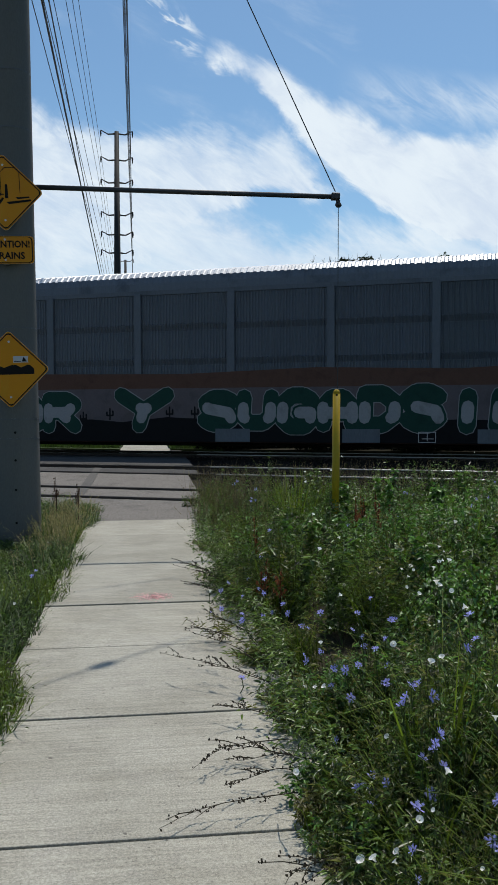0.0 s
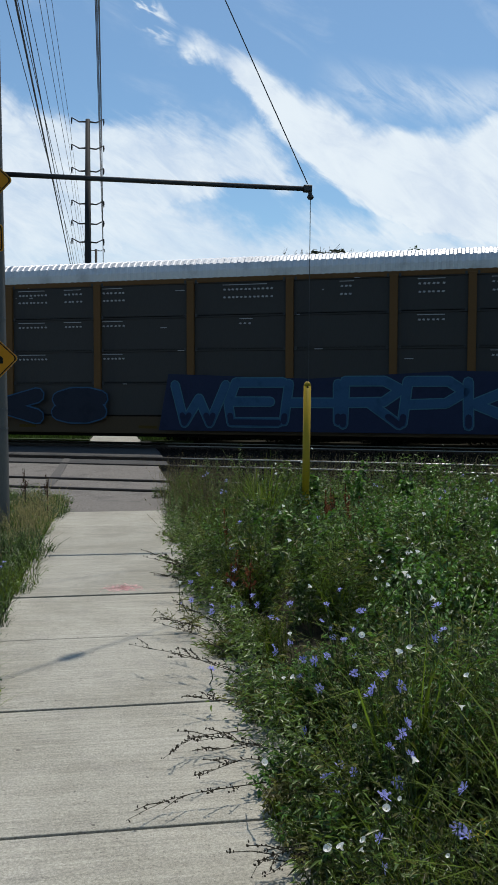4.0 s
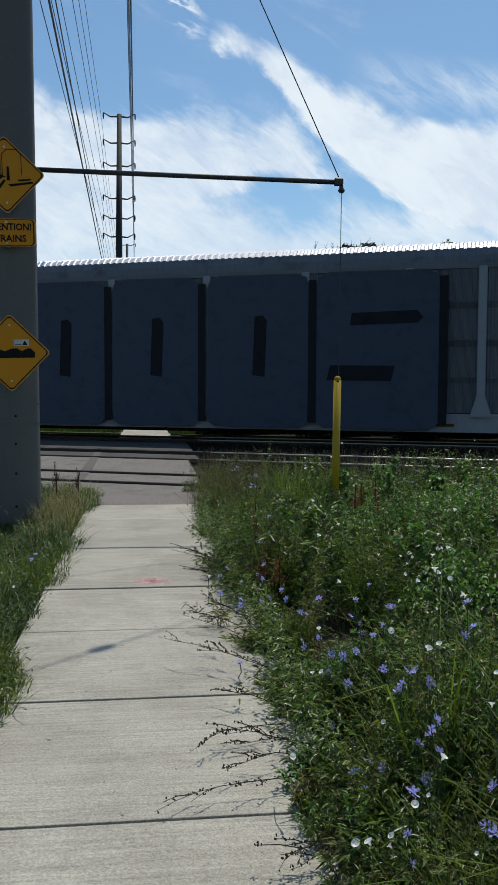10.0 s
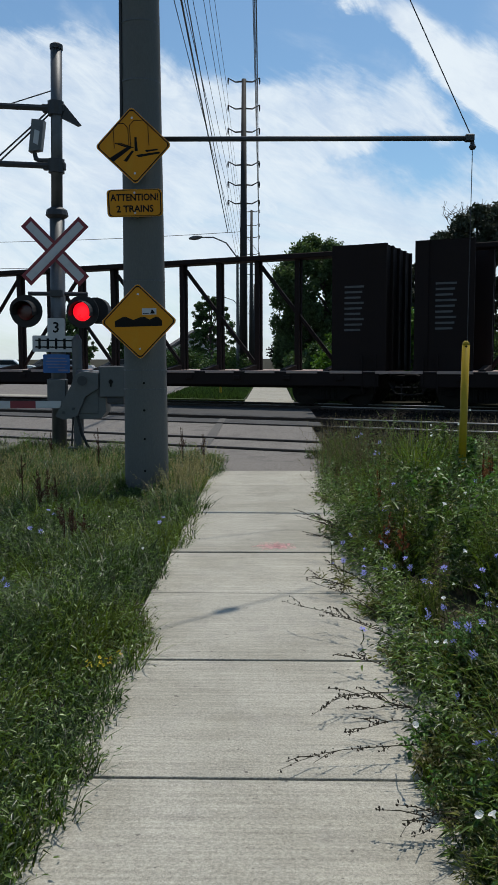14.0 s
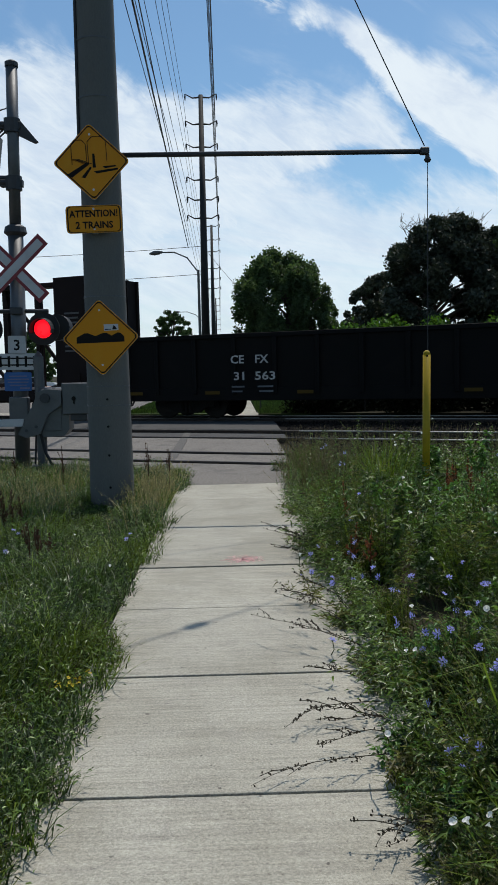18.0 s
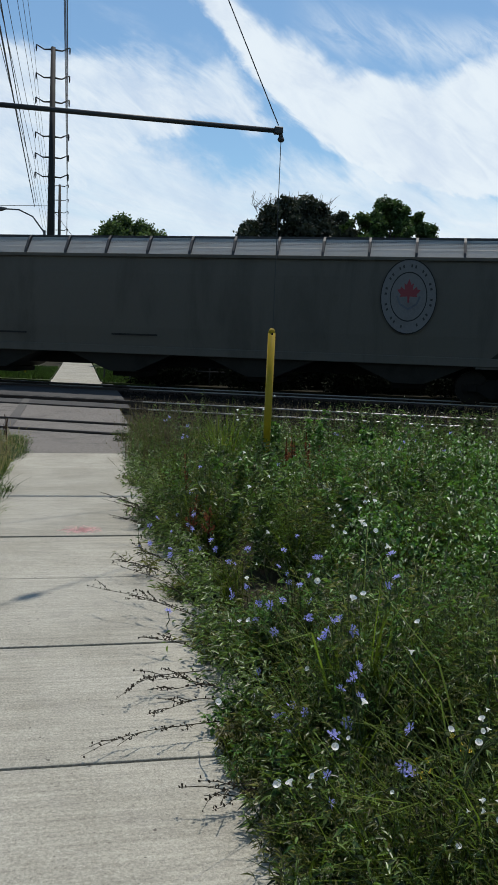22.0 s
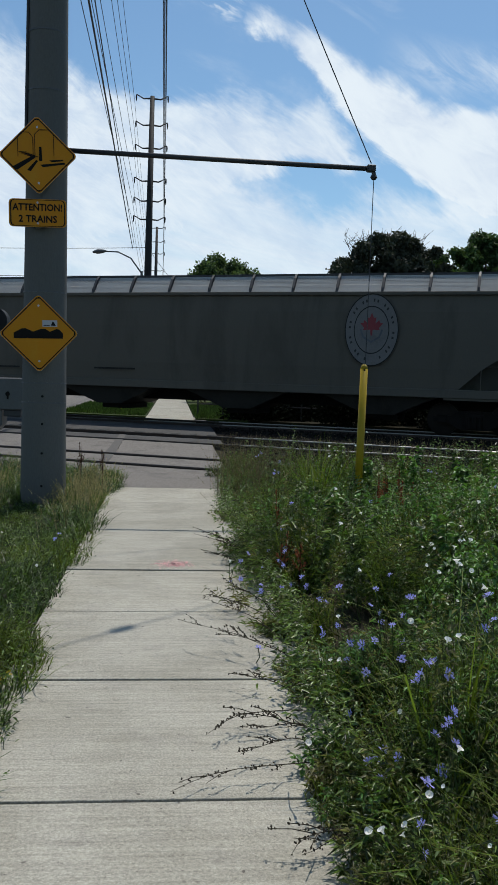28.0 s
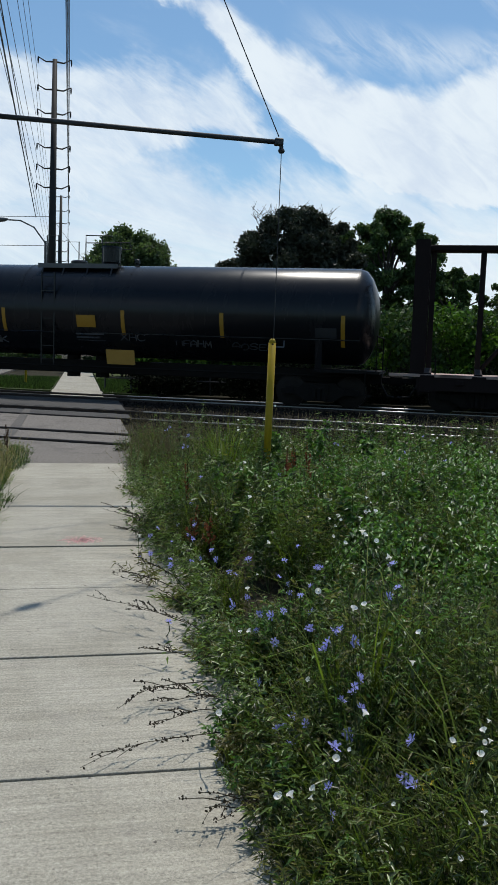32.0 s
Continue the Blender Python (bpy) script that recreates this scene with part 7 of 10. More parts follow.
    bars(c, -5.1, 0.5, [(0, 1.2)], "flat_lettering", -W - 0.024, height=0.16)
    part("data_box", brush([[(8.05, 0.45), (8.45, 0.45), (8.45, 0.72), (8.05, 0.72), (8.05, 0.45)], [(8.25, 0.48), (8.25, 0.7)]], 0.02, -W - 0.024), "letter_white", c)
    part("round_sticker", Shape().prism([(12.72 + 0.09 * math.cos(k * 0.4), 2.32 + 0.09 * math.sin(k * 0.4)) for k in range(16)], -W - 0.036, -W - 0.03), "sign_white", c)
    part("orange_sticker", Shape().box(12.62, 13.08, -W - 0.036, -W - 0.03, 1.97, 2.12), "stripe_dim", c)
    bars(c, 12.55, 3.5, [(0, 0.55), (0, 0.5), (0, 0.55)], "letter_black", -W - 0.03, gap=0.08, height=0.025)
    bars(c, 12.4, 2.78, [(0, 0.7)], "letter_black", -W - 0.03, height=0.03)

    # sixth autorack: pale steel with huge rolled block letters
    c, h, W = autorack("silver autorack car with huge dark block graffiti", g[5], g[6], "rack_steel", "rack_white", "rack_white", sill="rack_white", ladders=True, hoods="rack_white", posts=(-12.85, -9.84, -7.74, -4.65, -1.6, 1.55, 4.6, 7.6, 9.6, 12.6))
    F = -W - 0.105
    spray(c, "SPAN", -12.72, -8.98, 0.3, 2.0, F, "spray_ink", "spray_dim", 0.52, 0.02, 0.0, None, 52, lead=1.0)
    inner = [[(-12.75, 1.72), (-12.35, 1.35), (-12.75, 0.9), (-12.2, 0.95), (-12.05, 1.5), (-12.3, 1.72)], [(-11.85, 0.35), (-11.8, 1.0), (-11.95, 1.75), (-11.4, 1.78), (-11.35, 1.2), (-11.75, 1.1)], [(-11.2, 0.4), (-11.05, 1.7), (-10.75, 1.75), (-10.6, 0.4)], [(-11.1, 1.0), (-10.7, 1.0)],
             [(-10.3, 0.38), (-10.35, 1.75), (-9.85, 0.6), (-9.7, 1.8)], [(-9.35, 0.35), (-9.4, 1.6), (-9.0, 1.75), (-8.85, 0.8), (-9.0, 0.4)]]
    part("letter_crease", brush(inner, 0.035, F - 0.03), "spray_dim", c, "thin pale letter outlines")
    marker(c, "LOKO", -8.6, -7.95, 1.45, 1.75, -W - 0.036, "spray_black", 0.035, seed=54)
    marker(c, "GBT", -8.8, -7.95, 0.95, 1.25, -W - 0.036, "spray_white", 0.035, seed=55)
    ring = [[(-7.4 + 0.45 * math.cos(k * 0.45), 1.25 + 0.42 * math.sin(k * 0.45)) for k in range(15)], [(-6.7 + 0.35 * math.cos(k * 0.45 - 2), 1.2 + 0.4 * math.sin(k * 0.45 - 2)) for k in range(9)],
            [(-7.85, 1.75), (-7.1, 1.75), (-7.1, 1.65), (-5.85, 1.65), (-5.85, 0.8), (-7.4, 0.8)], [(-6.35, 1.0), (-6.35, 1.5), (-5.9, 1.15), (-6.35, 1.0)]]
    part("marker_tag", brush(ring, 0.05, -W - 0.036), "spray_blue", c)
    e = part("company_panel", Shape().box(-7.5, -4.85, -W - 0.04, -W - 0.03, 3.05, 3.74), "rack_white", c, "white panel with plain emblem bars")
    slant = lambda a, b, z0, z1: [(a, z0), (b, z0), (b + 0.12, z1), (a + 0.12, z1)]
    part("emblem_bar", Shape().prism(slant(-7.35, -6.7, 3.46, 3.5), -W - 0.046, -W - 0.04), "letter_black", e)
    part("emblem_bar", Shape().prism(slant(-6.72, -6.6, 3.36, 3.66), -W - 0.046, -W - 0.04), "letter_black", e)
    part("emblem_bar", Shape().prism(slant(-6.55, -6.3, 3.5, 3.66), -W - 0.046, -W - 0.04), "letter_black", e)
    for z in (3.38, 3.47, 3.56):
        part("emblem_bar", Shape().prism(slant(-6.15 + (z - 3.38), -5.1, z, z + 0.05), -W - 0.046, -W - 0.04), "letter_black", e)
    bars(c, -7.38, 3.22, [(0, 2.35)], "letter_black", -W - 0.046, height=0.09)
    for row, (text, a, b) in enumerate((("BAAMS", -13.8, -13.05), ("WHO", -13.65, -13.1), ("ARK", -13.7, -13.1), ("MEHK", -13.65, -13.1))):
        marker(c, text, a, b, 3.62 - 0.32 * row, 3.9 - 0.32 * row, -W - 0.036, "letter_black", 0.025, seed=560 + row)
    words("lettering", "PW  306026", 0.17, "letter_black", c, -6.3, -W - 0.024, 0.5, width=1.85)
    for k, (a, b) in enumerate(((-4.55, -1.72), (-1.5, 1.3), (1.55, 4.6), (4.78, 8.2))):
        outline = [(a + 0.25, 0.46), (b - 0.3, 0.44), (b - 0.08, 0.55), (b, 0.85), (b + (0.12 if k == 3 else 0.0), 3.1), (b, 3.45), (b, 4.45), (b - 0.1, 4.68), (b - 0.4, 4.78), (a + 0.4, 4.79), (a + 0.1, 4.68), (a, 4.4), (a, 0.8), (a + 0.07, 0.56)]
        e = part("block_letter", Shape().prism(outline, F - 0.006 - 0.002 * k, F), "spray_slate", c, "huge dull blue-grey rolled block letter")
        m = a + (b - a) * 0.52
        slots = ([(m - 0.2, 1.95), (m + 0.16, 1.9), (m + 0.22, 3.5), (m + 0.1, 3.65), (m - 0.14, 3.62)],) if k < 3 else ([(5.75, 3.32), (7.6, 3.36), (7.75, 3.5), (7.6, 3.7), (5.8, 3.66)], [(5.1, 1.8), (6.9, 1.78), (7.0, 2.2), (5.2, 2.22)])
        for slot in slots:
            part("letter_slot", Shape().prism(slot, F - 0.024, F - 0.018), "spray_ink", e)
        part("letter_edge", Shape().prism([(b - 0.03, 0.6), (b + 0.2, 0.6), (b + 0.2, 4.6), (b - 0.03, 4.6)], F - 0.024, F - 0.018), "spray_ink", e)
        part("letter_rim", brush([outline[7:12]], 0.03, F - 0.014), "spray_dim", e)
    part("data_box", brush([[(13.0, 3.15), (13.5, 3.15), (13.5, 3.45), (13.0, 3.45), (13.0, 3.15)]], 0.02, -W - 0.03), "letter_black", c)
    bars(c, 13.1, 3.35, [(0, 0.3), (0, 0.3), (0, 0.3)], "letter_black", -W - 0.03, gap=0.08, height=0.03)
    bars(c, 13.05, 2.6, [(0, 0.35), (0, 0.4), (0, 0.4), (0, 0.35), (0, 0.4)], "letter_black", -W - 0.03, gap=0.09, height=0.035)

    # gondola
    c, h, W = gondola("black gondola car with white graffiti tags", g[6], g[7], "gondola_black")
    F = -W - 0.1
    marker(c, "SUUIN", -10.7, -9.3, 1.95, 2.3, F, "spray_grey", 0.024, seed=60)
    spray(c, "CO", -10.25, -9.35, 0.65, 1.7, F, "spray_grey", "spray_lilac", 0.3, 0.02, 0.1, None, 61, lead=1.2)
    words("lettering", "GNIX", 0.25, "spray_dim", c, -8.6, F, 2.08, width=1.0)
    words("lettering", "2972", 0.22, "spray_dim", c, -8.5, F, 1.55, width=0.8)
    words("lettering", "86", 0.22, "spray_dim", c, -7.6, F, 1.55, width=0.4)
    marker(c, "DON", -9.0, -8.05, 1.05, 1.4, F, "spray_grey", 0.028, seed=62)
    bars(c, -8.8, 0.86, [(0, 0.55), (0, 0.55)], "spray_dim", F, gap=0.13, height=0.06)
    marker(c, "PROB", -7.15, -6.3, 1.8, 2.05, F, "spray_grey", 0.024, seed=63)
    part("data_box", brush([[(-5.75, 1.85), (-5.45, 1.85), (-5.45, 2.1), (-5.75, 2.1), (-5.75, 1.85)], [(-5.66, 1.92), (-5.54, 1.92)]], 0.025, F), "letter_white", c)
    marker(c, "FACEI", -6.0, -5.15, 1.05, 1.45, F, "spray_grey", 0.028, seed=64)
    marker(c, "YOUERS", -5.05, -4.15, 1.5, 1.75, F, "spray_grey", 0.028, seed=65)
    marker(c, "LOL", -4.85, -4.35, 1.2, 1.45, F, "spray_grey", 0.028, seed=66)
    spray(c, "GEEEK", -4.0, -2.95, 1.75, 2.15, F, "spray_navyblue", "spray_lilac", 0.1, 0.022, 0.1, None, 67, lead=1.2)
    marker(c, "FACEI", -3.95, -2.95, 1.1, 1.5, F, "spray_grey", 0.028, seed=68)
    marker(c, "YO", -1.9, -1.2, 1.0, 1.4, F, "spray_white", 0.05, seed=69)
    for x, z in ((-2.8, 1.95), (-1.6, 1.95), (-0.75, 1.95), (-1.75, 1.35), (-0.8, 1.35), (0.55, 1.4), (1.6, 1.4)):
        part("faded_letter_bar", Shape().prism([(x, z - 0.12), (x + 0.45, z - 0.12), (x + 0.6, z + 0.18), (x + 0.12, z + 0.18)], -W - 0.012, -W), "rack_tan" if z < 1.5 else "rack_brown", c)
    part("pale_frame", brush([[(-2.8, 1.25), (-1.4, 1.25), (-1.2, 1.65), (-2.7, 1.65), (-2.8, 1.25)]], 0.03, -W - 0.004), "rack_grey", c)
    part("graffiti_ground", Shape().box(3.4, 6.2, F + 0.006, F + 0.01, 1.7, 2.33), "rack_brown", c, "worn rust-brown sprayed ground")
    part("white_wing", Shape().prism([(1.95, 1.5), (3.0, 1.35), (2.9, 0.72), (2.2, 0.72)], F - 0.004, F), "spray_grey", c)
    spray(c, "AHWER", 2.7, 6.9, 0.6, 2.15, F - 0.008, "spray_black", "spray_grey", 0.3, 0.03, 0.15, ("spray_dim", 0.75, 1.0), 70, lead=1.1)
    part("white_tail", brush([[(6.3, 1.0), (6.7, 1.35), (7.3, 1.3), (7.9, 0.9), (7.95, 0.65)], [(2.6, 0.7), (1.9, 1.5), (3.2, 1.3)]], 0.05, F - 0.004), "spray_white", c)
    marker(c, "FID!", 7.3, 8.1, 1.65, 2.05, F, "spray_white", 0.05, 0.0, seed=1)
    part("tag_underline", brush([[(7.65, 1.56), (8.0, 1.57)]], 0.04, F), "spray_white", c)
    part("data_box", brush([[(7.35, 0.72), (7.85, 0.72), (7.85, 0.98), (7.35, 0.98), (7.35, 0.72)]], 0.025, F), "letter_white", c)

    # centre-beam flats
    for a, b, colour in ((7, 8, "flat_brown"), (8, 9, "flat_brown"), (9, 10, "flat_brown")):
        c, h, W = centerbeam("empty brown centre-beam flat car with open truss", g[a], g[b], colour)
        if a == 9:
            words("lettering", "ATW", 0.17, "letter_white", c, -7.95, -W - 0.012, 0.67, width=0.6)
            words("lettering", "00", 0.17, "letter_white", c, -6.6, -W - 0.012, 0.67, width=0.36)
            words("lettering", "901", 0.17, "letter_white", c, -5.7, -W - 0.012, 0.67, width=0.55)
        else:
            bars(c, -8.3, 0.78, [(0, 0.6), (1.3, 2.8)], "rack_grey", -W - 0.012, gap=0.0, height=0.15)
    c, h, W = gondola("black high-sided gondola car with pale lettering", g[10], g[11], "gondola_black", top=2.66, inset=2.3, stripes=())
    F = -W - 0.1
    words("lettering", "CE", 0.24, "letter_white", c, -4.5, F, 1.71, width=0.44)
    words("lettering", "FX", 0.24, "letter_white", c, -3.72, F, 1.71, width=0.42)
    words("lettering", "31", 0.24, "letter_white", c, -4.42, F, 1.21, width=0.34)
    words("lettering", "563", 0.24, "letter_white", c, -3.6, F, 1.21, width=0.65)
    bars(c, -4.7, 0.98, [(0, 0.42), (0, 0.35)], "rack_grey", F, gap=0.14, height=0.05)
    bars(c, -3.85, 0.98, [(0, 0.5), (0.05, 0.5)], "rack_grey", F, gap=0.14, height=0.05)
    for x in (-8.3, -5.6, -2.6, 2.2, 4.6):
        part("yellow_edge", Shape().box(x, x + 0.5, F - 0.004, F, 0.78, 0.88), "stripe_dim", c)
    part("white_cross", brush([[(3.2, 1.62), (3.34, 1.62)], [(3.27, 1.55), (3.27, 1.69)]], 0.04, F), "letter_white", c)

    # covered hoppers
    c, h, W = hopper("pale grey covered hopper car with black lettering", g[11], g[12], "hopper_grey", 3, 1.25, 3.1)
    F = -W - 0.034
    words("lettering", "TCMX", 0.25, "letter_black", c, -6.75, F, 2.54, width=0.95, bold=0.004)
    words("lettering", "321208", 0.25, "letter_black", c, -6.6, F, 2.1, width=1.2, bold=0.004)
    bars(c, -7.2, 1.86, [(0, 0.45), (0, 0.42), (0.05, 0.4)], "letter_black", F, gap=0.15, height=0.05)
    bars(c, -6.5, 1.86, [(0, 0.45), (0, 0.42), (0.2, 0.45)], "letter_black", F, gap=0.15, height=0.05)
    bars(c, -3.9, 1.9, [(0.1, 0.7), (-0.1, 1.0), (-0.1, 1.7), (-0.1, 1.7), (-0.1, 1.2)], "rack_grey", F, height=0.03)
    bars(c, -3.8, 1.24, [(0, 1.55)], "letter_black", F - 0.01, height=0.07)
    bars(c, 5.3, 1.7, [(0, 0.6), (0, 1.0), (0, 1.0)], "rack_grey", F, height=0.03)
    c, h, W = hopper("pale grey covered hopper car with outlined graffiti", g[12], g[13], "hopper_grey", 4, foot=0.84)
    words("lettering", "NDYX", 0.25, "letter_black", c, -7.2, F, 2.37, width=0.98, bold=0.006)
    words("lettering", "857048", 0.25, "letter_black", c, -7.12, F, 2.02, width=1.18, bold=0.006)
    bars(c, -8.0, 1.62, [(0, 0.5), (0, 0.45)], "rack_grey", F, gap=0.15, height=0.05)
    bars(c, -7.3, 1.62, [(0, 0.5), (0, 0.45)], "rack_grey", F, gap=0.15, height=0.05)
    part("stencil_box", brush([[(-4.6, 2.3), (-4.3, 2.3), (-4.3, 2.55), (-4.6, 2.55), (-4.6, 2.3)]], 0.02, F), "letter_black", c)
    spray(c, "CRPENTS", -4.3, 1.5, 1.12, 2.05, F - 0.008, "hopper_grey", "spray_slate", 0.2, 0.07, 0.15, None, 71, lead=1.15)
    part("data_box", Shape().box(5.38, 5.85, F - 0.004, F, 1.36, 1.6), "letter_black", c)
    part("data_frame", brush([[(5.36, 1.34), (5.87, 1.34), (5.87, 1.62), (5.36, 1.62), (5.36, 1.34)], [(5.61, 1.34), (5.61, 1.62)]], 0.02, F - 0.006), "letter_white", c)
    part("spill_stain", Shape().prism([(1.1, 3.55), (1.3, 3.2), (1.7, 3.08), (2.3, 3.12), (2.7, 3.3), (2.75, 3.7), (2.5, 3.85), (1.4, 3.86), (1.15, 3.75)], F + 0.03, F + 0.034), "hopper_tan", c, "dull brown spill stain under the roof edge")
    bars(c, 3.4, 1.5, [(0, 0.9), (0.2, 1.2)], "rack_grey", F, height=0.03)

    def crest(car, x, z, W, r=0.88):
        """A round faded seal: pale disc, ring and a plain red leaf."""
        disc = [(x + r * 0.82 * math.cos(a), z + r * 1.1 * math.sin(a)) for a in [2 * math.pi * k / 36 for k in range(36)]]
        e = part("round_seal", Shape().prism(disc, -W - 0.036, -W - 0.03), "seal_grey", car, "faded round seal with a red leaf")
        ring = Shape()
        for k in range(36):
            a, b = disc[k], disc[(k + 1) % 36]
            ia, ib = [((p[0] - x) * 0.97 + x, (p[1] - z) * 0.97 + z) for p in (a, b)]
            ring.prism([a, b, ib, ia], -W - 0.042, -W - 0.036)
            inner = inner if k else Shape()
            marks = marks if k else Shape()
            ia, ib = [((p[0] - x) * 0.66 + x, (p[1] - z) * 0.66 + z) for p in (a, b)]
            ja, jb = [((p[0] - x) * 0.63 + x, (p[1] - z) * 0.63 + z) for p in (a, b)]
            inner.prism([ia, ib, jb, ja], -W - 0.042, -W - 0.036)
            if k % 3 and k not in (26, 28):
                a, b = [((p[0] * 0.7 + q[0] * 0.3), (p[1] * 0.7 + q[1] * 0.3)) for p, q in ((a, b), (b, a))]
                ia, ib = [((p[0] - x) * 0.86 + x, (p[1] - z) * 0.86 + z) for p in (a, b)]
                ja, jb = [((p[0] - x) * 0.78 + x, (p[1] - z) * 0.78 + z) for p in (a, b)]
                marks.prism([ia, ib, jb, ja], -W - 0.041, -W - 0.036)
        part("seal_ring", ring, "chute_shade_and_marks", e)
        part("inner_ring", inner, "chute_shade_and_marks", e)
        tagged(part("ring_marks", marks, "rack_dark", e), kind="stuff")
        leaf = [(0, 0.28), (0.06, 0.16), (0.12, 0.19), (0.10, 0.05), (0.2, 0.12), (0.22, 0.06), (0.30, 0.05), (0.2, -0.05), (0.22, -0.10), (0.03, -0.09), (0.02, -0.22), (-0.02, -0.22), (-0.03, -0.09), (-0.22, -0.10), (-0.2, -0.05), (-0.30, 0.05), (-0.22, 0.06), (-0.2, 0.12), (-0.10, 0.05), (-0.12, 0.19), (-0.06, 0.16)]
        part("red_leaf", Shape().prism([(x + a * 1.05, z + 0.12 + b * 1.25) for a, b in leaf], -W - 0.042, -W - 0.036), "sign_red", e)
        part("wheat_spray", Shape().stroke([(x - 0.3, z), (x - 0.22, z - 0.2), (x, z - 0.33), (x + 0.22, z - 0.2), (x + 0.3, z)], 0.05, -W - 0.036), "rack_grey", e)

    for a, b, number, paint in ((13, 14, "865106", "hopper_tan"), (14, 15, "865160", "hopper_tan"), (15, 16, "865131", "hopper_tan"), (17, 18, "865203", "hopper_tan")):
        c, h, W = hopper("dull grey covered hopper car with a round leaf seal", g[a], g[b], paint, 4)
        words("lettering", "WFRX", 0.32, "letter_black", c, -h + 2.82, F, 2.74, width=1.27, bold=0.008)
        words("lettering", number, 0.32, "letter_black", c, -h + 3.0, F, 2.19, width=1.62, bold=0.008)
        part("stencil_box", brush([[(-h + 3.95, 2.62), (-h + 4.22, 2.62), (-h + 4.22, 2.9), (-h + 3.95, 2.9), (-h + 3.95, 2.62)]], 0.02, F), "letter_black", c)
        bars(c, -h + 2.0, 1.78, [(0, 0.9), (0.05, 0.95)], "chute_shade_and_marks", F, gap=0.14, height=0.04)
        bars(c, -h + 4.42, 1.57, [(0, 1.35)], "chute_shade_and_marks", F, height=0.05)
        bars(c, -h + 8.47, 1.6, [(0, 1.4)], "chute_shade_and_marks", F, height=0.05)
        crest(c, 6.2, 2.88, W, 0.915)
        if number == "865160":
            spray(c, "RURKRO", 0.95, 4.75, 1.40, 2.16, F - 0.006, "spray_pale", "spray_black", 0.25, 0.035, 0.05, None, 81, lead=0.98)
        if number == "865131":
            spray(c, "RHSEKNAB", -8.0, 0.1, 1.3, 2.12, F + 0.004, "spray_red", "rack_maroon", 0.2, 0.05, 0.2, None, 82, lead=1.0)
            part("pale_splash", Shape().prism([(0.1, 1.3), (1.5, 1.3), (1.4, 1.9), (0.8, 2.1), (0.2, 1.8)], F - 0.006, F), "spray_grey", c)
            part("dark_ground", Shape().prism([(1.4, 1.3), (8.6, 1.3), (8.7, 1.8), (6, 1.6), (1.6, 1.7)], F - 0.006, F), "spray_black", c)
            spray(c, "CIUDR", 1.6, 7.75, 1.3, 2.75, F - 0.012, "spray_red", "spray_black", 0.56, 0.06, 0.08, ("rack_maroon", 1.45, 1.75), 83, lead=1.12)

    # tank cars
    def scribbles(car, rows):
        for word, x0, x1, z, mat, pen, seed in rows:
            tilt_on(marker(car, word, x0, x1, 0.0, 0.26, 0.0, mat, pen, seed=seed), z)

    def data_lines(car, x, z, rows, mat="rack_grey"):
        for k, length in enumerate(rows):
            part("small_lettering", on_drum(x, x + length, z - 0.1 * k, z - 0.1 * k + 0.045), mat, car)

    c, h, R = tank("dark red-brown tank car", g[16], g[17], "flat_brown")
    for a, b, mark, x0, x1, kind in ((18, 19, "SKSX 101193", -7.5, -5.2, 0), (19, 20, "SKSX 101226", -7.4, -5.1, 1), (20, 21, "TCLX 290176", -8.1, -6.0, 2)):
        c, h, R = tank("black tank car with white lettering and yellow stripes", g[a], g[b], "tank_black" if kind == 2 else "tank_dull")
        tilt_on(words("lettering", mark, 0.22, "letter_white", c, (x0 + x1) / 2, 0, 2.0, width=x1 - x0), 2.0)
        data_lines(c, x0 + 0.1, 1.82, (1.4, 1.6))
        px = -2.25 if kind < 2 else 0.2
        part("placard", on_drum(px, px + (0.8 if kind < 2 else 0.6), 2.12 if kind < 2 else 2.2, 2.4 if kind < 2 else 2.55, 0.02), "stripe_yellow", c)
        data_lines(c, 1.6 if kind < 2 else 0.1, 1.98, (0.9, 0.75, 0.9, 0.7, 0.8))
        e = part("data_panel", on_drum(7.35, 7.95, 2.08, 2.36, 0.014), "dark_steel", c, "stencilled data panel")
        part("stencil_box", on_drum(x1 + 0.35, x1 + 0.6, 2.0, 2.22, 0.014), "dark_steel", c)
        if kind == 0:
            scribbles(c, (("SUER", -3.9, -2.6, 2.0, "spray_white", 0.04, 1), ("SHOT", 3.6, 4.6, 2.02, "spray_white", 0.035, 2), ("RYK", -8.3, -7.55, 2.0, "spray_grey", 0.035, 3),
                          ("KGORASE", -4.8, -2.3, 1.62, "spray_dim", 0.04, 4), ("HSANWES", -7.2, -4.9, 1.62, "spray_dim", 0.04, 5), ("WESHARK", 2.7, 4.9, 1.72, "spray_dim", 0.04, 6), ("AMYWAKE", 4.6, 6.4, 1.72, "spray_dim", 0.04, 7), ("HASKEN", 4.0, 6.0, 1.5, "spray_dim", 0.045, 8)))
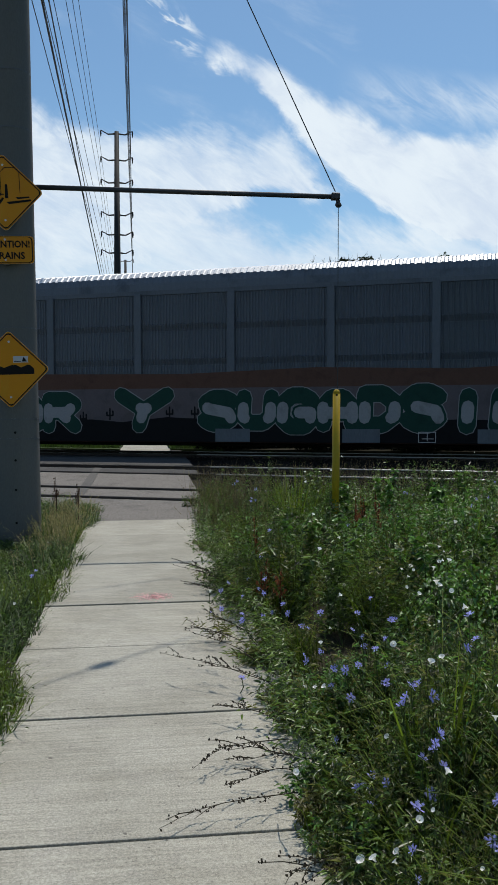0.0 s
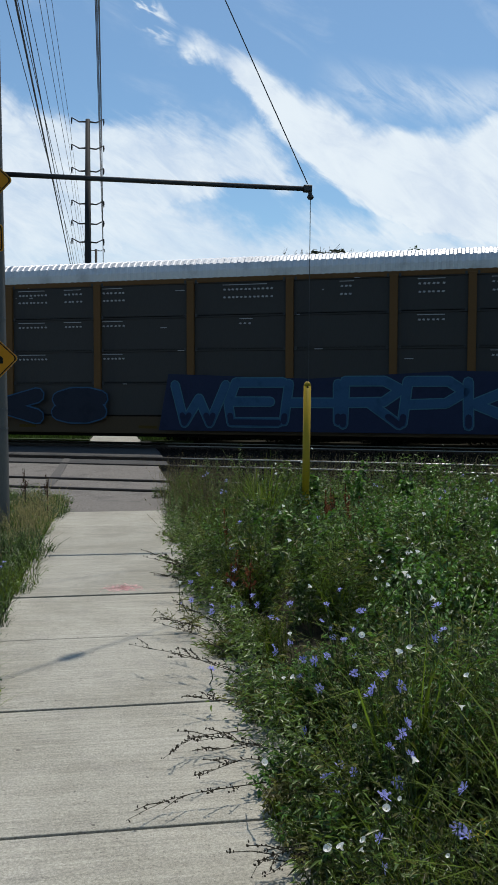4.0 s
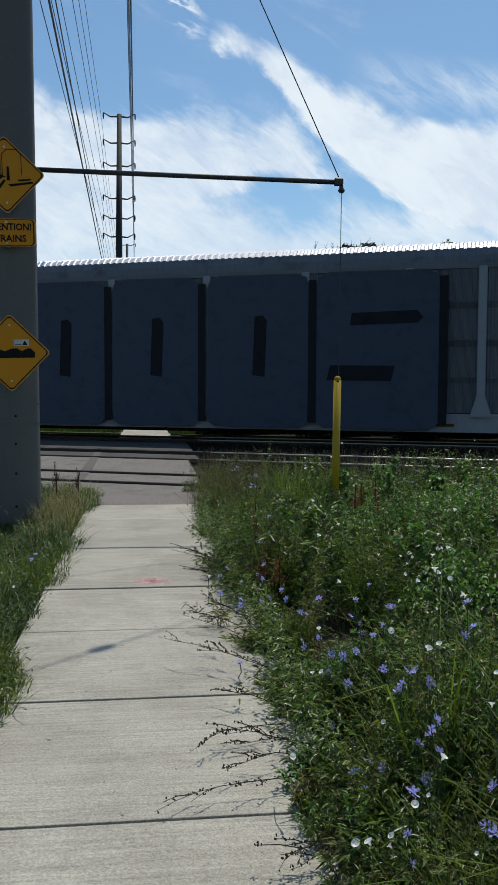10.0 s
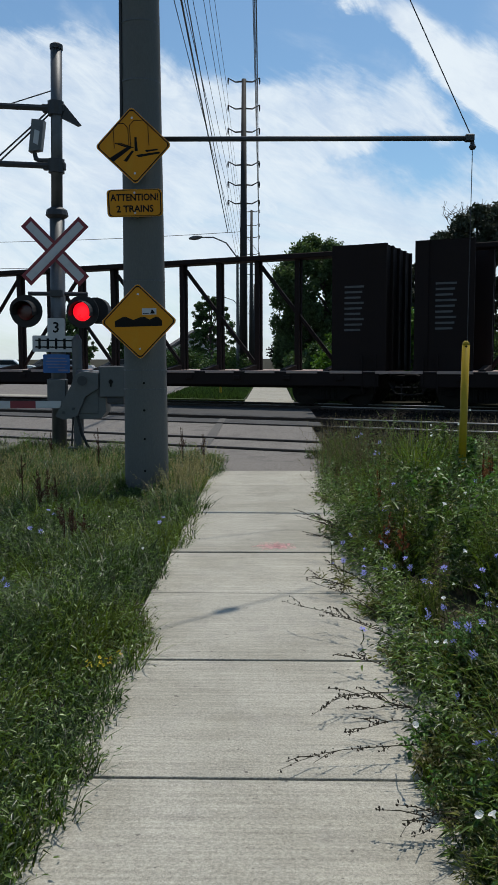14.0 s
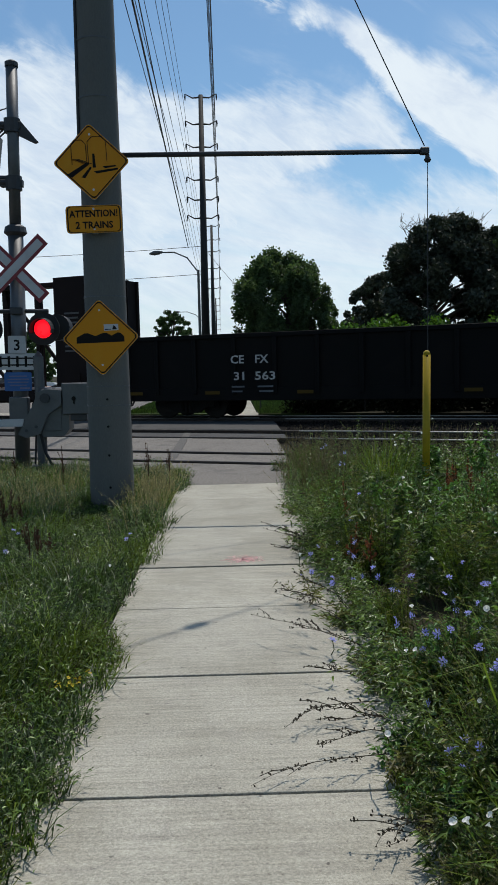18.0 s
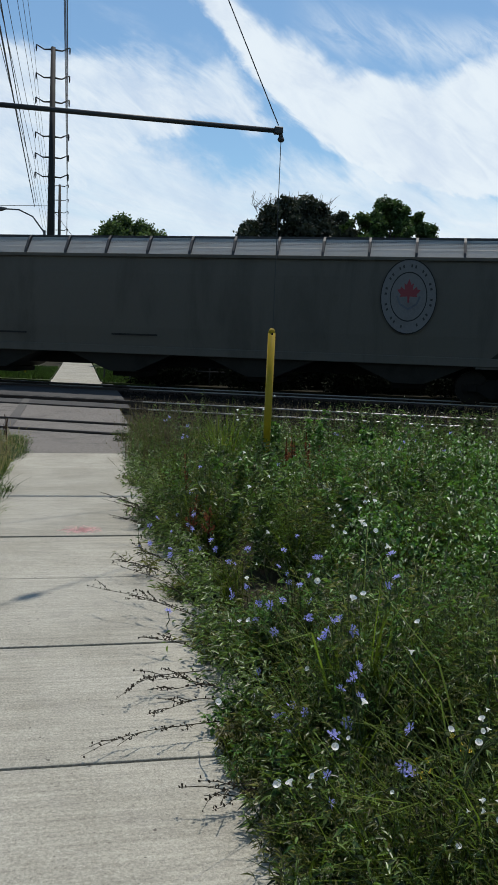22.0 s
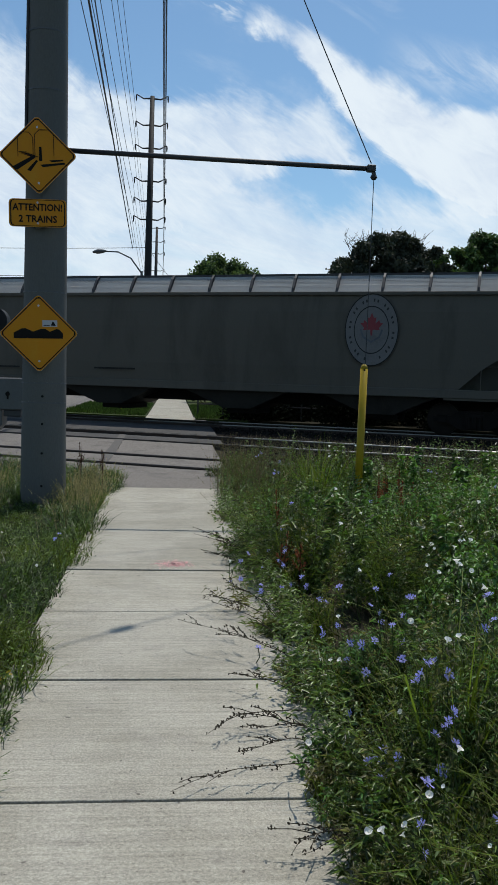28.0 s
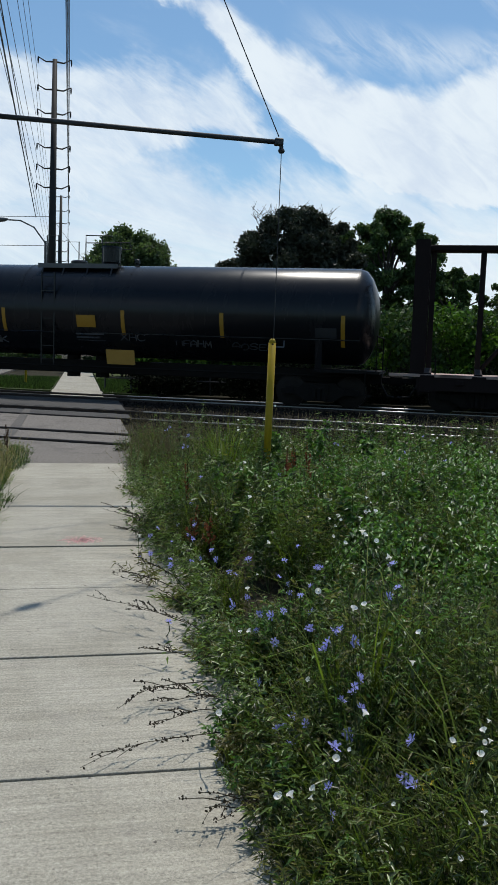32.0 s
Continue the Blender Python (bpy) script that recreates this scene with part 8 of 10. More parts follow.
            part("yellow_mark", on_drum(0.9, 1.4, 1.4, 1.62), "stripe_dim", c)
        elif kind == 1:
            part("yellow_mark", on_drum(1.0, 1.65, 1.42, 1.7), "stripe_dim", c)
        else:
            scribbles(c, (("HESKA", -8.3, -7.0, 1.72, "spray_dim", 0.04, 11), ("WESRKY", -5.5, -4.0, 1.75, "spray_grey", 0.04, 12), ("SAHANK", -3.7, -2.2, 1.7, "spray_grey", 0.04, 13), ("UEAHM", 3.2, 4.3, 1.72, "spray_grey", 0.035, 14), ("AOSEM", 4.9, 6.2, 1.7, "spray_dim", 0.035, 15), ("XHC", 1.5, 2.3, 1.85, "spray_grey", 0.03, 16), ("HESANR", -7.0, -5.3, 1.55, "spray_dim", 0.04, 17)))
            part("yellow_mark", on_drum(0.95, 1.85, 1.45, 1.75, 0.02).prism([(1.0, 1.02), (1.9, 1.02), (1.85, 1.46), (0.95, 1.46)], -0.92, -0.9), "stripe_yellow", c)
            part("pale_box", brush([[(6.1, 1.7), (6.45, 1.7), (6.45, 1.95), (6.1, 1.95), (6.1, 1.7)]], 0.03, -1.18), "rack_grey", c)
    c, h, W = centerbeam("empty brown centre-beam flat car with open truss", g[21], g[22], "flat_brown", solid=False)


make_train()
# ---- trees and far buildings ----
def leaf_cloud(rng, centres, radii, count, size, droop=0.82):
    """Small leaf quads scattered through clumps: points and faces."""
    which = rng.choice(len(centres), count, p=radii ** 2 / (radii ** 2).sum())
    d = rng.normal(size=(count, 3))
    d /= np.linalg.norm(d, axis=1)[:, None]
    r = rng.uniform(0.2, 1.0, count) ** 0.5 * rng.uniform(0.7, 1.3, count)
    c = centres[which] + d * (radii[which] * r)[:, None] * np.array([1, 1, droop])
    a = rng.normal(size=(count, 3))
    a /= np.linalg.norm(a, axis=1)[:, None]
    b = np.cross(a, rng.normal(size=(count, 3)))
    b /= np.linalg.norm(b, axis=1)[:, None]
    s = size * rng.uniform(0.6, 1.3, count)[:, None]
    co = np.stack([c - a * s, c + b * s * 0.55, c + a * s, c - b * s * 0.55], 1).reshape(-1, 3)
    return co, np.arange(4 * count).reshape(-1, 4)


def tree(label, x, y, height, crown, seed, mat, leaves=16000, size=0.16, trunk=0.22, low=0.25, bare=0, peak=0.0, droop=0.82, clumps=210):
    """Tapered trunk, limbs, and a crown of clumps with gaps. crown: half widths along x and y."""
    rng = np.random.default_rng(seed)
    t = thing("tree", label, "tree", pose(x, y, 0))
    wood = Shape().tube([(0, 0, -0.3), (0.1, 0, height * 0.25), (-0.1, 0.1, height * 0.55), (0.1, 0, height * 0.85)], [trunk, trunk * 0.8, trunk * 0.5, trunk * 0.15], 8)
    centres, radii = [], []
    n = clumps
    for k in range(n):
        q = (k + 0.5) / n
        wide = (1 - q ** 3.0) ** 0.5 * (0.82 + 0.18 * min(1.0, q * 4))
        a = k * 2.4 + rng.uniform(-0.5, 0.5)
        m = rng.uniform(0.15, 1.0) ** 0.5
        z = height * (low + (0.95 - low) * q) * rng.uniform(0.95, 1.04)
        c = np.array([math.cos(a) * crown[0] * wide * m * 0.92 + peak * q, math.sin(a) * crown[1] * wide * m * 0.92, z])
        centres.append(c)
        radii.append(rng.uniform(0.05, 0.125) * crown[0])
        if k % 6 == 0:
            base = Vector((0, 0, height * (0.2 + 0.4 * q)))
            wood.tube([base, base.lerp(Vector(c), 0.55) + Vector((0, 0, 0.3)), Vector(c)], [trunk * 0.35, trunk * 0.2, 0.03], 5)
    for k in range(bare):
        a = rng.uniform(0, 6.28)
        p = Vector((rng.uniform(-0.25, 0.45) * crown[0], 0, height * 0.88))
        q = p + Vector((math.cos(a) * 0.5, 0.2, rng.uniform(0.5, 1.35)))
        bend = p.lerp(q, 0.55) + Vector((rng.uniform(-0.25, 0.25), 0, 0.1))
        wood.tube([p, bend, q], [0.020, 0.013, 0.006], 4)
        for j in range(4):
            m = p.lerp(q, rng.uniform(0.3, 0.9))
            wood.tube([m, m + Vector((rng.uniform(-0.6, 0.6), 0, rng.uniform(0.2, 0.7)))], [0.013, 0.006], 4)
    part("trunk", wood, "bark", t)
    co, faces = leaf_cloud(rng, np.array(centres), np.array(radii), leaves, size, droop)
    crown_ob = new("crown", fast_mesh("crown", co, faces, mat))
    crown_ob.parent = t
    return t


def by_angle(turn, y):
    return math.tan(radians(turn)) * y


# turn: degrees to the right of straight ahead
tree("broad dark maple tree with bare twigs on top", by_angle(13.3, 46), 46, 9.6, (5.5, 3.5), 5, "leaf_dark", 100000, 0.11, 0.34, 0.08, bare=34, peak=1.0)
tree("dark green tree behind the railway", by_angle(20.3, 48), 48, 10.3, (4.9, 3.0), 6, "leaf", 80000, 0.11, 0.3, 0.08)
tree("dark green tree behind the railway", by_angle(10.2, 49), 49, 7.2, (3.2, 2.2), 7, "leaf_dark", 40000, 0.11, 0.25, 0.05)
tree("soft green willow tree beyond the tracks", by_angle(4.0, 58), 58, 9.3, (4.6, 3.4), 8, "leaf_soft", 100000, 0.11, 0.3, 0.03, peak=-0.9, droop=1.9, clumps=220)
tree("small far green tree", by_angle(-4.1, 74), 74, 7.0, (2.6, 1.7), 9, "leaf", 16000, 0.10, 0.2, 0.12)
tree("dark green tree far along the railway", by_angle(24.6, 47), 47, 7.1, (2.8, 2.6), 16, "leaf", 36000, 0.11, 0.25, 0.05)
tree("dark green tree far along the railway", by_angle(29.2, 47), 47, 7.0, (3.6, 3.0), 10, "leaf", 34000, 0.11, 0.25, 0.1)
tree("dark green tree far along the railway", by_angle(34.5, 44), 44, 6.6, (3.6, 3.0), 11, "leaf", 30000, 0.11, 0.25, 0.1)
tree("green tree seen past the crossing", by_angle(-9.5, 90), 90, 6.0, (2.6, 2.2), 12, "leaf", 8000, 0.2, 0.25, 0.1)
tree("green tree seen past the crossing", by_angle(-13.5, 96), 96, 6.4, (3.2, 2.2), 13, "leaf", 8000, 0.2, 0.25, 0.1)


def make_hedge():
    """Bushes behind the tracks."""
    rng = np.random.default_rng(21)
    # rear bushes carry the shade below the trees in their leaf colour
    for turn, y, h, w, mat in ((5.6, 40, 3.2, 1.8, "leaf_light"), (8.4, 39, 4.0, 2.0, "leaf_light"), (11.6, 38, 4.2, 2.2, "leaf_light"), (15.5, 37, 3.6, 2.3, "leaf"), (19.5, 36, 3.9, 2.4, "leaf_light"), (23.2, 35, 3.9, 2.4, "leaf"), (26.3, 34, 3.9, 2.4, "leaf_light"),
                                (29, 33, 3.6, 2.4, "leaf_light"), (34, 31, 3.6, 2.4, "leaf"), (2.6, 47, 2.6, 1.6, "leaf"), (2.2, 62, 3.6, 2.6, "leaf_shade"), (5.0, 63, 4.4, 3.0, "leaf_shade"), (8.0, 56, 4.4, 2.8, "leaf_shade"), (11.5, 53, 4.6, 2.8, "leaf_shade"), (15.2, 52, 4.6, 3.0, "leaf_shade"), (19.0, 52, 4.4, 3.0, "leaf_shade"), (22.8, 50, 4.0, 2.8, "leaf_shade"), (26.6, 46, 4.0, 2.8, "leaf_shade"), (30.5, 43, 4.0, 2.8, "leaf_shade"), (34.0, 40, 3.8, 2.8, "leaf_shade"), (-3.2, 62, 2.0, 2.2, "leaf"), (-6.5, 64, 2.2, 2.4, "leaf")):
        b = thing("bush", "dense green bush behind the railway", "bush", pose(by_angle(turn, y), y, 0), "bushes")
        n = 16
        c = np.stack([rng.uniform(-w, w, n) * 0.8, rng.uniform(-1, 1, n), rng.uniform(0.15, 0.8, n) * h], -1)
        r = rng.uniform(0.5, 0.95, n) * w * 0.5
        stem = Shape()
        for p in c[::2]:
            stem.tube([(p[0] * 0.3, p[1] * 0.3, -0.2), tuple(p)], [0.05, 0.015], 5)
        part("stem", stem, "bark", b)
        co, faces = leaf_cloud(rng, c, r, 6500, 0.11)
        crown_ob = new("crown", fast_mesh("crown", co, faces, mat))
        crown_ob.parent = b


make_hedge()


def make_thicket():
    """Low scrub right behind the far track; its shade is put into the leaf colour."""
    rng = np.random.default_rng(22)
    for k in range(40):
        p = on_line(-9.3 + 1.15 * (k % 30) if k < 30 else -8.8 + 3.4 * (k - 30), 28.2 + 0.9 * (k % 3) if k < 30 else 31.4, 0)
        b = thing("scrub_bush", "low scrub bush in shade-dark leaf colour beside the far track", "bush", pose(p.x, p.y, 0), "scrub bushes")
        n, h = 13, rng.uniform(1.1, 1.9)
        c = np.stack([rng.uniform(-0.9, 0.9, n), rng.uniform(-0.5, 0.5, n), rng.uniform(0.0, 0.75, n) ** 1.4 * h], -1)
        stem = Shape()
        for q in c[::3]:
            stem.tube([(q[0] * 0.3, q[1] * 0.3, -0.2), tuple(q)], [0.03, 0.01], 5)
        part("stem", stem, "bark", b)
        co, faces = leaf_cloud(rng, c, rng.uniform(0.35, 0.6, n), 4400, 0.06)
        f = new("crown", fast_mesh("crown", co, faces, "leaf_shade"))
        f.parent = b


make_thicket()


def make_far():
    house = thing("house", "far pale house with a dark gable roof", "house", pose(by_angle(-5.0, 84), 84, 0, 0, 0, 12))
    part("wall", Shape().prism([(-2.6, -0.3), (2.6, -0.3), (2.6, 2.4), (0, 4.0), (-2.6, 2.4)], 0, 6), "siding", house)
    part("roof", Shape().prism([(-3.0, 2.3), (0, 4.2), (3.0, 2.3), (3.0, 2.5), (0, 4.4), (-3.0, 2.5)], -0.3, 6.3), "roof_tile", house)
    w = part("window", Shape().box(-0.6, 0.6, -0.06, 0.0, 1.0, 2.0), "sign_white", house)
    part("pane", Shape().box(-0.5, 0.5, -0.08, -0.05, 1.08, 1.92), "car_glass", w)
    # low rail beyond the crossing
    rail = thing("pipe_rail", "low dark pipe rail beside the far pavement", "railing", pose(0, 0, 0))
    for k in range(6):
        part("post", Shape().tube([(0.9 + 0.9 * k, 31.0 - 0.4 * k, -0.1), (0.9 + 0.9 * k, 31.0 - 0.4 * k, 0.95)], 0.03, 6), "dark_steel", rail)
    for z in (0.5, 0.92):
        part("pipe", Shape().tube([(0.9, 31.0, z), (5.4, 29.0, z)], 0.028, 6), "dark_steel", rail)
    post = thing("marker_post", "thin yellow marker post on the far lawn", "post", pose(-2.1, 34.5, 0))
    part("shaft", Shape().tube([(0, 0, -0.1), (0, 0, 1.1)], 0.05, 8), "guard_yellow", post)


make_far()


def make_car(label, x, y, turn, paint):
    c = thing("car", label, "car", pose(x, y, 0, 0, 0, turn), "parked cars")
    part("body", Shape().prism([(-2.2, 0.35), (2.2, 0.35), (2.25, 0.7), (2.05, 0.92), (1.1, 1.0), (0.55, 1.42), (-1.2, 1.45), (-1.9, 1.0), (-2.2, 0.92)], -0.88, 0.88), paint, c)
    part("side_window", Shape().prism([(0.95, 1.0), (0.5, 1.36), (-1.1, 1.38), (-1.6, 1.0)], -0.89, -0.87), "car_glass", c)
    part("side_window", Shape().prism([(0.95, 1.0), (0.5, 1.36), (-1.1, 1.38), (-1.6, 1.0)], 0.87, 0.89), "car_glass", c)
    for wx in (-1.35, 1.35):
        for wy in (-0.8, 0.8):
            w = part("wheel", Shape().tube([(wx, wy - 0.1, 0.32), (wx, wy + 0.1, 0.32)], 0.32, 16), "black_paint", c)
            part("rim", Shape().tube([(wx, wy - 0.11, 0.32), (wx, wy + 0.11, 0.32)], 0.2, 12), "galv", w)
    for wy in (-0.65, 0.65):
        part("headlight", Shape().box(2.15, 2.27, wy - 0.18, wy + 0.18, 0.62, 0.78, bev=0.02), "sign_white", c)


for k, (x, y, paint, turn) in enumerate(((-22.0, 70, "car_white", 8), (-17.2, 71, "car_white", 5), (-12.6, 74, "car_dark", -4), (-19.5, 76, "car_dark", 5))):
    make_car("far white car beyond the crossing" if paint == "car_white" else "far dark car beyond the crossing", x, y, turn, paint)

# ---- weeds, grass and wild flowers ----
def smooth_noise(x, y, scale, seed):
    """Cheap rolling height noise, 0 to 1."""
    rng = np.random.default_rng(seed)
    total = np.zeros_like(x)
    for k in range(5):
        a, f, p = rng.uniform(0, 6.28), scale * rng.uniform(0.6, 1.7), rng.uniform(0, 6.28)
        total += np.sin((x * np.cos(a) + y * np.sin(a)) * f + p)
    return 0.5 + total / 10


def unit(v):
    return v / np.maximum(np.linalg.norm(v, axis=-1, keepdims=True), 1e-9)


def ribbons(rng, root, tip, width, bend, steps=3):
    """Bent blades from root to tip, as strips of quads that end in a point."""
    n = len(root)
    way = tip - root
    side = unit(np.stack([way[:, 1] + rng.normal(0, 0.3, n) * 0.3, -way[:, 0] + rng.normal(0, 0.3, n) * 0.3, np.zeros(n)], -1) + rng.normal(0, 0.02, (n, 3)))
    pts = []
    for k in range(steps + 1):
        q = k / steps
        p = root + way * q
        p[:, 2] += bend * np.linalg.norm(way, axis=1) * q * (1 - q) * 2
        w = (width * (1 - q ** 1.6) * 0.5 + 0.0004)[:, None]
        pts += [p - side * w, p + side * w]
    co = np.stack(pts, 1)
    m = 2 * (steps + 1)
    face = np.array([[2 * k, 2 * k + 1, 2 * k + 3, 2 * k + 2] for k in range(steps)])
    faces = (face[None] + m * np.arange(n)[:, None, None]).reshape(-1, 4)
    return co.reshape(-1, 3), faces


def leaves(rng, base, way, length, width, droop=0.25):
    """Pointed leaves, each two triangles folded along the middle."""
    n = len(base)
    way = unit(way)
    side = unit(np.cross(way, np.array([0, 0, 1.0]) + rng.normal(0, 0.35, (n, 3))))
    up = np.cross(side, way)
    L, W = length[:, None], width[:, None]
    mid = base + way * L * 0.42 + up * W * 0.25
    tip = base + way * L - np.array([0, 0, 1.0]) * L * droop
    co = np.stack([base, mid - side * W * 0.5, tip, mid + side * W * 0.5], 1).reshape(-1, 3)
    face = np.array([[0, 2, 1], [0, 3, 2]])
    return co, (face[None] + 4 * np.arange(n)[:, None, None]).reshape(-1, 3)


def scatter(rng, count, inside, x0, x1, y0, y1, near=1.3):
    """Points over a patch, denser near the viewer."""
    xs, ys = [], []
    got = 0
    while got < count:
        x, y = rng.uniform(x0, x1, count), rng.uniform(y0, y1, count)
        keep = inside(x, y) & (rng.uniform(0, 1, count) < np.minimum(1.0, (3.2 / np.hypot(x, y)) ** near))
        xs.append(x[keep])
        ys.append(y[keep])
        got += keep.sum()
    return np.concatenate(xs)[:count], np.concatenate(ys)[:count]


def east(x, y):
    """The weed bed beside the pavement, up to the ballast."""
    edge = 0.60 + 0.07 * np.sin(y * 1.9) + 0.05 * np.sin(y * 5.3 + 1) + 0.055 * np.clip((4.3 - y) / 1.0, 0, 1) - 0.08 * np.clip((y - 5) / 1.5, 0, 1) + 0.12 * np.clip((y - 8.8) / 0.8, 0, 1)
    slant = x * math.sin(radians(-TRACK_TURN)) + y * math.cos(radians(-TRACK_TURN))
    return (x > edge) & (slant < 12.15) & (x < 0.74 * y + 1.2)


def west(x, y):
    edge = -0.74 + 0.05 * np.clip((3.0 - y) / 0.5, 0, 1) + 0.07 * np.sin(y * 1.6 + 2) + 0.04 * np.sin(y * 4.7)
    slant = x * math.sin(radians(-TRACK_TURN)) + y * math.cos(radians(-TRACK_TURN))
    return (x < edge) & (x > -0.44 * y - 0.9) & (x > -5.2) & (slant < 11.7)


def canopy(x, y):
    """How high the weeds stand: mounds and hollows, taller towards the ballast."""
    slant = x * math.sin(radians(-TRACK_TURN)) + y * math.cos(radians(-TRACK_TURN))
    lump = lambda f, seed: np.clip((smooth_noise(x, y, f, seed) - 0.25) * 2, 0, 1)
    h = 0.13 + 0.40 * lump(2.2, 4) + 0.28 * lump(5.5, 5) - 0.30 * np.exp(-((x - 2.05) ** 2 / 0.35 + (y - 4.0) ** 2 / 0.3))
    rise = np.clip((x - 0.55) / 0.55, 0.3, 1.0)
    return h * rise * (1 + 0.08 * np.clip((slant - 8.0) / 3.5, 0, 1))


def stuff(name, co, faces, mat, label, category):
    ob = new(name, fast_mesh(name, co, faces, mat))
    return tagged(ob, label, category, kind="stuff")


def make_weeds():
    rng = np.random.default_rng(11)
    # tufts: each plant is a spray of leafy stems from one root, with its own leaf size and height
    plants = 2900
    bed = lambda x, y: east(x, y) & (smooth_noise(x, y, 5.2, 61) + 0.5 * smooth_noise(x, y, 11.0, 62) > np.where(y > 4.5, 0.84, 0.72))
    px, py = scatter(rng, plants, bed, 0.4, 9, 1.25, 13.5, 1.15)
    tall = canopy(px, py) * np.where(py > 5, rng.uniform(0.4, 1.6, plants), rng.uniform(0.6, 1.35, plants))
    tall = np.minimum(tall, np.where(px * 0.4027 + py * 0.9153 > 8.5, 0.50 + 0.07 * np.clip(px - 3, 0, 4) + rng.uniform(-0.14, 0.10, plants), 2.0))
    field = smooth_noise(px, py, 1.3, 8) + rng.normal(0, 0.13, plants) + np.clip((px - 1.3) * 0.16, -0.1, 0.20)
    sort = np.digitize(field, (0.44, 0.58, 0.70))       # narrow, mixed, broad, bright broad
    olive = (rng.uniform(0, 1, plants) < 0.14 + 0.45 * np.exp(-(px - 0.6) * 2.2))
    per_stem = 9
    stem_of = np.repeat(np.arange(plants), per_stem)
    n = len(stem_of)
    a, r = rng.uniform(0, 6.28, n), np.sqrt(rng.uniform(0, 1, n))
    out = np.stack([np.cos(a), np.sin(a)], -1) * r[:, None]
    h = tall[stem_of] * (1.05 - 0.5 * r ** 2) * rng.uniform(0.75, 1.1, n)
    root = np.stack([px[stem_of] + out[:, 0] * 0.03, py[stem_of] + out[:, 1] * 0.03, np.full(n, -0.03)], -1)
    lean = out * (0.07 + 0.30 * tall[stem_of])[:, None]
    lean[:, 0] -= np.clip(1.15 - px[stem_of], 0, 0.5) * 0.5 * np.clip((py[stem_of] - 3.4) / 2.5, 0.0, 1) * np.clip((10 - py[stem_of]) / 3, 0.2, 1) * rng.uniform(0.2, 1, n)
    tip = root + np.stack([lean[:, 0], lean[:, 1], h + 0.03], -1)
    co, faces = ribbons(rng, root.copy(), tip, rng.uniform(0.002, 0.004, n), rng.uniform(0.0, 0.25, n), 2)
    stuff("weed_stems", co, faces, "stem", "thin green and brown weed stems", "weeds")
    per = 14
    q = rng.uniform(0.3, 1.0, (n, per)) ** 0.75
    base = root[:, None] + (tip - root)[:, None] * q[..., None]
    way = rng.normal(size=(n, per, 3)) * np.array([0.8, 0.8, 0.5]) + np.concatenate([out, np.full((n, 1), 0.35)], 1)[:, None] * 0.6
    size = np.array([0.066, 0.060, 0.050, 0.050])[sort] * rng.uniform(0.6, 1.45, plants)
    thin = np.array([0.12, 0.15, 0.23, 0.34])[sort] * rng.uniform(0.75, 1.3, plants)
    length = size[stem_of][:, None] * rng.uniform(0.55, 1.3, (n, per)) * (1.35 - 0.6 * q) * np.clip(0.56 + 0.075 * (py - 1.8), 0.56, 0.86)[stem_of][:, None]
    width = length * thin[stem_of][:, None]
    # darker-leaved weeds; their patches also put shaded hollows into the bed's colour
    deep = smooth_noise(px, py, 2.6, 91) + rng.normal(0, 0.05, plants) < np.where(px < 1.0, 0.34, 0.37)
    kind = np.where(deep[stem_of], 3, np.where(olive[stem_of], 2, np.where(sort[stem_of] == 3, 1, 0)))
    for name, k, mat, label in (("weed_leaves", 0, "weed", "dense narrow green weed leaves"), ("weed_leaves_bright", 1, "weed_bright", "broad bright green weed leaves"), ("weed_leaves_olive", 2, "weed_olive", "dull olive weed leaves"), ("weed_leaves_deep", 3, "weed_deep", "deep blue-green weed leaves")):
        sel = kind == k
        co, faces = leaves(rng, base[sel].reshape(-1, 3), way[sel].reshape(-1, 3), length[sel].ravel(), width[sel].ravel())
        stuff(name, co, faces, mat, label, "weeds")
    # grass tufts among the weeds
    tufts = 2600
    gx, gy = scatter(rng, tufts, bed, 0.4, 9, 1.25, 13.5, 1.2)
    of = np.repeat(np.arange(tufts), 13)
    n = len(of)
    h = (canopy(gx, gy) * rng.uniform(0.6, 1.35, tufts))[of] * rng.uniform(0.6, 1.1, n)
    root = np.stack([gx[of] + rng.normal(0, 0.02, n), gy[of] + rng.normal(0, 0.02, n), np.full(n, -0.02)], -1)
    a = rng.uniform(0, 6.28, n)
    r = h * rng.uniform(0.2, 0.95, n)
    tip = root + np.stack([np.cos(a) * r - np.clip(1.1 - gx[of], 0, 0.5) * 0.3 * np.clip((gy[of] - 3.4) / 2, 0, 1), np.sin(a) * r, h * rng.uniform(0.55, 1, n)], -1)
    co, faces = ribbons(rng, root, tip, rng.uniform(0.004, 0.009, n), rng.uniform(0.2, 0.6, n), 2)
    stuff("weed_grass", co, faces, "grass", "long thin green grass blades among weeds", "grass")
    # broad trailing leaves over the tops of some mounds
    n = 12000
    patchy = lambda x, y: east(x, y) & (smooth_noise(x, y, 1.6, 30) > 0.56) & (x > 1.0) & (y < 8) & (y > 2.7)
    x, y = scatter(rng, n, patchy, 0.9, 9, 1.25, 13.5)
    base = np.stack([x, y, canopy(x, y) * rng.uniform(0.55, 1.05, n)], -1)
    way = rng.normal(size=(n, 3)) * np.array([1, 1, 0.35])
    length = rng.uniform(0.025, 0.05, n)
    co, faces = leaves(rng, base, way, length, length * rng.uniform(0.5, 0.75, n), 0.4)
    stuff("trailing_leaves", co, faces, "weed_bright", "broad trailing bindweed leaves", "weeds")
    # ragged skyline of tall leafy stalks along the ballast
    n = 800
    x = rng.uniform(0.9, 8.0, n)
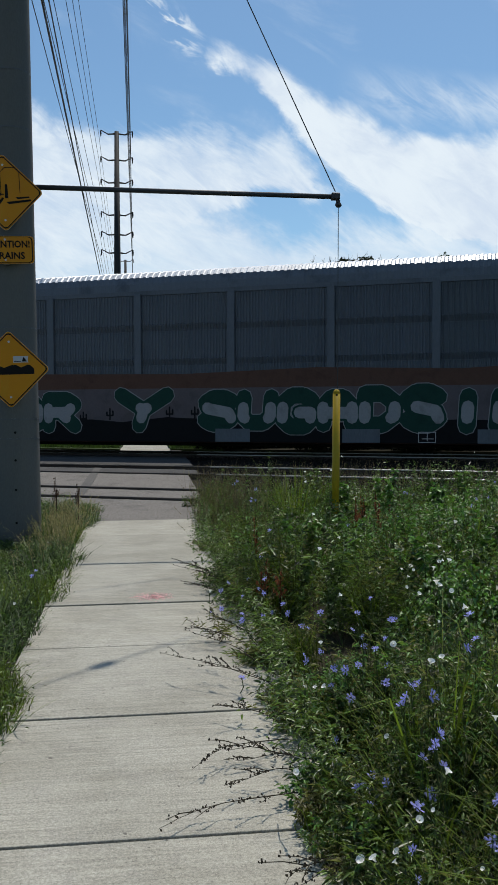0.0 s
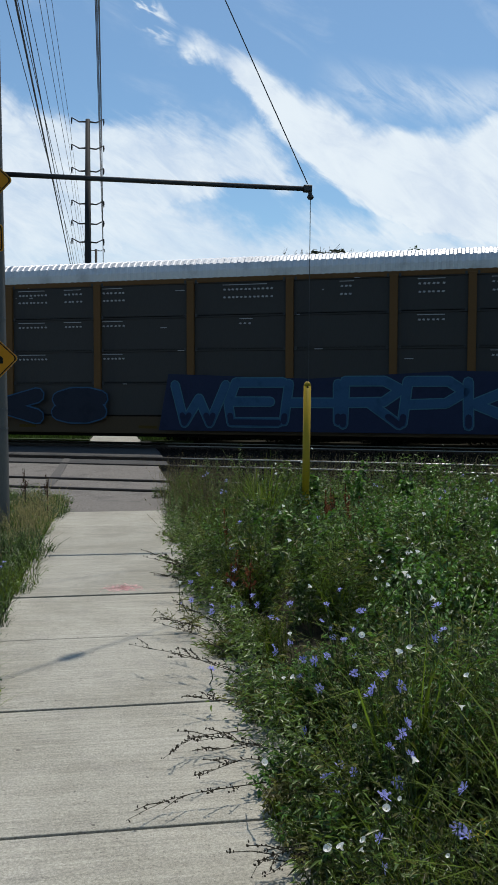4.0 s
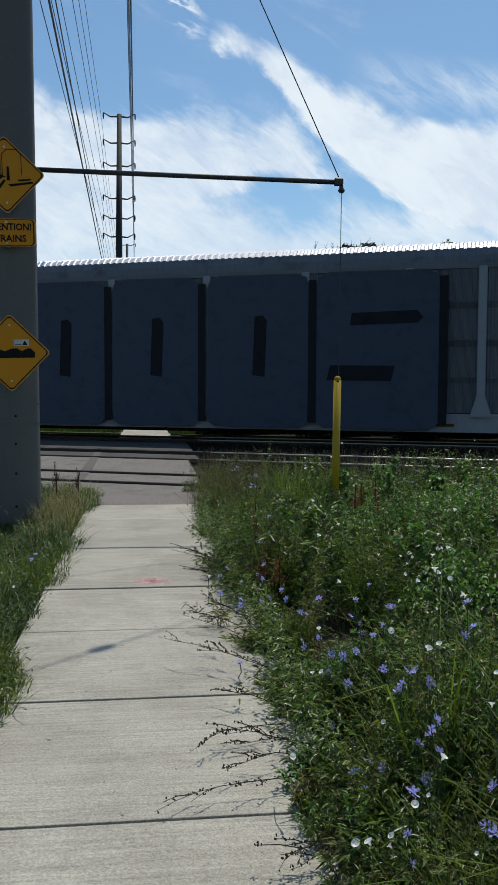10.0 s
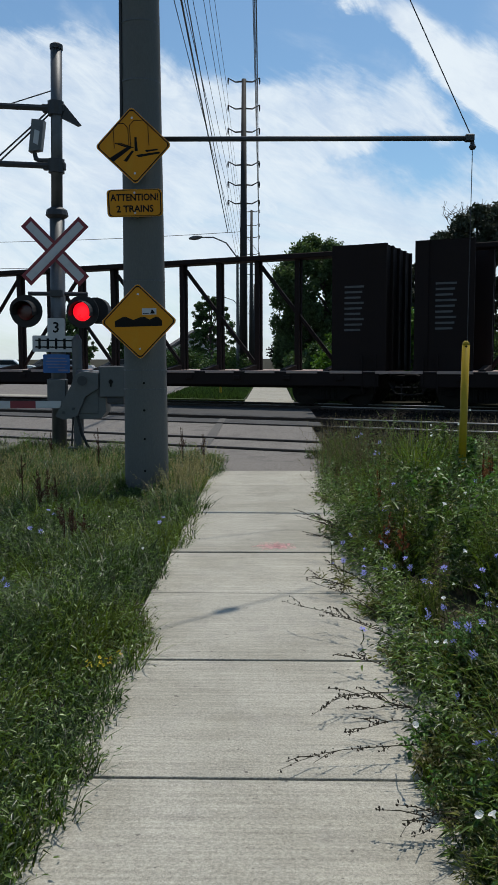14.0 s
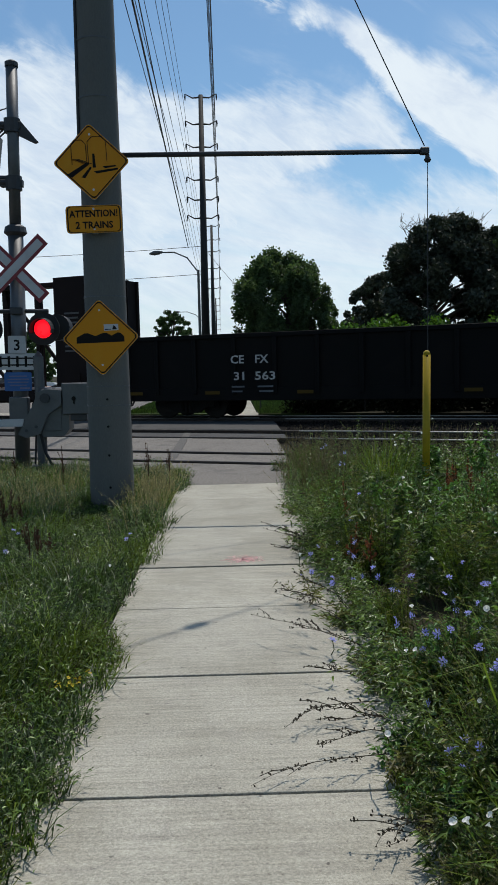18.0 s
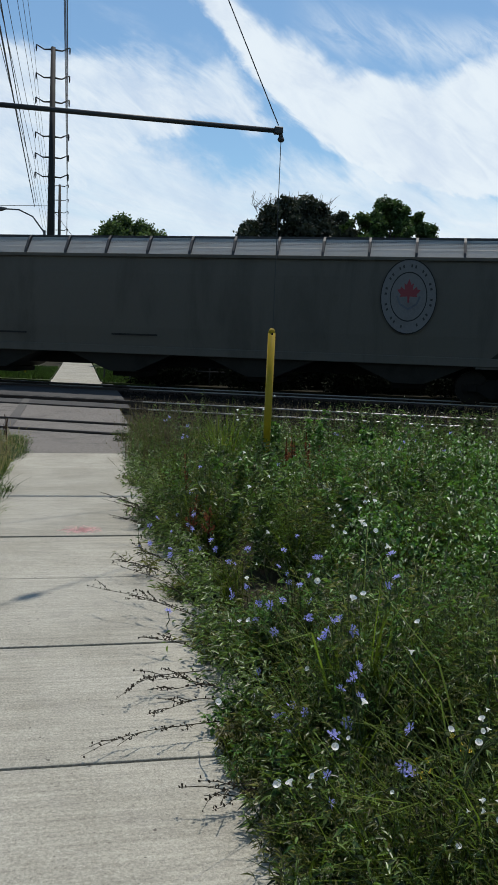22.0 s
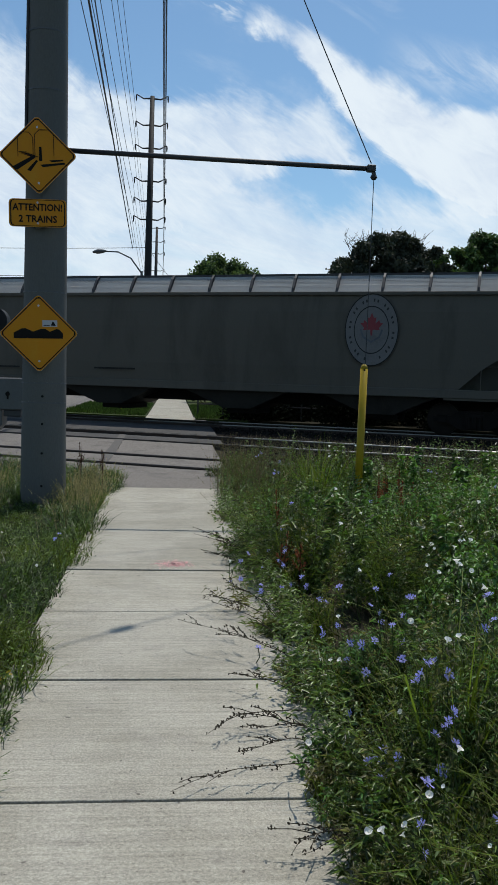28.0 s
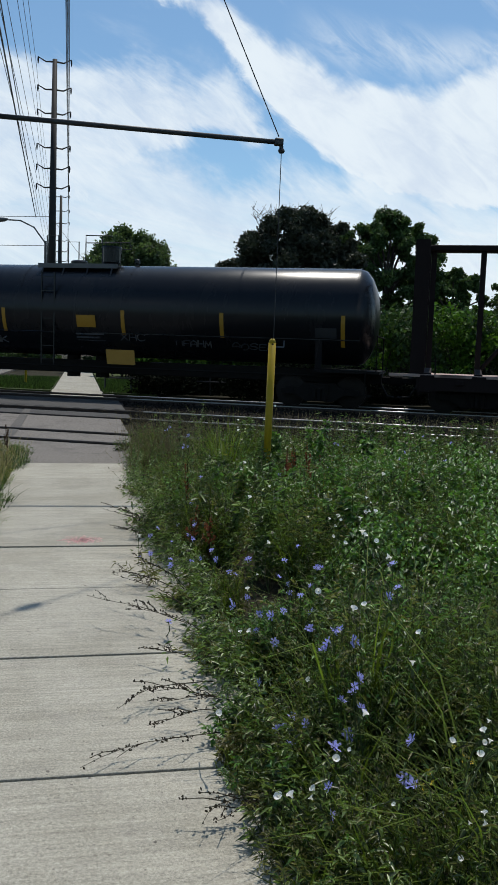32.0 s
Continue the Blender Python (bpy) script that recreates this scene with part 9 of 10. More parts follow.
    y = (rng.uniform(10.2, 12.1, n) - x * 0.4027) / 0.9153
    h = (0.10 + 0.80 * smooth_noise(x, y, 3.2, 77) ** 1.2 + 0.07 * np.clip(x - 2.5, 0, 3)) * rng.uniform(0.75, 1.2, n)
    root = np.stack([x, y, np.full(n, -0.03)], -1)
    tip = root + np.stack([rng.normal(0, 0.07, n), rng.normal(0, 0.07, n), h], -1)
    co, faces = ribbons(rng, root.copy(), tip, np.full(n, 0.006), rng.uniform(0, 0.1, n), 2)
    stuff("stalks", co, faces, "stem", "tall weed stalks along the track bed", "weeds")
    per = 34
    q = rng.uniform(0.25, 1.0, (n, per))
    base = root[:, None] + (tip - root)[:, None] * q[..., None]
    way = rng.normal(size=(n, per, 3)) * np.array([1, 1, 0.5]) + np.array([0, 0, 0.3])
    length = rng.uniform(0.03, 0.07, (n, per)) * (1.3 - 0.6 * q)
    wide = np.repeat(rng.uniform(0.15, 0.5, n), per)
    co, faces = leaves(rng, base.reshape(-1, 3), way.reshape(-1, 3), length.ravel(), length.ravel() * wide)
    stuff("stalk_leaves", co, faces, "weed", "leaves of tall weeds along the track bed", "weeds")
    # ragged small leaves that spill over the pavement's edge
    n = 9000
    y = rng.uniform(1.6, 11.4, n)
    x = 0.73 - np.abs(rng.normal(0, 0.085, n)) - 0.05 * np.sin(y * 2.2) + 0.06 * np.clip(4.4 - y, 0, 1)
    base = np.stack([x, y, 0.02 + (np.clip(x - 0.35, 0, 0.4)) * rng.uniform(0.0, 0.7, n)], -1)
    length = rng.uniform(0.015, 0.05, n)
    co, faces = leaves(rng, base, rng.normal(size=(n, 3)) * np.array([1, 1, 0.4]) + np.array([-0.4, 0, 0.1]), length, length * 0.3)
    stuff("spilling_leaves", co, faces, "weed", "small leaves spilling over the pavement edge", "weeds")
    # dry seed grass at the corner and along the far edge
    n = 2200
    x = np.concatenate([rng.normal(1.0, 0.38, n // 5), rng.uniform(0.7, 7.5, n - n // 5)])
    y = np.concatenate([rng.normal(10.7, 0.75, n // 5), (11.9 - x[n // 5:] * 0.403) / 0.915 + rng.normal(0, 0.35, n - n // 5)])
    keep = (x > 0.55) & (y < 12.6)
    x, y = x[keep], y[keep]
    n = len(x)
    root = np.stack([x, y, np.zeros(n)], -1)
    tip = root + np.stack([rng.normal(0, 0.14, n), rng.normal(0, 0.1, n), rng.uniform(0.3, 0.74, n) + 0.03 * np.clip(x - 2, 0, 4)], -1)
    co, faces = ribbons(rng, root, tip, np.full(n, 0.0045), rng.uniform(0, 0.2, n))
    stuff("dry_grass", co, faces, "dry", "dry straw-coloured grass stalks", "grass")
    per = 12
    q = rng.uniform(0.72, 1.0, (n, per))
    base = root[:, None] + (tip - root)[:, None] * q[..., None]
    way = rng.normal(size=(n, per, 3)) * 0.5 + np.array([0, 0, 1.0])
    co, faces = leaves(rng, base.reshape(-1, 3), way.reshape(-1, 3), rng.uniform(0.012, 0.03, n * per), np.full(n * per, 0.006))
    stuff("dry_grass_heads", co, faces, "dry", "dry feathery grass seed heads", "grass")


make_weeds()


def make_verge_grass():
    """Ragged short grass, leaning every way, with weeds and a few seed stalks in it."""
    rng = np.random.default_rng(12)
    tufts = 7000
    patchy = lambda x, y: west(x, y) & (smooth_noise(x, y, 4.6, 63) + 0.5 * smooth_noise(x, y, 10.0, 64) > np.where(x > -1.25, 0.36, 0.46))
    tx, ty = scatter(rng, tufts, patchy, -5.2, -0.55, 1.8, 15.5, 0.9)
    lump = np.clip((smooth_noise(tx, ty, 3.4, 15) - 0.3) * 2.2, 0, 1)
    tall = (0.055 + 0.07 * smooth_noise(tx, ty, 1.3, 14) + 0.15 * lump * np.clip((-tx - 0.65) / 0.5, 0.2, 1.0)) * rng.uniform(0.6, 1.5, tufts)
    tall *= 1 - 0.45 * np.exp(-((tx + 1.5) ** 2 / 0.25 + (ty - 9.1) ** 2 / 0.5))
    of = np.repeat(np.arange(tufts), 12)
    n = len(of)
    x, y = tx[of], ty[of]
    h = tall[of] * rng.uniform(0.5, 1.25, n)
    root = np.stack([x + rng.normal(0, 0.025, n), y + rng.normal(0, 0.025, n), np.full(n, -0.03)], -1)
    a = rng.uniform(0, 6.28, tufts)[of] + rng.normal(0, 1.1, n)
    r = h * rng.uniform(0.3, 1.5, n)
    tip = root + np.stack([np.cos(a) * r, np.sin(a) * r, 0.03 + h * rng.uniform(0.45, 1, n)], -1)
    dry = (smooth_noise(x, y, 0.9, 16) + 0.03 * (y - 8) + rng.normal(0, 0.10, tufts)[of]) > 0.77
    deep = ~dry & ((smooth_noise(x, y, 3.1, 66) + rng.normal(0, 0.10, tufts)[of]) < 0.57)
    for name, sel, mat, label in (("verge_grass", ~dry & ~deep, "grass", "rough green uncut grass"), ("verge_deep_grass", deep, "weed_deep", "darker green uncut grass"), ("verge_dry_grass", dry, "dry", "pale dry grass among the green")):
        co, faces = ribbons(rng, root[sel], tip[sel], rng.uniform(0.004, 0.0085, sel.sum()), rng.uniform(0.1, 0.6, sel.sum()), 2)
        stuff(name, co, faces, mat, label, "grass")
    n = 70000
    of = rng.integers(0, tufts, n)
    x, y = tx[of] + rng.normal(0, 0.045, n), ty[of] + rng.normal(0, 0.045, n)
    base = np.stack([x, y, tall[of] * rng.uniform(0.1, 1.15, n)], -1)
    length = rng.uniform(0.016, 0.042, n)
    co, faces = leaves(rng, base, rng.normal(size=(n, 3)) * np.array([1, 1, 0.5]) + np.array([0, 0, 0.2]), length, length * rng.uniform(0.14, 0.36, n))
    stuff("verge_leaves", co, faces, "weed", "small green weed leaves in the grass", "weeds")
    # pale seed stalks beside and behind the pole
    n = 1500
    x = np.concatenate([rng.normal(-0.98, 0.14, n // 3), rng.uniform(-4.6, -1.9, n - n // 3)])
    y = np.concatenate([rng.normal(9.9, 0.9, n // 3), rng.normal(10.0, 1.1, n - n // 3)])
    keep = west(x, y)
    x, y = x[keep], y[keep]
    n = len(x)
    root = np.stack([x, y, np.zeros(n)], -1)
    tip = root + np.stack([rng.normal(0, 0.10, n), rng.normal(0, 0.08, n), rng.uniform(0.16, 0.40, n)], -1)
    co, faces = ribbons(rng, root, tip, np.full(n, 0.004), rng.uniform(0, 0.2, n))
    stuff("seed_stalks", co, faces, "dry_pale", "pale grass stalks round the pole", "grass")
    per = 9
    q = rng.uniform(0.7, 1.0, (n, per))
    base = root[:, None] + (tip - root)[:, None] * q[..., None]
    co, faces = leaves(rng, base.reshape(-1, 3), (rng.normal(size=(n, per, 3)) * 0.5 + np.array([0, 0, 1.0])).reshape(-1, 3), rng.uniform(0.012, 0.03, n * per), np.full(n * per, 0.006))
    stuff("seed_heads", co, faces, "dry_pale", "pale grass seed heads round the pole", "grass")


make_verge_grass()


def make_roadside_grass():
    """Thinner short grass round and behind the standpoint, on both sides of the pavement."""
    rng = np.random.default_rng(17)
    n = 150000
    x, y = rng.uniform(-6.5, 7.5, n), rng.uniform(-7.0, 7.0, n)
    bare = (~west(x, y) | (y < 1.85)) & (~east(x, y) | (y < 1.3)) & ((x < -0.84) | (x > 0.78)) & (x * 0.4027 + y * 0.9153 < 11.5)
    x, y = x[bare], y[bare]
    n = len(x)
    base = np.stack([x, y, np.full(n, -0.02)], -1)
    tip = base + np.stack([rng.normal(0, 0.05, n), rng.normal(0, 0.05, n), rng.uniform(0.06, 0.2, n)], -1)
    a = rng.uniform(0, 3.14, n)
    side = np.stack([np.cos(a), np.sin(a), np.zeros(n)], -1) * rng.uniform(0.008, 0.018, n)[:, None]
    co = np.stack([base - side, base + side, tip], 1).reshape(-1, 3)
    stuff("roadside_grass", co, np.arange(3 * n).reshape(-1, 3), "grass", "short rough grass beside the pavement", "grass")


make_roadside_grass()


def petal_ring(count, r0, r1, wide, lift, notch=True):
    s = Shape()
    for k in range(count):
        a = 2 * math.pi * k / count
        c, n = math.cos(a), math.sin(a)
        reach = 0.72 + 0.28 * math.sin(k * 2.7 + 0.6) if notch else 1.0
        sag = 0.6 * math.sin(k * 1.9) if notch else 0.0
        at = lambda r, w, z: (c * r * reach - n * w, n * r * reach + c * w, z * (1 + sag) + 0.3 * sag * r)
        s.add([at(r0, 0, 0), at(r1 * 0.8, -wide, lift * 0.6), at(r1, -wide * 0.7, lift), at(r1 * 0.95, 0, lift), at(r1, wide * 0.7, lift), at(r1 * 0.8, wide, lift * 0.6)], [(0, 1, 2, 3), (0, 3, 4, 5)])
    return s


CHICORY = petal_ring(15, 0.002, 0.0235, 0.0046, 0.006, True).mesh("blossom")
CHICORY_EYE = Shape().tube([(0, 0, -0.006), (0, 0, 0.003)], [0.003, 0.004], 6).mesh("flower_centre")
TRUMPET = Shape()
for k in range(10):
    a, b = 2 * math.pi * k / 10, 2 * math.pi * (k + 1) / 10
    for (r0, z0), (r1, z1) in (((0.004, -0.03), (0.010, -0.008)), ((0.010, -0.008), (0.027, 0.004))):
        TRUMPET.add([(r0 * math.cos(a), r0 * math.sin(a), z0), (r0 * math.cos(b), r0 * math.sin(b), z0), (r1 * math.cos(b), r1 * math.sin(b), z1), (r1 * math.cos(a), r1 * math.sin(a), z1)], [(0, 1, 2, 3)])
TRUMPET = TRUMPET.mesh("trumpet")
CALYX = Shape().tube([(0, 0, -0.045), (0, 0, -0.022)], [0.003, 0.007], 6).mesh("calyx")


def chicory(x, y, z, flowers, seed, spread=0.10, label="blue chicory with ragged star flowers on a thin stem"):
    """One plant: a bent stem with side twigs, and star flowers along it."""
    rng = random.Random(seed)
    plant = thing("chicory_plant", label, "wild flower", pose(x, y, 0), "chicory plants")
    top = Vector((rng.uniform(-0.05, 0.05), rng.uniform(-0.05, 0.05), z))
    stem = Shape().tube([(rng.uniform(0, 0.1), 0.05, -0.02), top * 0.5 + Vector((0.02, 0, 0)), top], [0.004, 0.003, 0.002], 4)
    spots = [top]
    for k in range(flowers):
        start = top * rng.uniform(0.45, 0.9)
        end = start + Vector((rng.uniform(-spread, spread), rng.uniform(-spread, spread), rng.uniform(0.02, 0.10)))
        stem.tube([start, end], [0.002, 0.0015], 4)
        spots.append(end)
    part("stem", stem, "stem", plant)
    for p in spots:
        f = piece("blossom", CHICORY, "petal_blue", plant, pose(p.x, p.y, p.z, rng.uniform(10, 75), rng.uniform(-40, 40), rng.uniform(0, 360)) @ Matrix.Scale(rng.uniform(0.75, 1.15), 4))
        piece("flower_centre", CHICORY_EYE, "stem", f, pose(0, 0, 0))
    return plant


def bindweed(x, y, z, seed):
    rng = random.Random(seed)
    plant = thing("bindweed_flower", "white trumpet bindweed flower among green leaves", "wild flower", pose(x, y, z, rng.uniform(-15, 45), rng.uniform(-60, 60), rng.uniform(-80, 80)), "bindweed flowers")
    part("stalk", Shape().tube([(0, 0, -0.04), (0.01, 0.01, -0.10), (0.02, 0.0, -0.2)], 0.002, 4), "stem", plant)
    piece("trumpet", TRUMPET, "petal_white", plant, Matrix.Scale(rng.uniform(0.30, 0.50) * (0.8 if y < 2.3 else 1.2), 4))
    piece("calyx", CALYX, "stem", plant, pose(0, 0, 0))


def make_flowers():
    rng = np.random.default_rng(31)
    # the flowers that stand out
    for k, (x, y, z) in enumerate(BLUE_NEAR + BLUE_FAR):
        chicory(x, y, z, k % 2, 100 + k, 0.05)
    for k, (x, y, z) in enumerate(WHITE_NEAR + WHITE_FAR):
        bindweed(x, y, z + (0.05 if k < len(WHITE_NEAR) else 0.10), 200 + k)
    # others through the bed
    k = 0
    while k < 12:
        x, y = rng.uniform(0.9, 5.0), rng.uniform(5.5, 11.5)
        if east(np.array([x]), np.array([y]))[0] and rng.uniform() < math.exp(-(x - 0.6) * 0.7):
            chicory(x, y, float(canopy(np.array([x]), np.array([y]))[0]) + rng.uniform(0.02, 0.1), rng.integers(0, 3), 300 + k)
            k += 1
    k = 0
    while k < 55:
        x, y = rng.uniform(1.6, 7.0), rng.uniform(2.6, 11.5)
        if east(np.array([x]), np.array([y]))[0] and smooth_noise(np.array([x]), np.array([y]), 1.6, 30)[0] > 0.46:
            bindweed(x, y, float(canopy(np.array([x]), np.array([y]))[0]) + rng.uniform(0.0, 0.06), 400 + k)
            k += 1
    for k in range(11):
        x, y = rng.uniform(-1.9, -0.8), rng.uniform(3.4, 8.0)
        if k < 6:
            chicory(x, y, rng.uniform(0.14, 0.26), 1, 500 + k)
        else:
            bindweed(x, y, rng.uniform(0.10, 0.18), 500 + k)


# x, y, z of the most visible blossoms
BLUE_NEAR = ((0.99, 4.61, 0.38), (1.38, 5.16, 0.33), (1.24, 4.75, 0.33), (1.40, 4.82, 0.27), (1.16, 3.00, 0.75), (1.12, 2.87, 0.71), (0.95, 2.74, 0.54), (0.94, 2.54, 0.50), (0.92, 2.47, 0.49), (0.91, 2.53, 0.46), (0.85, 2.66, 0.38), (0.74, 2.87, 0.24), (0.78, 2.66, 0.29), (0.75, 2.72, 0.24), (0.81, 2.42, 0.35), (0.89, 2.16, 0.48), (0.86, 2.01, 0.41), (0.76, 2.29, 0.29), (0.46, 4.39, 0.11), (0.86, 4.92, 0.23), (1.05, 8.60, 0.56), (0.91, 2.80, 0.50), (0.74, 3.25, 0.20))
BLUE_FAR = ((1.16, 4.56, 0.30), (1.11, 4.44, 0.28), (1.04, 3.76, 0.47), (1.00, 3.64, 0.45), (0.95, 3.54, 0.41), (0.93, 3.39, 0.39), (0.93, 2.89, 0.53), (0.89, 4.33, 0.25), (0.86, 3.74, 0.33), (0.89, 3.69, 0.35), (0.82, 4.31, 0.20), (0.77, 5.23, 0.24), (0.83, 5.24, 0.28), (0.71, 5.27, 0.20), (0.62, 5.20, 0.20), (0.62, 5.32, 0.21), (0.57, 6.04, 0.20), (0.63, 5.89, 0.20), (0.85, 6.36, 0.40), (0.73, 6.18, 0.25), (0.79, 5.91, 0.30), (0.77, 5.60, 0.28), (0.45, 5.61, 0.17))
WHITE_NEAR = ((1.15, 2.63, 0.57), (1.01, 2.34, 0.58), (1.25, 2.13, 0.67), (1.28, 1.97, 0.61), (0.82, 2.82, 0.34), (0.87, 2.35, 0.42), (1.05, 1.95, 0.54), (1.07, 1.96, 0.56), (0.98, 1.98, 0.50), (1.04, 1.92, 0.52), (1.05, 1.91, 0.53), (1.02, 1.90, 0.50), (1.09, 1.88, 0.57), (1.12, 1.89, 0.58), (1.12, 1.85, 0.57), (1.16, 1.87, 0.58), (1.07, 1.86, 0.54), (0.80, 2.28, 0.34), (0.77, 2.31, 0.30), (0.64, 2.34, 0.18), (0.70, 2.31, 0.21), (0.68, 2.26, 0.21), (0.82, 1.97, 0.34), (0.97, 1.77, 0.42), (0.99, 1.73, 0.44), (0.97, 1.68, 0.42), (0.96, 1.74, 0.41), (0.94, 1.78, 0.39), (0.89, 1.72, 0.34), (0.61, 2.37, 0.16))
WHITE_FAR = ((1.41, 7.10, 0.51), (1.36, 6.97, 0.47), (1.50, 6.50, 0.40), (1.11, 5.38, 0.51), (2.18, 5.77, 0.61), (1.51, 5.36, 0.38), (1.65, 5.33, 0.37), (1.71, 5.33, 0.39), (1.70, 5.24, 0.38), (1.65, 5.19, 0.35), (1.57, 4.97, 0.33), (1.59, 4.79, 0.33), (1.72, 4.91, 0.46), (1.76, 4.93, 0.49), (1.78, 4.92, 0.50), (1.10, 3.11, 0.77), (1.09, 3.04, 0.77), (1.74, 4.66, 0.37), (1.15, 2.94, 0.71), (1.07, 4.61, 0.38), (0.96, 4.37, 0.26), (0.88, 4.24, 0.22), (0.96, 3.21, 0.50), (0.97, 2.79, 0.56), (1.00, 2.77, 0.58), (0.70, 3.73, 0.17), (0.73, 3.65, 0.19), (0.76, 3.60, 0.21), (0.51, 2.89, 0.15), (0.42, 5.78, 0.17))


BUD = Shape().tube([(0, 0, -0.006), (0, 0, 0), (0, 0, 0.006)], [0.0014, 0.0040, 0.0016], 4).mesh("bud")


def make_sprawlers():
    """Dark chicory twigs with many buds that trail over the pavement."""
    for k, (x0, y0, x1, y1, up) in enumerate(((0.70, 4.30, 0.06, 4.72, 0.16), (0.66, 4.42, 0.20, 5.02, 0.2), (0.68, 4.9, 0.34, 5.52, 0.2), (0.66, 4.36, 0.26, 4.62, 0.1), (0.72, 3.12, 0.02, 2.99, 0.025), (0.62, 3.66, 0.16, 3.40, 0.06), (0.72, 2.66, 0.44, 2.56, 0.03),
                                              (0.70, 3.45, 0.36, 3.52, 0.03), (0.66, 3.3, 0.30, 3.22, 0.05), (0.60, 3.9, 0.30, 4.05, 0.08), (0.58, 5.2, 0.22, 5.35, 0.12), (0.56, 7.2, 0.28, 7.45, 0.15), (0.60, 3.5, 0.33, 3.6, 0.05), (0.64, 6.1, 0.26, 6.35, 0.2), (0.66, 6.5, 0.2, 6.98, 0.22), (0.66, 6.7, 0.32, 7.2, 0.18), (0.7, 2.62, 0.4, 2.5, 0.06))):
        rng = random.Random(600 + k)
        twig = thing("chicory_twig", "dark budded chicory twig trailing over the pavement", "weed", pose(0, 0, 0), "chicory twigs")
        a, b = Vector((x0, y0, max(0.05, up * 0.5))), Vector((x1, y1, up))
        way = b - a
        across = Vector((-way.y, way.x, 0)).normalized()
        bow = rng.uniform(-0.05, 0.05)

        def at(q):
            return a + way * q + across * (bow * 4 * q * (1 - q) + 0.012 * math.sin(9 * q + k)) + Vector((0, 0, 0.03 * math.sin(math.pi * q)))

        stem = Shape().tube([at(j / 8) for j in range(9)], [0.0028 - 0.00025 * j for j in range(9)], 5)
        buds = []
        lines = [(at, 1.0)]
        for j in range(4):
            q = rng.uniform(0.25, 0.85)
            s, e = at(q), at(q) + way.normalized() * rng.uniform(0.05, 0.14) + across * rng.choice((-1, 1)) * rng.uniform(0.03, 0.08) + Vector((0, 0, rng.uniform(0.0, 0.03)))
            stem.tube([s, s.lerp(e, 0.5) + Vector((0, 0, 0.008)), e], [0.002, 0.0018, 0.0012], 4)
            lines.append((lambda q, s=s, e=e: s.lerp(e, q), 0.35))
        for f, share in lines:
            for j in range(int(19 * share)):
                p = f(rng.uniform(0.12, 1.0) ** 0.8)
                e = p + Vector((rng.uniform(-0.010, 0.010), rng.uniform(-0.010, 0.010), rng.uniform(0, 0.008)))
                d = Vector((rng.uniform(-1, 0.4), rng.uniform(-0.6, 0.6), rng.uniform(0.2, 1))).normalized() * rng.uniform(0.005, 0.009)
                buds.append(Matrix.Translation(e) @ d.to_track_quat("Z", "Y").to_matrix().to_4x4() @ Matrix.Scale(d.length / 0.008, 4))
        part("twig", stem, "twig_bud", twig)
        for m in buds:
            piece("bud", BUD, "twig_bud", twig, m)


make_flowers()
make_sprawlers()


def make_docks():
    """Rusty seed spikes standing above the bed."""
    for k, (x, y, h) in enumerate(((2.15, 8.3, 0.62), (2.28, 8.15, 0.56), (2.05, 8.2, 0.5), (0.95, 7.4, 0.55), (-2.15, 7.9, 0.5), (-1.6, 6.6, 0.36), (-2.6, 8.6, 0.55), (-1.2, 11.2, 0.62), (-0.9, 11.0, 0.55), (-2.36, 11.3, 0.6), (-3.0, 11.3, 0.55), (2.32, 8.4, 0.66), (2.2, 8.4, 0.58), (2.1, 8.35, 0.6), (2.4, 8.2, 0.55), (2.25, 8.05, 0.5), (-2.2, 7.8, 0.5), (-2.08, 7.95, 0.42), (-2.24, 8.0, 0.36), (-1.66, 6.55, 0.4), (-1.52, 6.65, 0.3), (-1.63, 6.7, 0.34), (0.86, 6.1, 0.42), (0.8, 5.95, 0.36), (0.92, 5.85, 0.4))):
        rng = random.Random(700 + k)
        d = thing("dock_plant", "rust-brown dock seed spike standing in weeds", "weed", pose(x, y, 0), "dock plants")
        part("stem", Shape().tube([(0, 0, -0.02), (0.01, 0.01, h * 0.6), (0.0, 0.0, h)], [0.006, 0.005, 0.002], 5), "dock", d)
        seeds = Shape()
        twigs = [(Vector((0, 0, h * 0.45)), Vector((rng.uniform(-0.02, 0.02), 0, h)))]
        for j in range(5):
            z = h * rng.uniform(0.35, 0.75)
            a = rng.uniform(0, 6.3)
            twigs.append((Vector((0, 0, z)), Vector((0.05 * math.cos(a), 0.05 * math.sin(a), z + h * rng.uniform(0.12, 0.22)))))
        for lo, hi in twigs:
            seeds.tube([lo, hi], [0.003, 0.0015], 4)
            for j in range(int(110 * (hi - lo).length / h) + 6):
                q = rng.uniform(0.1, 1.0)
                if math.sin(q * 26 + k) < -0.55:
                    continue
                a, r = rng.uniform(0, 6.3), rng.uniform(0.002, 0.026) * (1.25 - q)
                p = lo.lerp(hi, q) + Vector((r * math.cos(a), r * math.sin(a), 0))
                w = rng.uniform(0.003, 0.007)
                seeds.add([tuple(p + Vector((-w, 0, 0))), tuple(p + Vector((0, w, w))), tuple(p + Vector((w, 0, 0.0))), tuple(p + Vector((0, -w, -w)))], [(0, 1, 2, 3)])
        part("seed_spike", seeds, "dock_rust" if x > 0 else "dock", d)


make_docks()


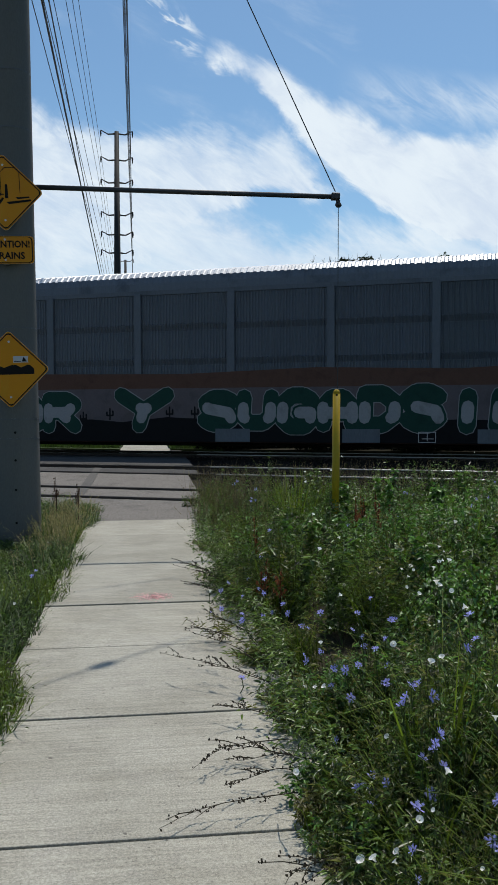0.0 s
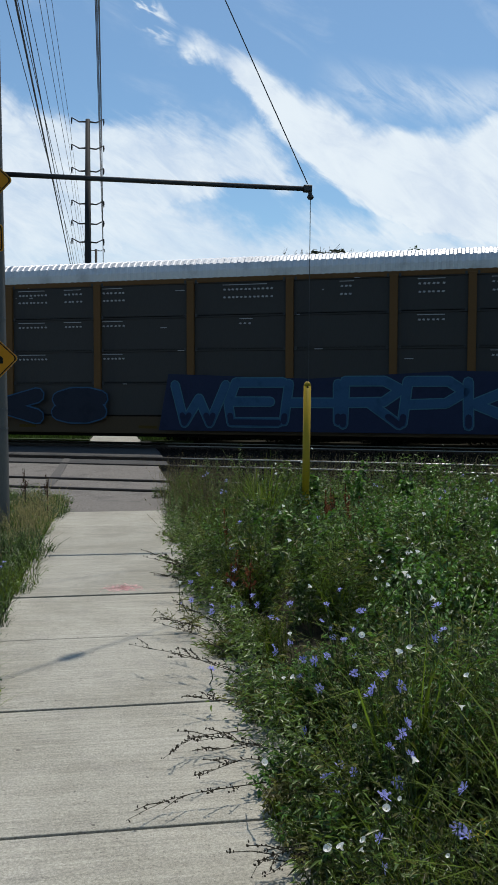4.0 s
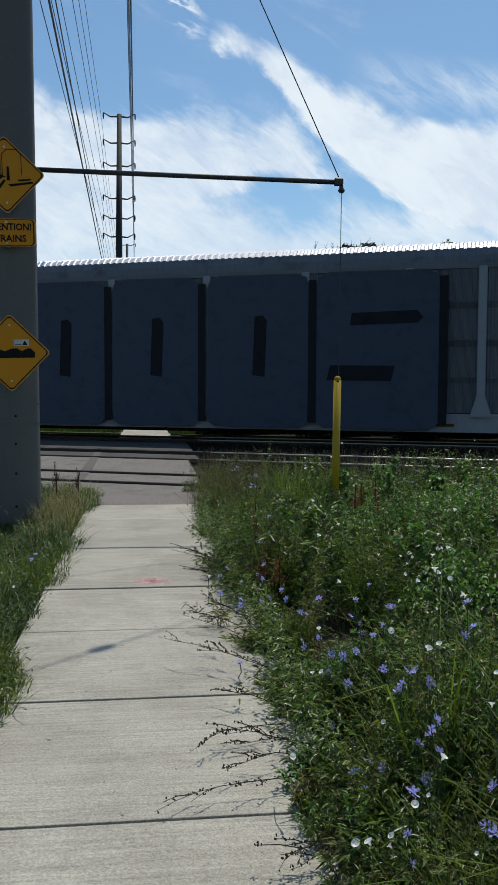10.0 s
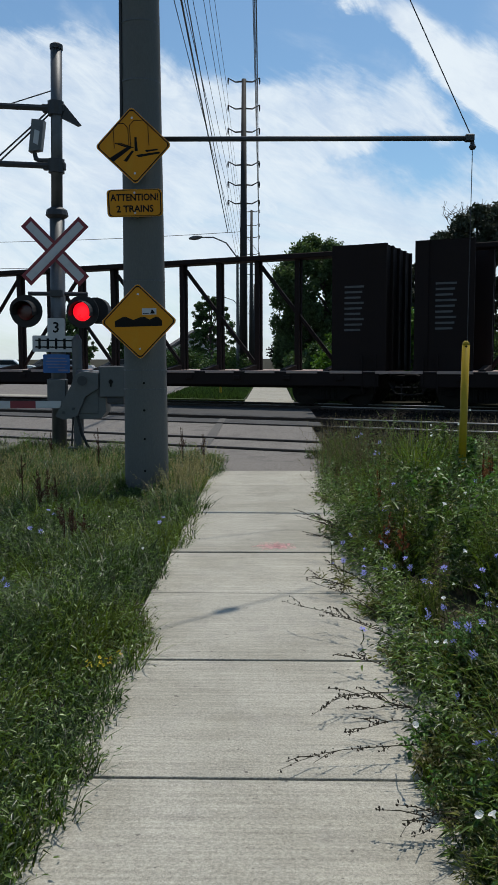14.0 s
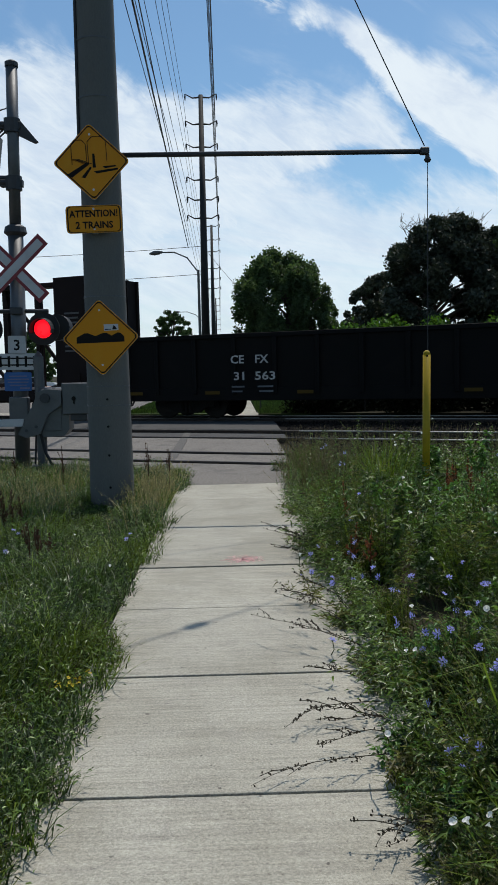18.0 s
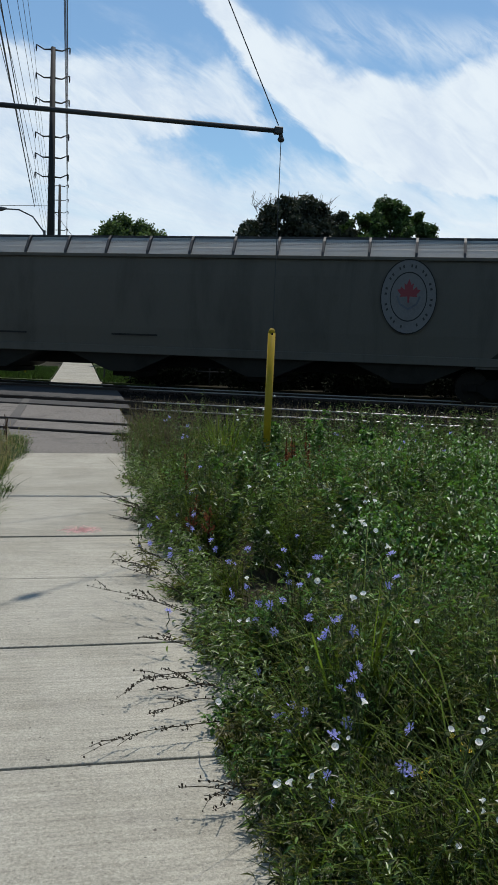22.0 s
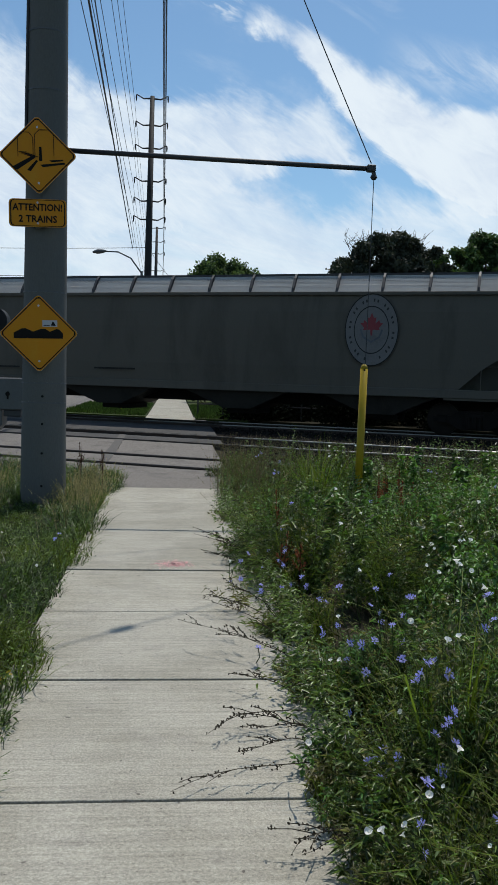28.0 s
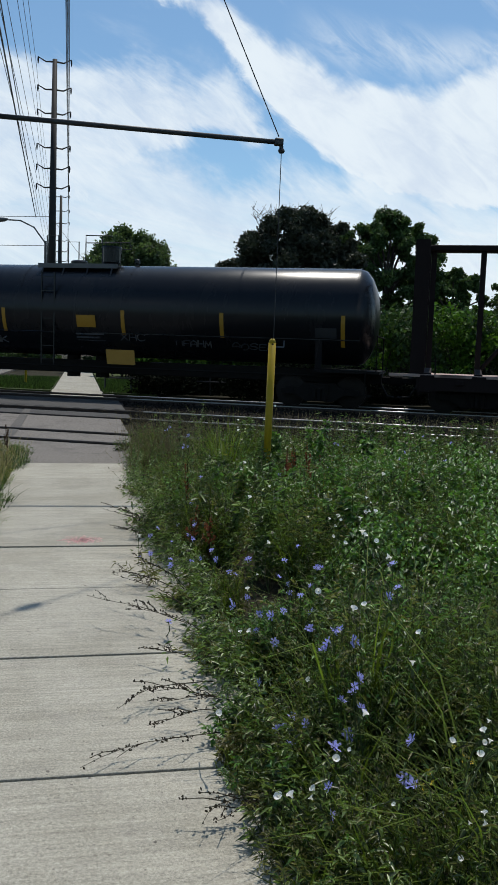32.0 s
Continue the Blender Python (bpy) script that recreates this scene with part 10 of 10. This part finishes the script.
def make_tall_weeds():
    """Taller leafy weeds that break the skyline of the bed."""
    rng = np.random.default_rng(41)
    spots = [(1.2 + 0.62 * (k % 8) + 0.2 * math.sin(k * 2.1), 5.6 + 0.75 * (k // 8) + 0.3 * math.sin(k * 1.3)) for k in range(32)]
    spots = [p for p in spots if p[0] * 0.4027 + p[1] * 0.9153 < 11.4] + [(2.05, 9.8), (1.95, 9.0), (2.45, 10.1), (3.55, 9.9), (3.75, 9.7), (3.95, 10.0), (4.1, 9.6), (4.3, 9.9), (3.3, 9.3), (4.6, 9.4), (5.9, 9.4), (6.2, 9.7), (5.3, 8.6), (1.5, 9.0), (2.8, 9.6), (1.75, 7.6), (2.7, 7.3), (3.5, 8.1), (4.4, 8.2), (2.1, 6.4), (3.2, 6.5), (1.35, 7.9), (1.6, 6.7), (4.9, 8.9), (2.3, 8.9)]
    for k, (x, y) in enumerate(spots):
        h = rng.uniform(0.6, 0.86) + 0.04 * max(x - 2.6, 0) if y > 9 else rng.uniform(0.45, 0.6)
        w = thing("tall_weed", "tall leafy green weed with rounded leaves", "weed", pose(x, y, 0), "tall weeds")
        stem = Shape()
        tips = []
        for j in range(4):
            t = Vector((rng.uniform(-0.18, 0.18), rng.uniform(-0.15, 0.15), h * rng.uniform(0.75, 1)))
            stem.tube([(0, 0, -0.02), t * 0.5 + Vector((0.01, 0, 0)), t], [0.006, 0.004, 0.002], 5)
            tips.append(np.array(t))
        part("stem", stem, "stem", w)
        n = 270
        which = rng.integers(0, 4, n)
        q = rng.uniform(0.35, 1.0, n)
        base = np.array(tips)[which] * q[:, None]
        length = rng.uniform(0.035, 0.09, n)
        co, faces = leaves(rng, base, rng.normal(size=(n, 3)) * np.array([1, 1, 0.4]) + np.array([0, 0, 0.2]), length, length * (0.24, 0.55, 0.35)[k % 3])
        f = new("foliage", fast_mesh("foliage", co, faces, "weed_bright" if k % 3 == 1 else ("weed", "weed_deep")[k % 2]))
        f.parent = w


make_tall_weeds()



def make_trefoil():
    """Small yellow flowers low at the pavement's edge."""
    petal = petal_ring(5, 0.001, 0.009, 0.004, 0.003, False).mesh("petal_cup")
    for k, (x, y, z) in enumerate(((-0.80, 3.92, 0.09), (-0.84, 3.82, 0.12), (-0.78, 4.05, 0.07), (0.67, 1.86, 0.1), (0.74, 1.78, 0.16), (0.72, 1.92, 0.13), (1.16, 2.3, 0.34), (1.02, 2.25, 0.3))):
        rng = random.Random(800 + k)
        plant = thing("trefoil_plant", "low yellow trefoil flowers at the pavement edge", "wild flower", pose(x, y, 0), "trefoil plants")
        part("stem", Shape().tube([(0.02, 0, -0.02), (0, 0, z)], 0.0016, 4), "stem", plant)
        for j in range(6):
            piece("petal_cup", petal, "petal_yellow", plant, pose(rng.uniform(-0.035, 0.035), rng.uniform(-0.035, 0.035), z + rng.uniform(-0.02, 0.02), rng.uniform(10, 70), rng.uniform(-30, 30), rng.uniform(0, 360)))


make_trefoil()


def motions():
    """The train rolls from the right to the left at an even speed."""
    for car, at in TRAIN:
        walk(car, [(t, on_pose(at - SPEED * t)) for t in (0.0, 8.0, 16.0, 24.0, 32.0)])


motions()
